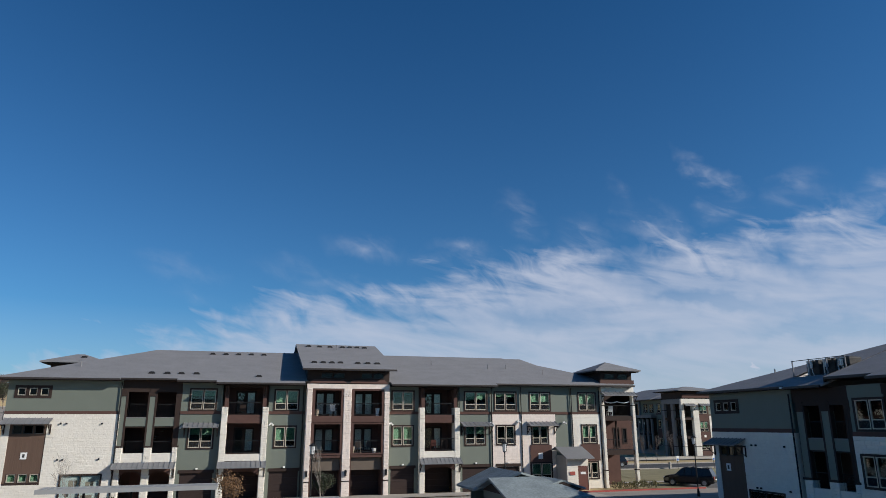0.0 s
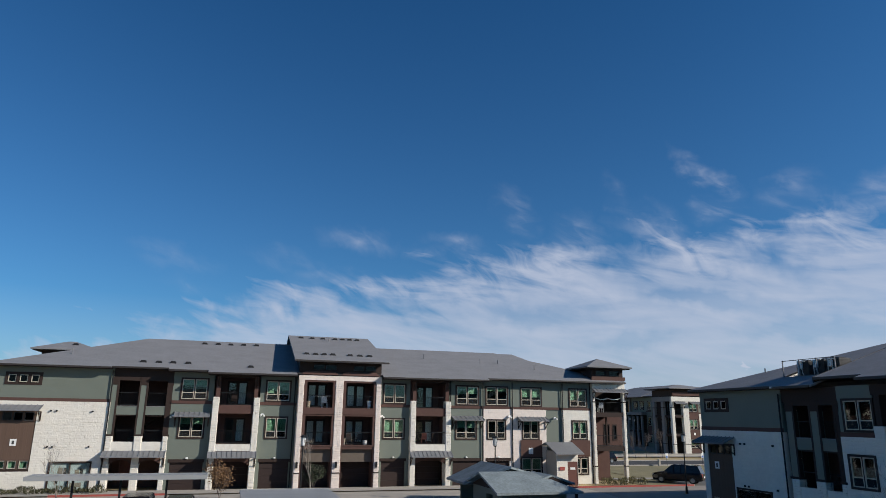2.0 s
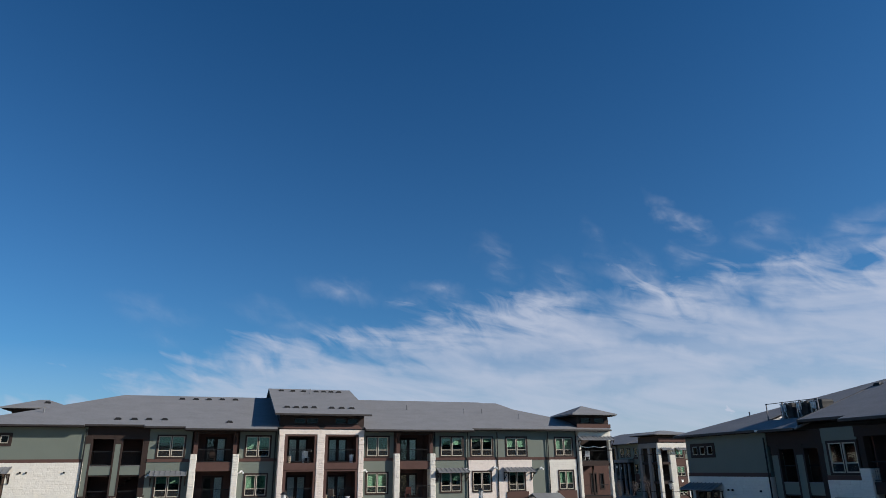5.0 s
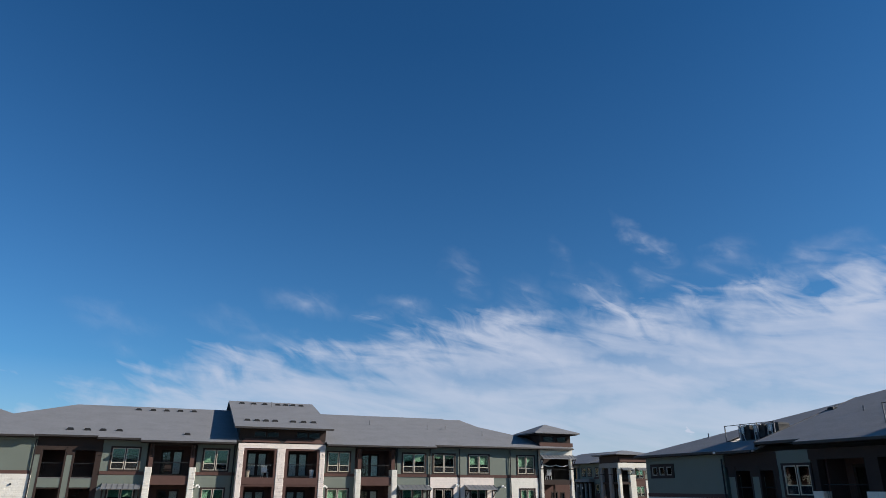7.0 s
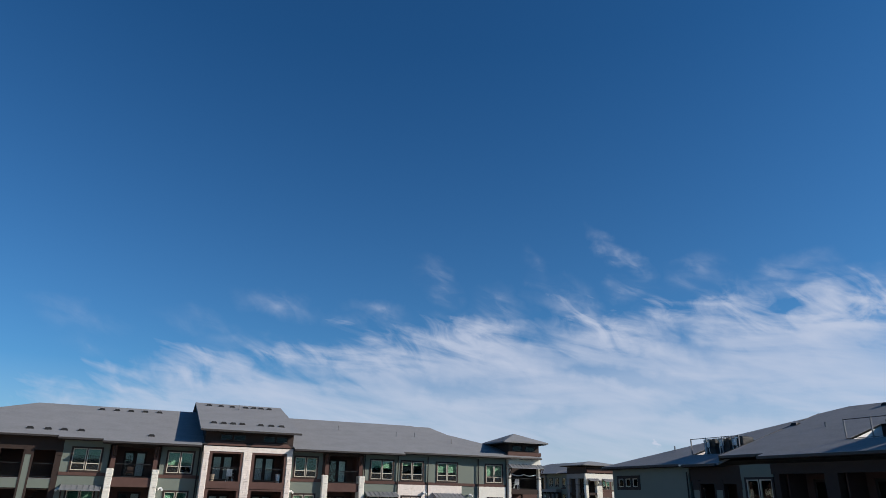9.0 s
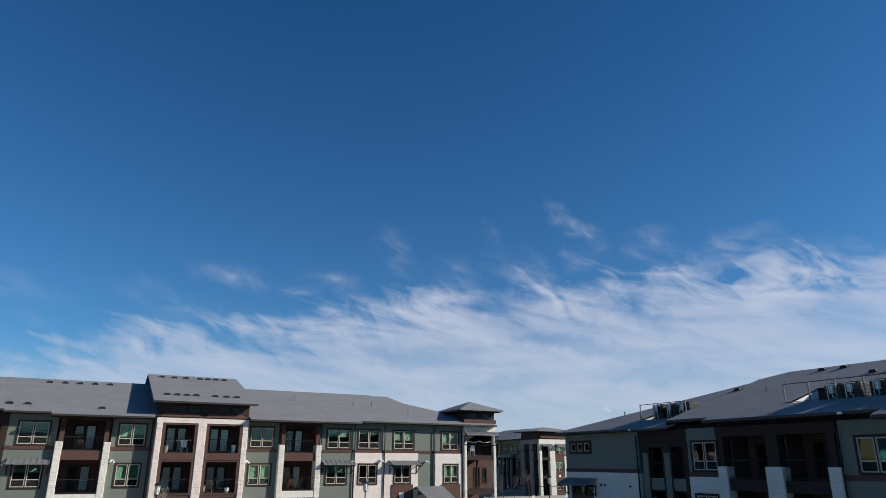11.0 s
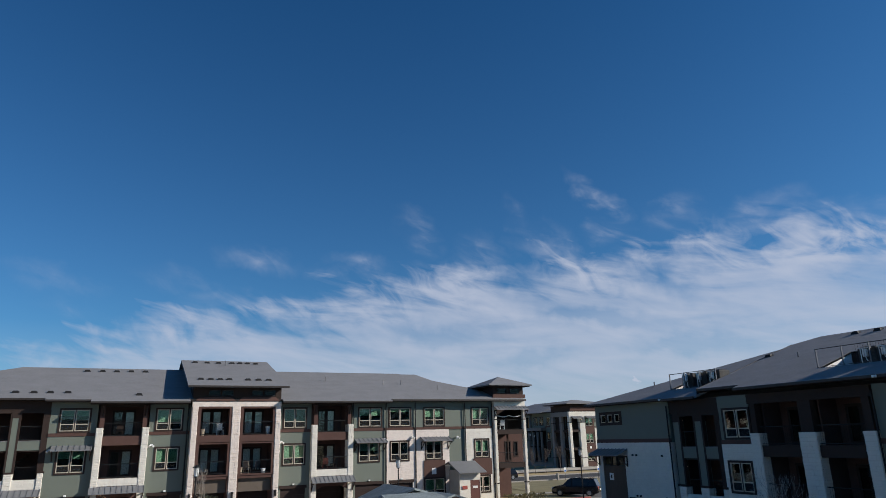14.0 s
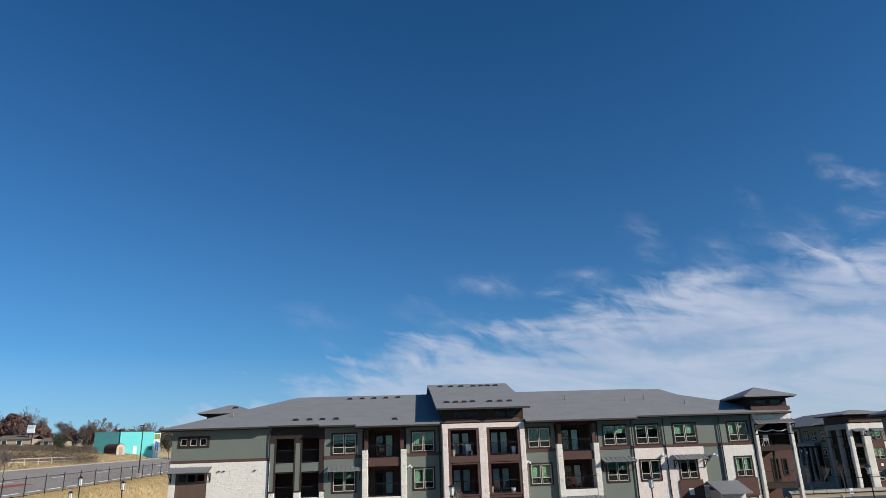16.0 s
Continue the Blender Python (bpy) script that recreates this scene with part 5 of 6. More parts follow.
bm = bbox(-0.6, 0.6, -0.1, -0.055, 0.05, 1.9)
bm.transform(Matrix.Rotation(radians(50), 4, "Z"))
part("door", bm, M_WOOD, s, "weathered tan door")


def small_house(x, y, z, w, d, h, wallm, label, rz=0):
    b = thing("house", pose(x, y, z, 0, 0, rz), label, "house", "houses on the hill")
    wins = [(w * k, w * k + 1.2, 1.0, 2.2) for k in (0.15, 0.6)]
    part("wall", wall_bm(0, w, -1, h, 0, 0.3, wins), wallm, b)
    part("wall", boxes((0, 0.3, 0.3, d, -1, h)), wallm, b)
    part("wall", boxes((w - 0.3, w, 0.3, d, -1, h)), wallm, b)
    part("wall", boxes((0, w, d, d + 0.3, -1, h)), wallm, b)
    for q in wins:
        wd = part("window", wall_bm(q[0] - 0.1, q[1] + 0.1, q[2] - 0.1, q[3] + 0.1, -0.03, 0.05, [q]), M_WHITE, b)
        part("pane", boxes((q[0], q[1], 0.01, 0.03, q[2], q[3])), M_GLASS, wd)
    part("roof", slab_bm([[(-0.5, -0.5, h), (w + 0.5, -0.5, h), (w + 0.5, d / 2, h + d * 0.16), (-0.5, d / 2, h + d * 0.16)], [(-0.5, d / 2, h + d * 0.16), (w + 0.5, d / 2, h + d * 0.16), (w + 0.5, d + 0.8, h), (-0.5, d + 0.8, h)]], 0.15), M_DULL, b)


M_DULL = mat("faded_brown_shingle", (0.16, 0.135, 0.115), 0.95, 0.2, 2.0)
M_DUN = mat("dun_stucco", (0.36, 0.29, 0.235), 0.9, 0.15, 1.0)
small_house(-102.5, 131, 13.8, 8.5, 7, 2.6, M_DUN, "low pale house among bare trees")
small_house(-92.4, 133, 13.4, 5.5, 6, 2.3, M_WOOD, "low tan house beside bare trees")
b = thing("billboard", pose(-95.3, 131, 14.0), "white billboard on posts above the trees", "billboard")
part("board", bbox(0, 1.9, 0, 0.3, 3.8, 5.8), M_WHITE, b)
part("stripe", boxes((0.1, 1.8, -0.02, 0, 4.9, 5.65)), mat("pale_blue_paint", (0.35, 0.55, 0.75), 0.6), b, "pale blue upper half")
for x in (0.4, 1.4):
    part("post", bbox(x, x + 0.2, 0.1, 0.25, -1.4, 3.8), M_BLACK, b)


# ---- trees ----
def tree(x, y, z, h, seed, name="bare_tree", label="bare grey winter tree", leaf=None, density=1.0, spread=0.5, cat="tree", bark=None, twig=0.012, girth=0.018):
    r = random.Random(seed)
    t = thing(name, pose(x, y, z), label, cat)
    bm = bmesh.new()
    tips = []

    def grow(p, d, L, rad, lvl):
        segs = 3 if lvl < 2 else 2
        for i in range(segs):
            d2 = (d + Vector((r.uniform(-1, 1), r.uniform(-1, 1), r.uniform(-0.4, 0.7))) * 0.16).normalized()
            q = p + d2 * (L / segs)
            r2 = rad * (1 - 0.3 / segs * (i + 1) / 1.0)
            tube(bm, p, q, rad, r2, 5 if lvl < 2 else 3, False)
            p, d, rad = q, d2, r2
            if lvl > 0 or i >= 1:
                for _ in range(1 if lvl < 3 else 0):
                    if lvl < 4 and r.random() < 0.75:
                        grow(p, (d + Vector((r.uniform(-1, 1), r.uniform(-1, 1), r.uniform(-0.1, 0.5))) * spread * 1.5).normalized(), L * r.uniform(0.5, 0.72), max(rad * 0.55, twig), lvl + 1)
        if lvl < 4:
            for _ in range(3 if lvl < 2 else 2):
                grow(p, (d + Vector((r.uniform(-1, 1), r.uniform(-1, 1), r.uniform(0.0, 0.6))) * spread * 1.3).normalized(), L * r.uniform(0.55, 0.8), max(rad * 0.65, twig), lvl + 1)
        if lvl >= 2:
            tips.append(p)

    grow(Vector((0, 0, -0.1)), Vector((0, 0, 1)), h * 0.38, h * girth, 0)
    k_ = h / max(v.co.z for v in bm.verts)
    bm.transform(Matrix.Scale(k_, 4))
    tips = [q * k_ for q in tips]
    part("trunk", bm, bark or M_BARK, t)
    if leaf:
        verts, faces = [], []
        for p in tips:
            for _ in range(int(5 * density + r.random())):
                c = p + Vector((r.gauss(0, 1), r.gauss(0, 1), r.gauss(0, 0.9))) * h * 0.045
                s_, u, v = h * r.uniform(0.012, 0.028), Vector((r.uniform(-1, 1), r.uniform(-1, 1), r.uniform(-1, 1))).normalized(), Vector((r.uniform(-1, 1), r.uniform(-1, 1), r.uniform(-1, 1))).normalized()
                k = len(verts)
                verts += [tuple(c - u * s_), tuple(c + v * s_ * 0.6), tuple(c + u * s_), tuple(c - v * s_ * 0.6)]
                faces.append((k, k + 1, k + 2, k + 3))
        me = bpy.data.meshes.new("crown")
        me.from_pydata(verts, [], faces)
        me.materials.append(leaf)
        new("crown", me).parent = t
    return t


tree(-10.3, -11.5, gz(-10.3, -11.5), 4.7, 11, label="slender bare pale tree by the carport", spread=0.32, bark=mat("pale_bark", (0.24, 0.21, 0.18), 0.9), twig=0.005, girth=0.012)
tree(5.5, -9.5, gz(5.5, -9.5), 4.9, 21, label="thin bare tree before the garages", spread=0.22, bark=mat("pale_twigs", (0.32, 0.28, 0.24), 0.9), twig=0.005, girth=0.012)
tree(5.6, -8.6, gz(5.6, -8.6), 2.6, 13, "evergreen_shrub", "small loose dark green evergreen", M_LEAF, 2.5, 0.35, "shrub")
tree(-0.7, -11.0, gz(-0.7, -11.0), 3.2, 14, "young_oak", "young oak with brown dead leaves", mat("tan_dead_leaves", (0.20, 0.115, 0.055), 0.9, 0.35, 6.0, rand=0.8), 1.3, 0.35)
tree(30.7, -34.5, gz(30.7, -34.5), 6.0, 15, label="bare pale tree before the shaded house", spread=0.4, bark=mat("silver_bark", (0.34, 0.32, 0.30), 0.9), twig=0.008)
for i, (x, y, top, kind) in enumerate(((-101, 140, 26.0, 0), (-97, 142, 23.0, 0), (-106.5, 140, 24.0, 1), (-101.9, 138, 21.5, 1), (-110, 142, 24.5, 0), (-98.5, 137, 20.0, 1), 
                                       (-92, 142, 19.0, 1), (-88.2, 140, 21.0, 1), (-84.5, 140, 20.4, 1), (-86.5, 146, 20.2, 0), (-80.2, 140, 22.0, 0), (-82.3, 138, 19.6, 1), (-78.3, 140, 20.8, 0), (-79.0, 137, 19.0, 1), (-74, 141, 19.4, 0),
                                       (-71, 142, 19.2, 0), (-69.0, 140, 19.8, 0), (-66.4, 140, 20.7, 0), (-63.5, 142, 19.2, 1), (-60, 141, 19.0, 0), (-57, 140, 18.4, 1), (-48.9, 101, 14.7, 2), (-47.0, 103, 14.2, 2), (-54.8, 45.4, 10.65, 0))):
    lab, lf, nm = (("bare grey winter tree on the hill", None, "bare_tree"), ("winter tree with sparse russet leaves", M_RUST, "oak_tree"), ("dull green cedar on the hill", M_LEAF, "cedar_tree"))[kind]
    tree(x, y, gz(x, y) - 0.2, top - gz(x, y) + 0.2, 40 + i, nm, lab, lf, 2.6 if kind == 2 else 0.6, 0.62, twig=0.055 if y > 90 else 0.012, girth=0.016)


tree(-58.4, 70.0, gz(-58.4, 70.0), 4.9, 91, "cedar_tree", "narrow dark green cedar beside the rail fence", M_LEAF, 3.0, 0.22, girth=0.02)
for i, (x, y, h) in enumerate(((-46.9, 30.0, 3.2), (-47.8, 30.8, 2.8))):
    tree(x, y, gz(x, y), h, 92 + 10 * i, "bare_shrub", "dense grey bare shrub at the roadside", None, 1.0, 0.8, "shrub", twig=0.02)


for i, (x, y, h) in enumerate(((66.9, 38.0, 5.3), (62.2, 38.3, 4.3), (64.6, 38.8, 4.0))):
    tree(x, y, gz(x, y), h, 95 + i, label="slight bare tree on the far lawn", spread=0.35, twig=0.012, girth=0.012)


def woods(name, x0, x1, y0, y1, n, h, material, seed, label, clumps=200, side=0.0, width=0.4):
    """Far woodland: crowns made of many small leaf clumps."""
    r = random.Random(seed)
    verts, faces = [], []
    for _ in range(n):
        x, y = r.uniform(x0, x1), r.uniform(y0, y1)
        if side and x > side * (y + 60):
            continue
        H, z = h * r.uniform(0.55, 1.1), gz(x, y)
        for _ in range(clumps):
            a, t = r.uniform(0, 6.28), r.random() ** 0.6
            rad = H * width * math.sin(math.pi * (0.15 + 0.8 * t)) * r.uniform(0.3, 1)
            c, s_, k = Vector((x + rad * math.cos(a), y + rad * math.sin(a), z + H * (0.12 + 0.88 * t))), H * r.uniform(0.03, 0.075), len(verts)
            u, v = (Vector((r.uniform(-1, 1), r.uniform(-1, 1), r.uniform(-1, 1))).normalized() * s_ for _ in range(2))
            verts += [tuple(c - u), tuple(c + v), tuple(c + u), tuple(c - v)]
            faces.append((k, k + 1, k + 2, k + 3))
    me = bpy.data.meshes.new(name)
    me.from_pydata(verts, [], faces)
    me.materials.append(material)
    return tagged(new(name, me), label, "woods", kind="stuff")


woods("far_woods", -170, -30, 150, 190, 150, 5.6, mat("grey_brown_scrub", (0.10, 0.075, 0.055), 0.95, 0.35, 1.0, rand=0.8), 5, "low grey-brown winter woodland on the hill")
woods("oak_grove", -116, -96, 139, 152, 16, 8.5, M_RUST, 8, "dark russet winter oak grove on the hill", 260)
woods("oak_grove", -93, -75, 139, 150, 16, 5.2, M_RUST, 9, "dark russet winter oak grove behind the houses", 220)
woods("scrub", -112, -46, 62, 122, 4200, 1.35, mat("brown_scrub", (0.10, 0.075, 0.052), 0.95, 0.35, 1.0, rand=0.8), 6, "low brown winter scrub on the slope", 36, -0.402, 1.3)


# shrubs along the fronts
def shrub(x, y, w, h, seed, material):
    r = random.Random(seed)
    verts, faces = [], []
    for _ in range(220):
        a, t = r.uniform(0, 6.28), r.random()
        rad = w * 0.5 * math.sqrt(1 - t * t * 0.8) * r.uniform(0.3, 1)
        c, k = Vector((rad * math.cos(a), rad * math.sin(a), h * t + 0.02)), len(verts)
        u = Vector((r.uniform(-0.5, 0.5), r.uniform(-0.5, 0.5), 1.0)) * r.uniform(0.08, 0.2)
        v = Vector((r.uniform(-1, 1), r.uniform(-1, 1), 0)) * 0.03
        verts += [tuple(c - u * 0.3), tuple(c + v), tuple(c + u), tuple(c - v)]
        faces.append((k, k + 1, k + 2, k + 3))
    me = bpy.data.meshes.new("shrub")
    me.from_pydata(verts, [], faces)
    me.materials.append(material)
    ob = new("shrub", me)
    ob.matrix_basis = pose(x, y, gz(x, y) + 0.06)
    return tagged(ob, "low olive-brown shrub in a bed by the wall", "shrub", "shrubs by the walls")


M_OLIVE = mat("olive_brown_leaves", (0.055, 0.054, 0.022), 0.9, 0.4, 6.0, rand=0.8)
for i in range(13):
    shrub(-17.6 + i * 0.66, -1.3 + 0.3 * math.sin(i * 2.1), 1.25, 0.36 + 0.14 * math.sin(i * 1.7), 70 + i, M_OLIVE)
M_OLIVE2 = mat("pale_olive_leaves", (0.13, 0.12, 0.055), 0.9, 0.4, 6.0, rand=0.8)
for i in range(6):
    shrub(33.6 + i * 0.75, -1.6 + 0.3 * math.sin(i * 2.1), 1.2, 0.55, 90 + i, M_OLIVE2)


# ---- lamps ----
def street_lamp(x, y, h=4.85, lab="black lantern street lamp on a slim post"):
    z = gz(x, y)
    t = thing("street_lamp", pose(x, y, z), lab, "street lamp", "lantern lamps")
    bm = bmesh.new()
    tube(bm, (0, 0, 0), (0, 0, h - 0.55), 0.055, 0.045, 8)
    part("post", bm, M_BLACK, t)
    bm = bmesh.new()
    tube(bm, (0, 0, 0), (0, 0, 0.6), 0.13, 0.08, 8)
    part("base", bm, M_BLACK, t)
    bm = bmesh.new()
    tube(bm, (0, 0, h - 0.6), (0, 0, h - 0.05), 0.13, 0.165, 8)
    part("lantern_glass", bm, M_LAMPW, t)
    bm = bmesh.new()
    tube(bm, (0, 0, h - 0.05), (0, 0, h + 0.12), 0.27, 0.04, 8)
    tube(bm, (0, 0, h - 0.68), (0, 0, h - 0.6), 0.05, 0.16, 8)
    for k in range(6):
        a = k * math.pi / 3
        tube(bm, (0.14 * math.cos(a), 0.14 * math.sin(a), h - 0.6), (0.175 * math.cos(a), 0.175 * math.sin(a), h - 0.04), 0.011, 0.011, 4)
    part("hood", bm, M_BLACK, t)


street_lamp(18.7, -11.5), street_lamp(4.5, -11.5), street_lamp(37.3, -8.6)
for x, y, top in ((-25.1, 0.0, 5.97), (-21.6, -0.3, 5.50), (-25.76, 0.0, 4.85), (-27.3, -6.0, 4.71)):
    street_lamp(x, y, top - gz(x, y))
t = thing("light_pole", pose(-36.75, 47.4, gz(-36.75, 47.4)), "tall slim dark parking light pole", "light pole")
bm = bmesh.new()
tube(bm, (0, 0, 0), (0, 0, 7.5), 0.09, 0.07, 8)
part("pole", bm, M_BLACK, t)
part("lamp_head", bbox(-0.5, 0.25, -0.12, 0.12, 7.45, 7.6), M_BLACK, t)
part("foot", bbox(-0.28, 0.28, -0.28, 0.28, -0.1, 0.7), M_CONC, t)


def parking_sign(x, y):
    t = thing("parking_sign", pose(x, y, gz(x, y)), "small blue and white parking sign on a post", "sign", "parking signs")
    part("post", bbox(-0.03, 0.03, -0.03, 0.03, 0, 1.5, 0.008), M_UNIT, t)
    part("plate", bbox(-0.2, 0.2, -0.06, -0.032, 1.0, 1.65, 0.01), M_WHITE, t, "white plate")
    part("symbol", boxes((-0.13, 0.13, -0.068, -0.062, 1.08, 1.34)), mat("blue_sign", (0.03, 0.12, 0.4), 0.6), t)


for x in (56.2, 61.9, 67.5):
    parking_sign(x, 21.3)
t = thing("concrete_bollard", pose(54.9, 21.2, gz(54.9, 21.2)), "short pale concrete bollard on the lawn", "bollard")
part("post", bbox(-0.15, 0.15, -0.15, 0.15, 0, 0.95, 0.04), M_CONC, t)


# ---- carports ----
def carport(x0, x1, y0, y1, h, label, posts, ribs=True):
    z = gz((x0 + x1) / 2, (y0 + y1) / 2)
    t = thing("carport", pose(x0, y0, z), label, "carport", "carports")
    w, d = x1 - x0, y1 - y0
    part("roof", boxes((0, w, 0, d, h - 0.06, h)), M_GREYROOF, t, "light grey ribbed steel roof")
    bm, n = bmesh.new(), int(w / 0.4)
    for i in range(n + 1 if ribs else 1):
        x = min(max(w * i / n, 0.03), w - 0.03)
        box(bm, x - 0.02, x + 0.02, 0.0, d, h, h + 0.025)
    part("rib", bm, M_GREYROOF, t)
    part("fascia", boxes((-0.02, w + 0.02, -0.05, 0, h - 0.22, h + 0.03)), M_GREYROOF, t)
    part("fascia", boxes((-0.02, w + 0.02, d, d + 0.05, h - 0.22, h + 0.03)), M_GREYROOF, t)
    for x in posts:
        part("post", boxes((x - 0.06, x + 0.06, d * 0.5 - 0.06, d * 0.5 + 0.06, 0, h - 0.2)), M_BLACK, t)
        part("beam", boxes((x - 0.07, x + 0.07, 0.1, d - 0.1, h - 0.22, h - 0.06)), M_BLACK, t)


carport(-11.4, -1.5, -14.9, -13.2, 2.9, "long light grey steel carport over parked cars", (2.4, 5.0, 7.6))
carport(0.5, 5.65, -23.5, -17.4, 3.0, "light grey flat steel carport roof", (1.0, 4.0), False)
carport(17.0, 26.0, -29.0, -22.3, 2.85, "light grey flat steel carport roof", (1.0, 4.5, 8.5), False)


# ---- kiosk with crossed gables ----
def kiosk():
    z = -0.95
    t = thing("mail_kiosk", pose(0, 0, z), "dark-walled mail kiosk with a blue-grey shingled gable roof", "kiosk")
    E = 2.45
    part("wall", boxes((16.2, 20.6, -19.2, -19.0, 0, E)), M_SIDING, t)
    part("wall", wall_bm(-19.0, -13.7, 0, E, 0, 0.2, [(-17.5, -16.3, 0, 2.1)]), M_SIDING, t).matrix_basis = Matrix.Translation((16.4, 0, 0)) @ Matrix.Rotation(radians(90), 4, "Z")
    part("wall", boxes((20.4, 20.6, -19.0, -11, 0, E)), M_SIDING, t)
    part("wall", boxes((16.2, 20.6, -11, -10.8, 0, E)), M_SIDING, t)
    # gable facing -x
    bm = bmesh.new()
    v = [bm.verts.new(q) for q in ((16.2, -19.5, E), (16.2, -13.3, E), (16.2, -16.4, E + 0.92), (16.35, -19.5, E), (16.35, -13.3, E), (16.35, -16.4, E + 0.92))]
    for q in ((0, 2, 1), (3, 4, 5), (0, 3, 5, 2), (1, 2, 5, 4), (0, 1, 4, 3)):
        bm.faces.new([v[i] for i in q])
    part("gable", bm, M_DBROWN, t)
    part("roof", slab_bm([[(15.6, -19.8, E), (21.5, -19.8, E), (19.3, -16.4, E + 1.0), (15.6, -16.4, E + 1.0)], [(15.6, -13.0, E), (15.6, -16.4, E + 1.0), (19.3, -16.4, E + 1.0), (21.5, -13.0, E)], [(21.5, -19.8, E), (21.5, -13.0, E), (19.3, -16.4, E + 1.0)]], 0.14), M_SLATE, t, "blue-grey shingled gable roof")
    # rear cross gable
    R = E + 1.25
    part("roof", slab_bm([[(15.4, -9.9, E + 0.1), (18.3, -13.9, R), (18.3, -9.6, R)], [(15.4, -9.9, E + 0.1), (15.4, -14.0, E + 0.1), (18.3, -15.6, R), (18.3, -9.6, R)], [(22.6, -9.9, E + 0.1), (18.3, -9.6, R), (18.3, -15.6, R), (22.6, -14.6, E + 0.1)]][1:], 0.14), M_SLATE, t, "blue-grey shingled gable roof")
    # small open porch gable
    bm = slab_bm([[(18.7, -17.9, E + 0.42), (20.4, -17.6, E + 0.85), (20.4, -14.5, E + 0.85), (18.7, -14.5, E + 0.42)], [(20.4, -17.6, E + 0.85), (21.9, -17.9, E + 0.35), (21.9, -14.5, E + 0.35), (20.4, -14.5, E + 0.85)]], 0.12)
    part("roof", bm, M_SLATE, t, "small porch roof")
    bm = bmesh.new()
    v = [bm.verts.new((x, y, z_)) for y in (-17.8, -17.68) for x, z_ in ((18.75, E + 0.2), (21.85, E + 0.2), (20.4, E + 0.72))]
    for q in ((0, 1, 2), (5, 4, 3), (0, 3, 4, 1), (1, 4, 5, 2), (2, 5, 3, 0)):
        bm.faces.new([v[i] for i in q])
    part("gable", bm, M_DBROWN, t)
    for x, y in ((21.2, -19.4), (21.2, -13.4)):
        part("post", boxes((x - 0.08, x + 0.08, y - 0.08, y + 0.08, 0, E - 0.1)), M_BLACK, t)


kiosk()


# ---- entry lodge with a small gable ----
def lodge():
    t = thing("entry_lodge", pose(0, 0, 0.1), "small cream entry lodge with a grey metal gable roof", "lodge")
    x0, x1, y0, y1 = 28.1, 30.25, -2.6, -0.4
    part("wall", wall_bm(x0, x1, 0, 3.0, y0, y0 + 0.15, [(x0 + 1.1, x0 + 2.1, 0, 2.1)]), M_MORTAR, t)
    tagged(part("stone_veneer", ashlar_bm(x0, x1, 0, 3.0, y0 - 0.003, [(x0 + 1.05, x0 + 2.15, 0, 2.15)]), M_STONE, t), kind="stuff")
    part("wall", boxes((x0, x0 + 0.15, y0 + 0.15, y1, 0, 3.0)), M_CONC, t)
    part("wall", boxes((x1 - 0.15, x1, y0 + 0.15, y1, 0, 3.0)), M_WHITE, t)
    d = part("door", bbox(x0 + 1.1, x0 + 2.1, y0 + 0.03, y0 + 0.09, 0, 2.1), M_REDW, t)
    part("sign", boxes((x0 + 0.25, x0 + 0.75, y0 - 0.08, y0 - 0.055, 1.35, 1.65)), M_RED, t, "small red notice plate")
    part("sign", boxes((x0 + 1.35, x0 + 1.85, y0 + 0.01, y0 + 0.028, 1.4, 1.6)), M_WHITE, d)
    part("roof", slab_bm([[(x0 - 0.35, y0 - 0.7, 2.85), (x1 + 0.3, y0 - 0.7, 2.85), (x1 + 0.3, y1 - 0.6, 3.75), (x0 - 0.35, y1 - 0.6, 3.75)], [(x0 - 0.35, y1 - 0.6, 3.75), (x1 + 0.3, y1 - 0.6, 3.75), (x1 + 0.3, y1 + 0.2, 3.5), (x0 - 0.35, y1 + 0.2, 3.5)]], 0.1), M_METAL, t, "grey metal roof")


lodge()


# ---- cars ----
def car(x, y, rz, paint, label, L=4.7, W=1.85, H=1.65, name="car", z=None):
    t = thing(name, pose(x, y, (gz(x, y) if z is None else z) + 0.02, 0, 0, rz), label, "car", "parked cars")
    h = H

    def loft(secs):
        bm = bmesh.new()
        rings = [[bm.verts.new((px, py, pz)) for py, pz in ring] for px, ring in secs]
        for a, c in zip(rings, rings[1:]):
            for i in range(len(a)):
                j = (i + 1) % len(a)
                bm.faces.new((a[i], c[i], c[j], a[j]))
        bm.faces.new(rings[0]), bm.faces.new(rings[-1][::-1])
        bmesh.ops.recalc_face_normals(bm, faces=bm.faces[:])
        return bm

    def ring(w, z0, z1):
        w /= 2
        return [(-w * 0.9, z0), (w * 0.9, z0), (w, z0 + 0.18), (w, z1 - 0.16), (w * 0.88, z1), (-w * 0.88, z1), (-w, z1 - 0.16), (-w, z0 + 0.18)]
    b = h * 0.60
    part("body", loft([(-L / 2, ring(W * 0.86, 0.38, b * 0.90)), (-L / 2 + 0.15, ring(W * 0.96, 0.28, b)), (-L * 0.2, ring(W, 0.22, b * 1.02)), (L * 0.18, ring(W, 0.22, b)), (L * 0.38, ring(W * 0.97, 0.24, b * 0.93)), (L / 2 - 0.08, ring(W * 0.88, 0.3, b * 0.82)), (L / 2, ring(W * 0.75, 0.4, b * 0.66))]), paint, t)

    def top(w0, w1, z0, z1):
        return [(-w0 / 2, z0), (w0 / 2, z0), (w1 / 2, z1), (-w1 / 2, z1)]
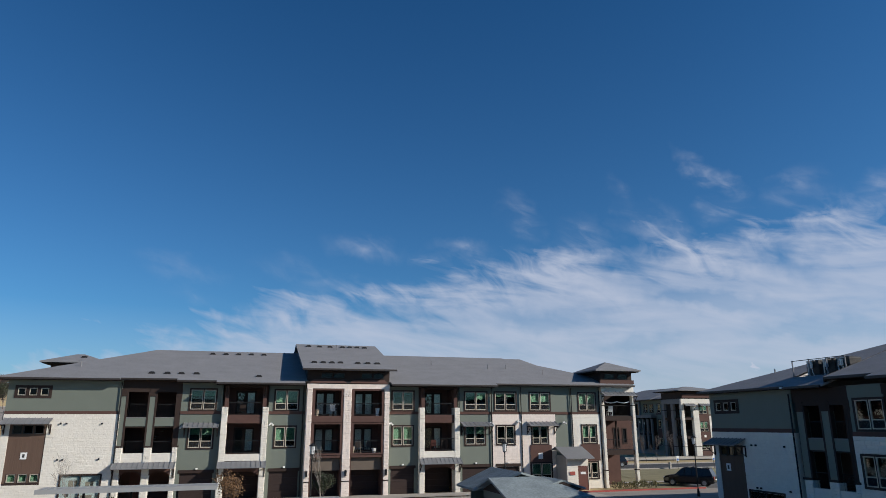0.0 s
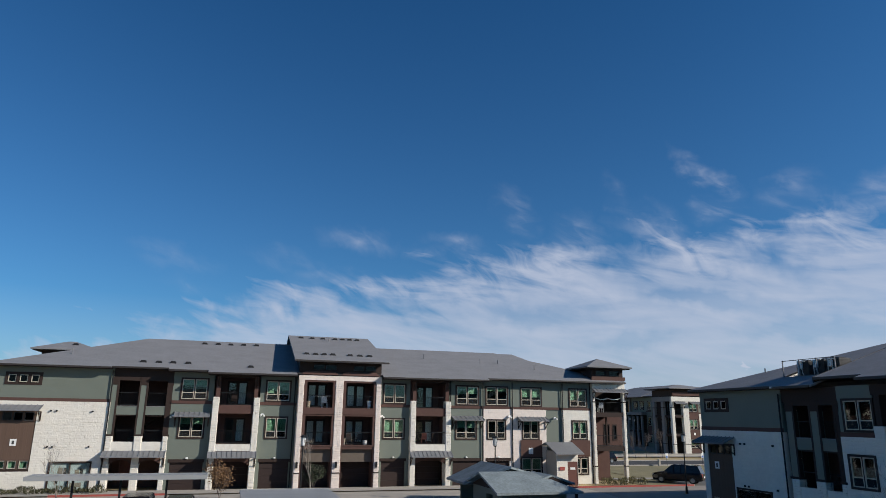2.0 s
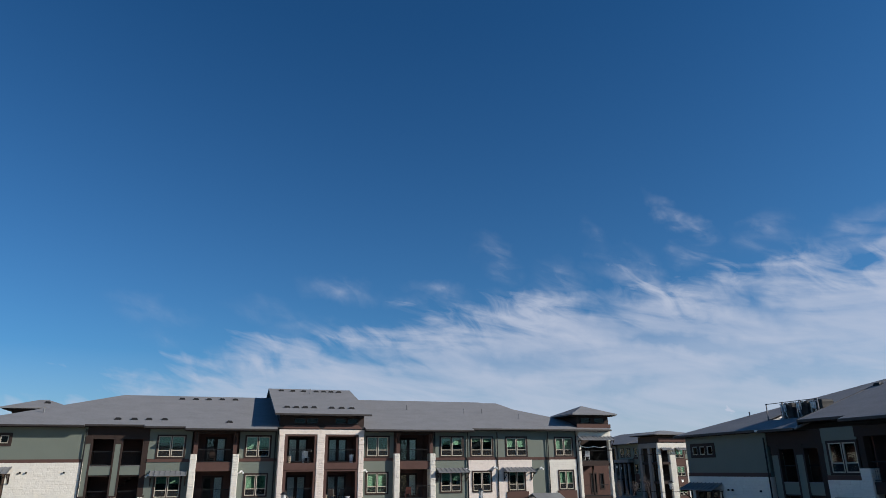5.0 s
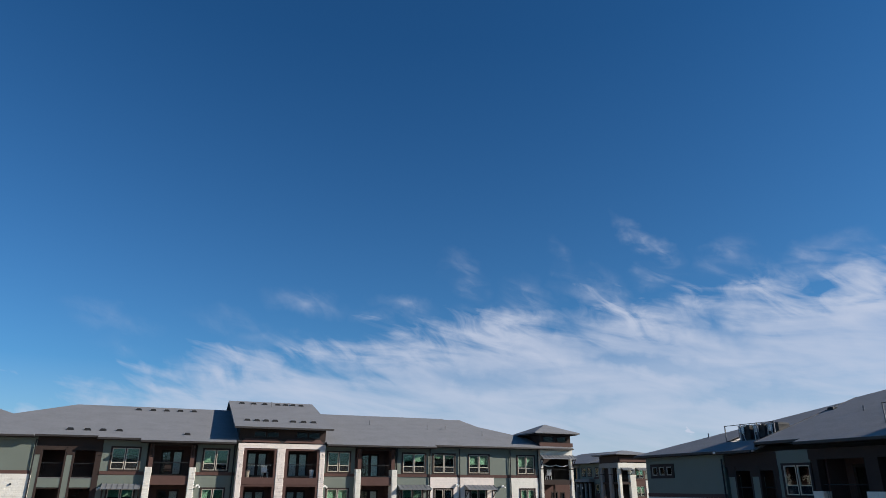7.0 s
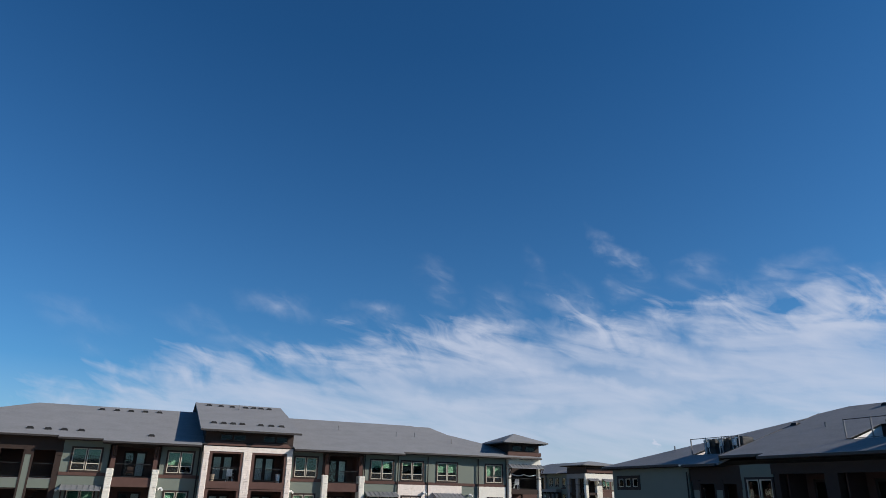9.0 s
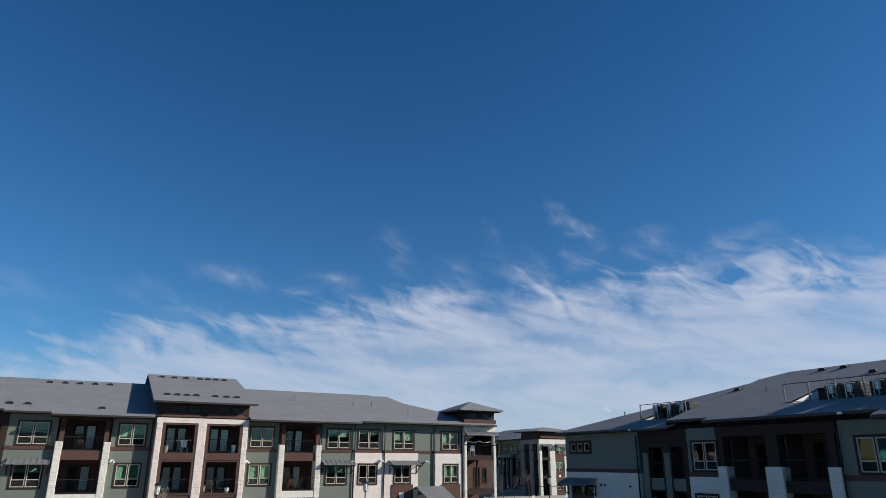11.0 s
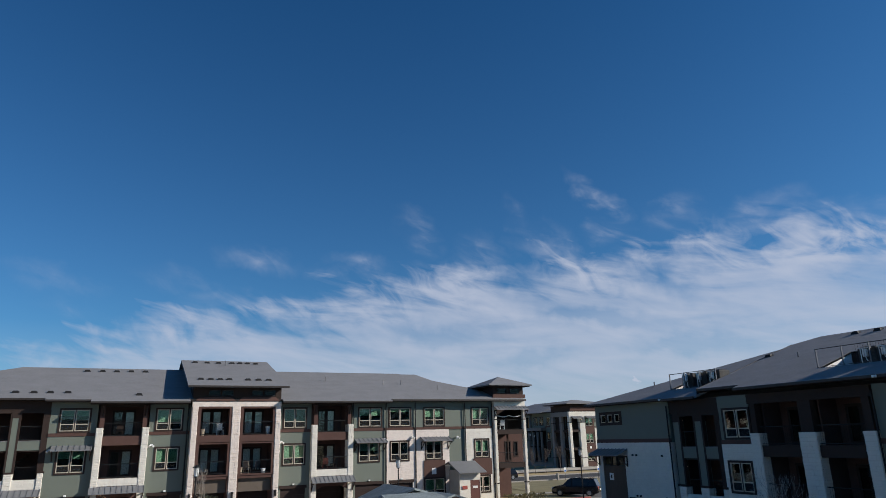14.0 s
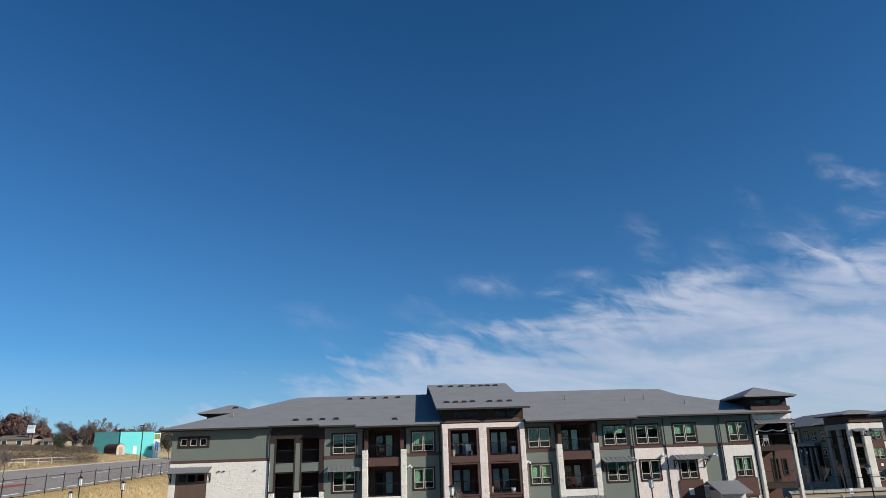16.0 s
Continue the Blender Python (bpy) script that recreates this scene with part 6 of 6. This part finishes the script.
    part("cabin_glass", loft([(-L / 2 + 0.12, top(W * 0.9, W * 0.84, b * 0.97, b * 0.99)), (-L / 2 + 0.42, top(W * 0.92, W * 0.74, b * 0.97, h - 0.07)), (-L * 0.05, top(W * 0.92, W * 0.76, b * 0.97, h - 0.05)), (L * 0.12, top(W * 0.92, W * 0.74, b * 0.97, h - 0.12)), (L * 0.27, top(W * 0.9, W * 0.84, b * 0.93, b * 0.97))]), M_CARGL, t)
    part("roof", loft([(-L / 2 + 0.38, top(W * 0.76, W * 0.70, h - 0.09, h - 0.05)), (-L * 0.05, top(W * 0.78, W * 0.72, h - 0.07, h)), (L * 0.11, top(W * 0.75, W * 0.68, h - 0.13, h - 0.07))]), paint, t)
    for px in (-L * 0.08, L * 0.06):
        for s in (-1, 1):
            bm = bmesh.new()
            tube(bm, (px, s * W * 0.455, b * 0.97), (px - 0.02, s * W * 0.375, h - 0.09), 0.04, 0.04, 4)
            part("pillar", bm, paint, t)
    for px in (-L * 0.31, L * 0.31):
        for s in (-1, 1):
            bm = bmesh.new()
            tube(bm, (px, s * (W / 2 - 0.2), 0.34), (px, s * (W / 2 + 0.01), 0.34), 0.34, 0.34, 16)
            w = part("wheel", bm, M_TYRE, t)
            bm = bmesh.new()
            tube(bm, (px, s * (W / 2), 0.34), (px, s * (W / 2 + 0.025), 0.34), 0.22, 0.2, 12)
            part("rim", bm, M_CARS, w)
    for s in (-1, 1):
        part("headlight", bbox(L / 2 - 0.22, L / 2 - 0.04, s * W * 0.34 - 0.17, s * W * 0.34 + 0.17, b * 0.66, b * 0.80), M_WHITE, t)
        part("tail_light", bbox(-L / 2 - 0.02, -L / 2 + 0.12, s * W * 0.38 - 0.12, s * W * 0.38 + 0.12, b * 0.66, b * 0.92), M_RED, t)
    part("number_plate", boxes((-L / 2 - 0.04, -L / 2 - 0.01, -0.25, 0.25, b * 0.55, b * 0.68)), M_WHITE, t)


car(42.3, -0.6, 132, M_CARB, "black sport utility car on the drive", 4.8, 1.95, 1.75)
car(49.5, 27.5, 175, M_CARB, "dark car parked beyond the lawn", 4.6, 1.8, 1.5)
car(-5.25, -13.9, 90, M_CARB, "black sport utility car under the carport", 4.7, 1.9, 1.86)
car(-2.9, -13.9, 90, M_CARB, "dark car under the carport", 4.6, 1.85, 1.68)
car(-9.3, -14.0, 90, M_CARM, "maroon car under the carport", 4.6, 1.85, 1.45)
car(-27.6, 21.5, 235, M_CARB, "black car beside the end of the house", 4.6, 1.85, 1.6)


# ---- far building: a limestone corner tower in the sun, its long front in shade ----
far = thing("apartment_building", pose(0, 44.6, 0.4), "distant three-storey apartment end with limestone corner tower", "building")


def far_tower(b, x0, x1, y=-0.6):
    # front pillars in limestone; side pillars in grey that stands for shaded limestone
    for a, c, yy, dd in ((x0, x0 + 0.55, y, 0.5), (x1 - 1.15, x1, y, 0.6), (x0, x0 + 0.5, y + 2.5, 0.7), (x0, x0 + 0.5, y + 5.2, 0.7)):
        if yy > y:
            part("pillar", bbox(a, c, yy, yy + dd, -0.5, 8.9), M_GREY, b, "limestone side pillar, its shade put into a grey colour")
        else:
            pillar(b, a, c, yy, yy + dd, -0.5, 8.9)
        for z in (1.5, 7.75):
            part("trim_band", boxes((a - 0.03, c + 0.03, yy - 0.05, yy + dd + 0.05, z, z + 0.1)), M_DBROWN, b)
    stone_wall(b, x0, x1 + 3.4, 8.9, 9.72, y, thick=0.4)
    # side band: same stone as the front, shade put into its grey
    part("side_band", boxes((x0, x0 + 0.35, y + 0.4, y + 6.0, 8.9, 9.72)), M_GREY, b, "stone band on the tower's side, its shade put into a grey colour")
    for x in (x0 + 0.45, x1 + 0.1):
        awning(b, x, x + 2.2, 8.45, 8.9, y, 0.8)
    part("attic", boxes((x0 + 0.15, x1 + 3.4, y + 0.1, y + 6.0, 9.72, 10.9)), M_DBROWN, b)
    part("ledge", boxes((x0 + 0.3, x1 + 3.4, y - 0.08, y + 0.1, 9.9, 10.5)), M_BROWN, b)
    part("back_wall", boxes((x0 + 1.2, x1 + 0.2, y + 2.6, y + 2.8, -0.5, 8.9)), M_DBROWN, b)
    part("side_wall", boxes((x0 + 0.9, x0 + 1.1, y + 2.8, y + 6.0, -0.5, 8.9)), M_DBROWN, b)
    for z in (3.3, 6.5):
        part("balcony_floor", boxes((x0 + 0.3, x1 - 0.3, y + 0.1, y + 2.6, z - 0.4, z)), M_DBROWN, b)
        part("balcony_floor", boxes((x0 + 0.08, x0 + 0.9, y + 2.6, y + 6.0, z - 0.4, z)), M_DBROWN, b)
        railing(b, x0 + 0.55, x1 - 1.15, y + 0.25, z)
        part("patio_door", bbox(x0 + 1.35, x0 + 2.2, y + 2.5, y + 2.58, z, z + 2.1), M_BLIND, b)
    pyramid(b, x0 - 1.0, x1 + 4.6, y - 1.0, y + 7.0, 11.2, 0.8)


far_tower(far, 73.6, 77.1)
win_module(far, 77.1, 79.6, (77.6, 79.2), (77.6, 79.2), ground="window", skin=M_BROWN, blind=(0.6, 0.6))
part("sign", boxes((78.2, 78.6, -0.1, -0.06, 3.1, 3.5)), M_WHITE, far, "small white notice plate")
win_module(far, 79.6, 86.0, (81.0, 83.0), (81.0, 83.0), lower="stone", ground="window")
part("end_wall", boxes((85.7, 86.0, 0.3, 12.0, 0, ZT)), M_SIDING, far)
part("rear_wall", boxes((78.0, 86.0, 12.0, 12.3, 0, ZT)), M_SIDING, far)

wing = thing("apartment_building", pose(78.3, 78.0, 0.8, 0, 0, -90), "distant shaded apartment front with a columned porch", "building")
part("plinth", boxes((0.0, 22.0, -0.1, 13.0, -0.9, 0.0)), M_GREY, wing)
win_module(wing, 0.0, 5.5, (1.6, 3.6), (1.6, 3.6), ground="window")
win_module(wing, 5.5, 10.8, (7.0, 9.0), (7.0, 9.0), ground="window")
part("wall", wall_bm(10.8, 14.0, 0, ZT, 0, 0.25, [(11.5, 13.3, 4.2, 9.0)]), M_SIDING, wing)
p = part("portal", wall_bm(11.1, 13.7, 3.7, 9.4, -0.35, 0.0, [(11.5, 13.3, 4.2, 9.0)]), M_GREY, wing, "pale frame round a tall stair window")
part("pane", boxes((11.5, 13.3, 0.1, 0.13, 4.2, 9.0)), M_CARGL, p)
part("transom", boxes((11.5, 13.3, 0.0, 0.1, 6.3, 6.7)), M_DBROWN, p)
part("wall", wall_bm(14.0, 19.0, 6.8, ZT, 0, 0.25, [(14.7, 15.9, 7.3, 8.8), (16.9, 18.1, 7.3, 8.8)]), M_SIDING, wing)
for x in (14.7, 16.9):
    window(wing, x, x + 1.2, 7.3, 8.8, 0.0)
part("porch_band", boxes((13.9, 19.1, -1.3, 0.2, 6.2, 6.75)), M_GREY, wing, "pale band over the porch")
part("back_wall", boxes((14.0, 19.0, 2.4, 2.6, 0, 6.2)), M_DBROWN, wing)
for x in (14.0, 15.6, 17.2, 18.7):
    part("column", bbox(x, x + 0.34, -1.2, -0.8, 0, 6.2), M_GREY, wing, "grey porch column")
    part("capital", boxes((x - 0.08, x + 0.42, -1.28, -0.72, 5.9, 6.2)), M_DBROWN, wing)
part("balcony_floor", boxes((14.0, 19.0, -1.0, 2.4, 2.9, 3.2)), M_DBROWN, wing)
railing(wing, 14.0, 19.0, -0.9, 3.2)
for x, z in ((16.5, 4.9), (14.9, 5.2)):
    part("porch_lamp", bbox(x - 0.14, x + 0.14, -1.32, -1.2, z, z + 0.4), M_LAMPW, wing)
win_module(wing, 19.0, 22.0, (19.6, 21.4), (19.6, 21.4), ground="window")
shell(wing, 0.0, 22.0, 13.0)
hip_roof(wing, -0.8, 27.0, -0.8, 6.0, 9.9, [(-0.8, 10.6, -0.8), (10.6, 14.2, -1.3), (14.2, 19.2, -0.8), (19.2, 27.0, -1.1)])
part("roof", slab_bm([[(13.4, -1.6, 9.75), (19.8, -1.6, 9.75), (16.6, 3.0, 11.3)], [(13.4, -1.6, 9.75), (16.6, 3.0, 11.3), (13.4, 3.0, 11.2)], [(19.8, -1.6, 9.75), (19.8, 3.0, 11.2), (16.6, 3.0, 11.3)]], 0.12), M_ROOF, wing, "low grey shingle roof over the porch")


w = thing("retaining_wall", pose(0, 0, 0), "low pale concrete wall before the far house", "wall")
part("wall", bbox(60.0, 86.0, 41.3, 41.6, -0.3, 0.45, 0.03), M_CONC, w)
part("coping", bbox(59.95, 86.05, 41.25, 41.65, 0.452, 0.52, 0.02), M_CONC, w)


# ---- painted roadside building past the fence, which the shaded house's panes mirror ----
mur = thing("roadside_building", pose(-58, -14, 5.3), "long low turquoise building with yellow painted spots", "building")
part("wall", boxes((-8, 0, 0, 0.3, -1, 2.9), (-8, 0, 26.7, 27, -1, 2.9), (-8, -7.7, 0.3, 26.7, -1, 2.9), (-0.3, 0, 0.3, 26.7, -1, 2.9)), M_TEAL, mur)
# added navy band: stands in for the dark sky that the panes mirror
part("mirrored_sky_band", boxes((-8, 0.05, -0.05, 27.05, 2.9, 5.4)), mat("navy_for_mirrored_sky", (0.012, 0.035, 0.085), 0.7, 0.15, 1.0), mur, "added navy band standing in for the dark sky in the panes")
part("roof", boxes((-8.2, 0.2, -0.2, 27.2, 5.4, 5.6)), M_DTEAL, mur)
M_YEL = mat("yellow_sign_paint", (0.65, 0.45, 0.05), 0.6)
for k in range(8):
    bm = bmesh.new()
    tube(bm, (0, 2 + 2.6 * k, 1.5 + 0.4 * math.sin(k * 2.3)), (0.05, 2 + 2.6 * k, 1.5 + 0.4 * math.sin(k * 2.3)), 0.55, 0.5, 9)
    part("painted_spot", bm, M_YEL, mur)


tree(-57.0, 16.3, gz(-57.0, 16.3), 5.5, 97, "evergreen_tree", "olive green evergreen beside the painted building", M_OLIVE2, 4.0, 0.7, girth=0.02)


# ---- plant on the shaded house's roof ----
def well(b, x0, x1, y0, y1, zf, zp):
    part("well_floor", boxes((x0 - 0.1, x1 + 0.1, y0 - 0.1, y1 + 0.1, zf - 0.15, zf)), M_ROOF, b)
    part("well_wall", boxes((x0 - 0.1, x1 + 0.1, y1, y1 + 0.15, zf, zp(y1) - 0.02)), M_DBROWN, b)
    for x in (x0 - 0.12, x1):
        bm = bmesh.new()
        hexa(bm, [(x, y0, zf), (x + 0.12, y0, zf), (x + 0.12, y1, zf), (x, y1, zf), (x, y0, zp(y0) - 0.02), (x + 0.12, y0, zp(y0) - 0.02), (x + 0.12, y1, zp(y1) - 0.02), (x, y1, zp(y1) - 0.02)])
        part("well_wall", bm, M_WHITE if x < x1 - 1 else M_DBROWN, b, "white roof membrane upstand" if x < x1 - 1 else "")


well(right, 6.9, 11.1, 1.35, 3.7, 10.28, ZA)
well(right, 18.4, 32.0, 1.4, 4.4, 10.5, ZR)


def condenser(x, y, z, seed):
    t = thing("air_conditioner", right.matrix_basis @ pose(x, y, z) @ Matrix.Scale(1.15, 4), "dark grey air-conditioning condenser on the roof", "air conditioner", "rooftop condensers")
    r = random.Random(seed)
    bm = bbox(-0.42, 0.42, -0.42, 0.42, 0.05, 1.0, 0.03)
    part("case", bm, M_UNIT, t)
    bm = bmesh.new()
    for k in range(13):
        zz = 0.14 + k * 0.062
        box(bm, -0.435, 0.435, -0.435, 0.435, zz, zz + 0.014)
    part("louvre", bm, M_BLACK, t)
    bm = bmesh.new()
    for k in range(5):
        a = 0.09 + 0.07 * k
        for i in range(16):
            p, q = (Vector((a * math.cos(2 * math.pi * j / 16), a * math.sin(2 * math.pi * j / 16), 1.02)) for j in (i, i + 1))
            tube(bm, p, q, 0.008, 0.008, 3, False)
    part("fan_guard", bm, M_BLACK, t)
    bm = bbox(-0.1, 0.12, -0.62, -0.5, 0.55, 0.9, 0.02)
    part("switch_box", bm, M_WHITE, t, "pale grey electric switch box")
    bm = bmesh.new()
    p = Vector((0.0, -0.55, 0.55))
    for k in range(6):
        q = p + Vector((r.uniform(-0.1, 0.12), r.uniform(-0.03, 0.03), -0.08))
        tube(bm, p, q, 0.022, 0.022, 5)
        p = q
    part("conduit", bm, M_WHITE, t)
    part("strut", boxes((-0.3, 0.3, -0.56, -0.52, 0.93, 0.97), (-0.22, -0.18, -0.56, -0.52, 0.0, 0.93)), M_WHITE, t)


for i, x in enumerate((8.2, 9.45, 10.55)):
    condenser(x, 2.3, 10.3, i)
for i, x in enumerate((20.9, 21.9, 23.35, 24.15, 24.95, 26.1, 27.1, 27.9, 29.0, 30.0)):
    condenser(x, 2.4, 10.5, 10 + i)


def roof_rail(b, x0, x1, y, z, bare=0.0, name="roof_railing"):
    r = part(name, boxes((x0, x1, y - 0.02, y + 0.02, z + 1.06, z + 1.10)), M_UNIT, b, "thin dark guard rail on the roof")
    n = max(1, round((x1 - x0) / 1.5))
    for i in range(n + 1):
        x = x0 + (x1 - x0) * i / n
        part("post", boxes((x - 0.03, x + 0.03, y - 0.03, y + 0.03, z, z + 1.12)), M_ROOF, r)
    bm = bmesh.new()
    for i in range(int((x1 - x0 - bare) / 0.14)):
        x = x0 + bare + 0.14 * i
        box(bm, x - 0.005, x + 0.005, y - 0.005, y + 0.005, z + 0.1, z + 1.06)
    box(bm, x0, x1, y - 0.012, y + 0.012, z + 0.08, z + 0.11)
    part("picket", bm, M_UNIT, r)


roof_rail(right, 6.95, 11.1, 1.42, 10.40, 2.2)
roof_rail(right, 18.3, 31.9, 1.5, 10.75, 2.3)
vents(right, [(11.5, 6.2), (15.6, 9.55), (17.1, 9.5), (20.2, 7.2), (21.35, 7.3)], ZR(0.0), S_ROOF, 0.0)
for x, y, zf in ((14.7, 4.8, ZR), (3.6, 3.0, ZA)):
    bm = bmesh.new()
    tube(bm, (x, y, zf(y) - 0.1), (x, y, zf(y) + 0.3), 0.045, 0.05, 6)
    part("vent_pipe", bm, M_ROOF, right)
for x, y, zf in ((23.1, -1.12, ZR), (28.5, -2.0, ZR), (8.25, -0.75, ZA)):
    part("gutter_end", bbox(x - 0.16, x + 0.02, y - 0.2, y - 0.02, zf(y) - 0.14, zf(y) - 0.02), M_WHITE, right)

M_BULB = bpy.data.materials.new("warm_lamp")
M_BULB.use_nodes = True
M_BULB.node_tree.nodes["Principled BSDF"].inputs["Emission Color"].default_value = (1.0, 0.62, 0.32, 1)
M_BULB.node_tree.nodes["Principled BSDF"].inputs["Emission Strength"].default_value = 1.6
for x, z in ((8.83, 8.34), (11.87, 8.28), (8.83, 5.46)):
    lampb = part("wall_lamp", bbox(x - 0.06, x + 0.06, 0.28, 0.44, z - 0.18, z + 0.05, 0.02), M_BLACK, right, "small lit wall lamp in the stair hall")
    bm = bmesh.new()
    bmesh.ops.create_icosphere(bm, subdivisions=1, radius=0.06)
    bm.transform(Matrix.Translation((x, 0.24, z - 0.05)))
    part("bulb", bm, M_BULB, lampb)

# ---- the house behind the viewpoint, plain ----
back = thing("apartment_building", pose(0, 0, -1.6), "plain green apartment block behind the viewpoint", "building")
part("wall", wall_bm(-34, 25, 0, 9.6, -62.3, -62.0, [(x, x + 1.9, z, z + 1.6) for x in range(-30, 24, 6) for z in (1.0, 4.1, 7.2)]), M_SIDING, back)
for x in range(-30, 24, 6):
    for z in (1.0, 4.1, 7.2):
        part("pane", boxes((x, x + 1.9, -62.2, -62.18, z, z + 1.6)), M_CARGL, back)
part("rear_wall", boxes((-34, 25, -76, -75.7, 0, 9.6)), M_SIDING, back)
for x in (-34, 24.7):
    part("end_wall", boxes((x, x + 0.3, -75.7, -62.3, 0, 9.6)), M_SIDING, back)
part("roof", slab_bm([[(-35, -61.2, 9.6), (26, -61.2, 9.6), (18, -69, 12), (-27, -69, 12)], [(-35, -77, 9.6), (-27, -69, 12), (18, -69, 12), (26, -77, 9.6)], [(-35, -61.2, 9.6), (-27, -69, 12), (-35, -77, 9.6)], [(26, -61.2, 9.6), (26, -77, 9.6), (18, -69, 12)]]), M_ROOF, back)


# ---- things on the balconies ----
def pot(x, y, z, r, h, material, label):
    t = thing("planter", pose(x, y, z), label, "planter", "balcony pots")
    bm = bmesh.new()
    tube(bm, (0, 0, 0), (0, 0, h), r * 0.75, r, 12)
    part("pot", bm, material, t)
    bm = bmesh.new()
    tube(bm, (0, 0, h - 0.03), (0, 0, h + 0.03), r * 1.08, r * 1.08, 12)
    part("rim", bm, material, t)


def chair(x, y, z, rz, material, label):
    t = thing("patio_chair", pose(x, y, z, 0, 0, rz), label, "chair", "balcony chairs")
    part("seat", bbox(-0.25, 0.25, -0.25, 0.25, 0.40, 0.45), material, t)
    bm = bmesh.new()
    hexa(bm, [(-0.24, 0.22, 0.45), (0.24, 0.22, 0.45), (0.24, 0.25, 0.45), (-0.24, 0.25, 0.45), (-0.22, 0.32, 0.95), (0.22, 0.32, 0.95), (0.22, 0.35, 0.95), (-0.22, 0.35, 0.95)])
    bmesh.ops.bevel(bm, geom=bm.edges[:], offset=0.01, segments=1, affect="EDGES")
    part("backrest", bm, material, t)
    for a in (-0.22, 0.22):
        for c in (-0.22, 0.22):
            part("leg", boxes((a - 0.02, a + 0.02, c - 0.02, c + 0.02, 0, 0.40)), material, t)
        part("armrest", bbox(a - 0.03, a + 0.03, -0.25, 0.27, 0.62, 0.65), material, t)


pot(11.05, -0.45, 6.65, 0.19, 0.62, M_WHITE, "tall white planter on a balcony")
pot(10.8, -0.5, 3.55, 0.2, 0.35, M_WHITE, "round white pot on a balcony")
pot(8.95, -0.5, 3.55, 0.16, 0.5, M_WOOD, "tan pot on a balcony")
pot(5.75, -0.4, 6.65, 0.2, 0.5, M_WOOD, "tan basket on a balcony")
chair(7.2, -0.1, 6.65, 160, M_BLIND, "pale patio chair on a balcony")
chair(9.6, 0.2, 3.55, 150, M_WOOD, "tan patio chair on a balcony")
chair(10.3, 0.2, 3.55, 200, M_UNIT, "dark grey patio chair on a balcony")
chair(34.6, 0.6, 6.65, 170, M_WHITE, "white patio chair in the corner tower")
chair(16.4, 0.5, 3.6, 170, M_REDW, "red-brown patio chair on a balcony")
chair(17.2, 0.5, 3.6, 200, M_DBROWN, "dark patio chair on a balcony")
chair(-0.4, 0.6, 6.7, 180, M_DBROWN, "dark patio chair on a balcony")
t = thing("garland", pose(0, 0, 0), "pale garland hung along the tower railing", "garland")
bm = bmesh.new()
for k in range(24):
    a, c = ((33.8 + 2.7 * q / 24, 0.0, 8.02 - 0.12 * math.sin(math.pi * ((q / 24 * 2) % 1.0))) for q in (k, k + 1))
    tube(bm, a, c, 0.05, 0.05, 6)
part("cord", bm, M_WHITE, t)
t = thing("string_lights", pose(0, 0, 0), "string of small bulbs along a balcony railing", "string lights")
bm = bmesh.new()
for k in range(20):
    a, c = ((5.6 + 2.1 * q / 20, -0.72, 7.70 - 0.1 * math.sin(math.pi * ((q / 20 * 4) % 1.0))) for q in (k, k + 1))
    tube(bm, a, c, 0.012, 0.012, 4)
part("cable", bm, M_BLACK, t)
for k in range(8):
    bm = bmesh.new()
    bmesh.ops.create_icosphere(bm, subdivisions=1, radius=0.028)
    bm.transform(Matrix.Translation((5.73 + 0.26 * k, -0.72, 7.58)))
    part("bulb", bm, M_LAMPW, t)
# security lights on the siding
for x, z in ((2.0, 5.95), (12.3, 5.95), (21.75, 5.95), (29.2, 6.0), (24.5, 6.1), (-5.05, 5.75)):
    lgt = part("flood_light", bbox(x - 0.1, x + 0.1, -0.25, -0.06, z, z + 0.14), M_WHITE, main, "small white twin flood light")
    bm = bmesh.new()
    tube(bm, (x - 0.09, -0.22, z + 0.02), (x - 0.16, -0.38, z - 0.06), 0.06, 0.08, 8)
    tube(bm, (x + 0.09, -0.22, z + 0.02), (x + 0.16, -0.38, z - 0.06), 0.06, 0.08, 8)
    part("lamp_head", bm, M_WHITE, lgt)
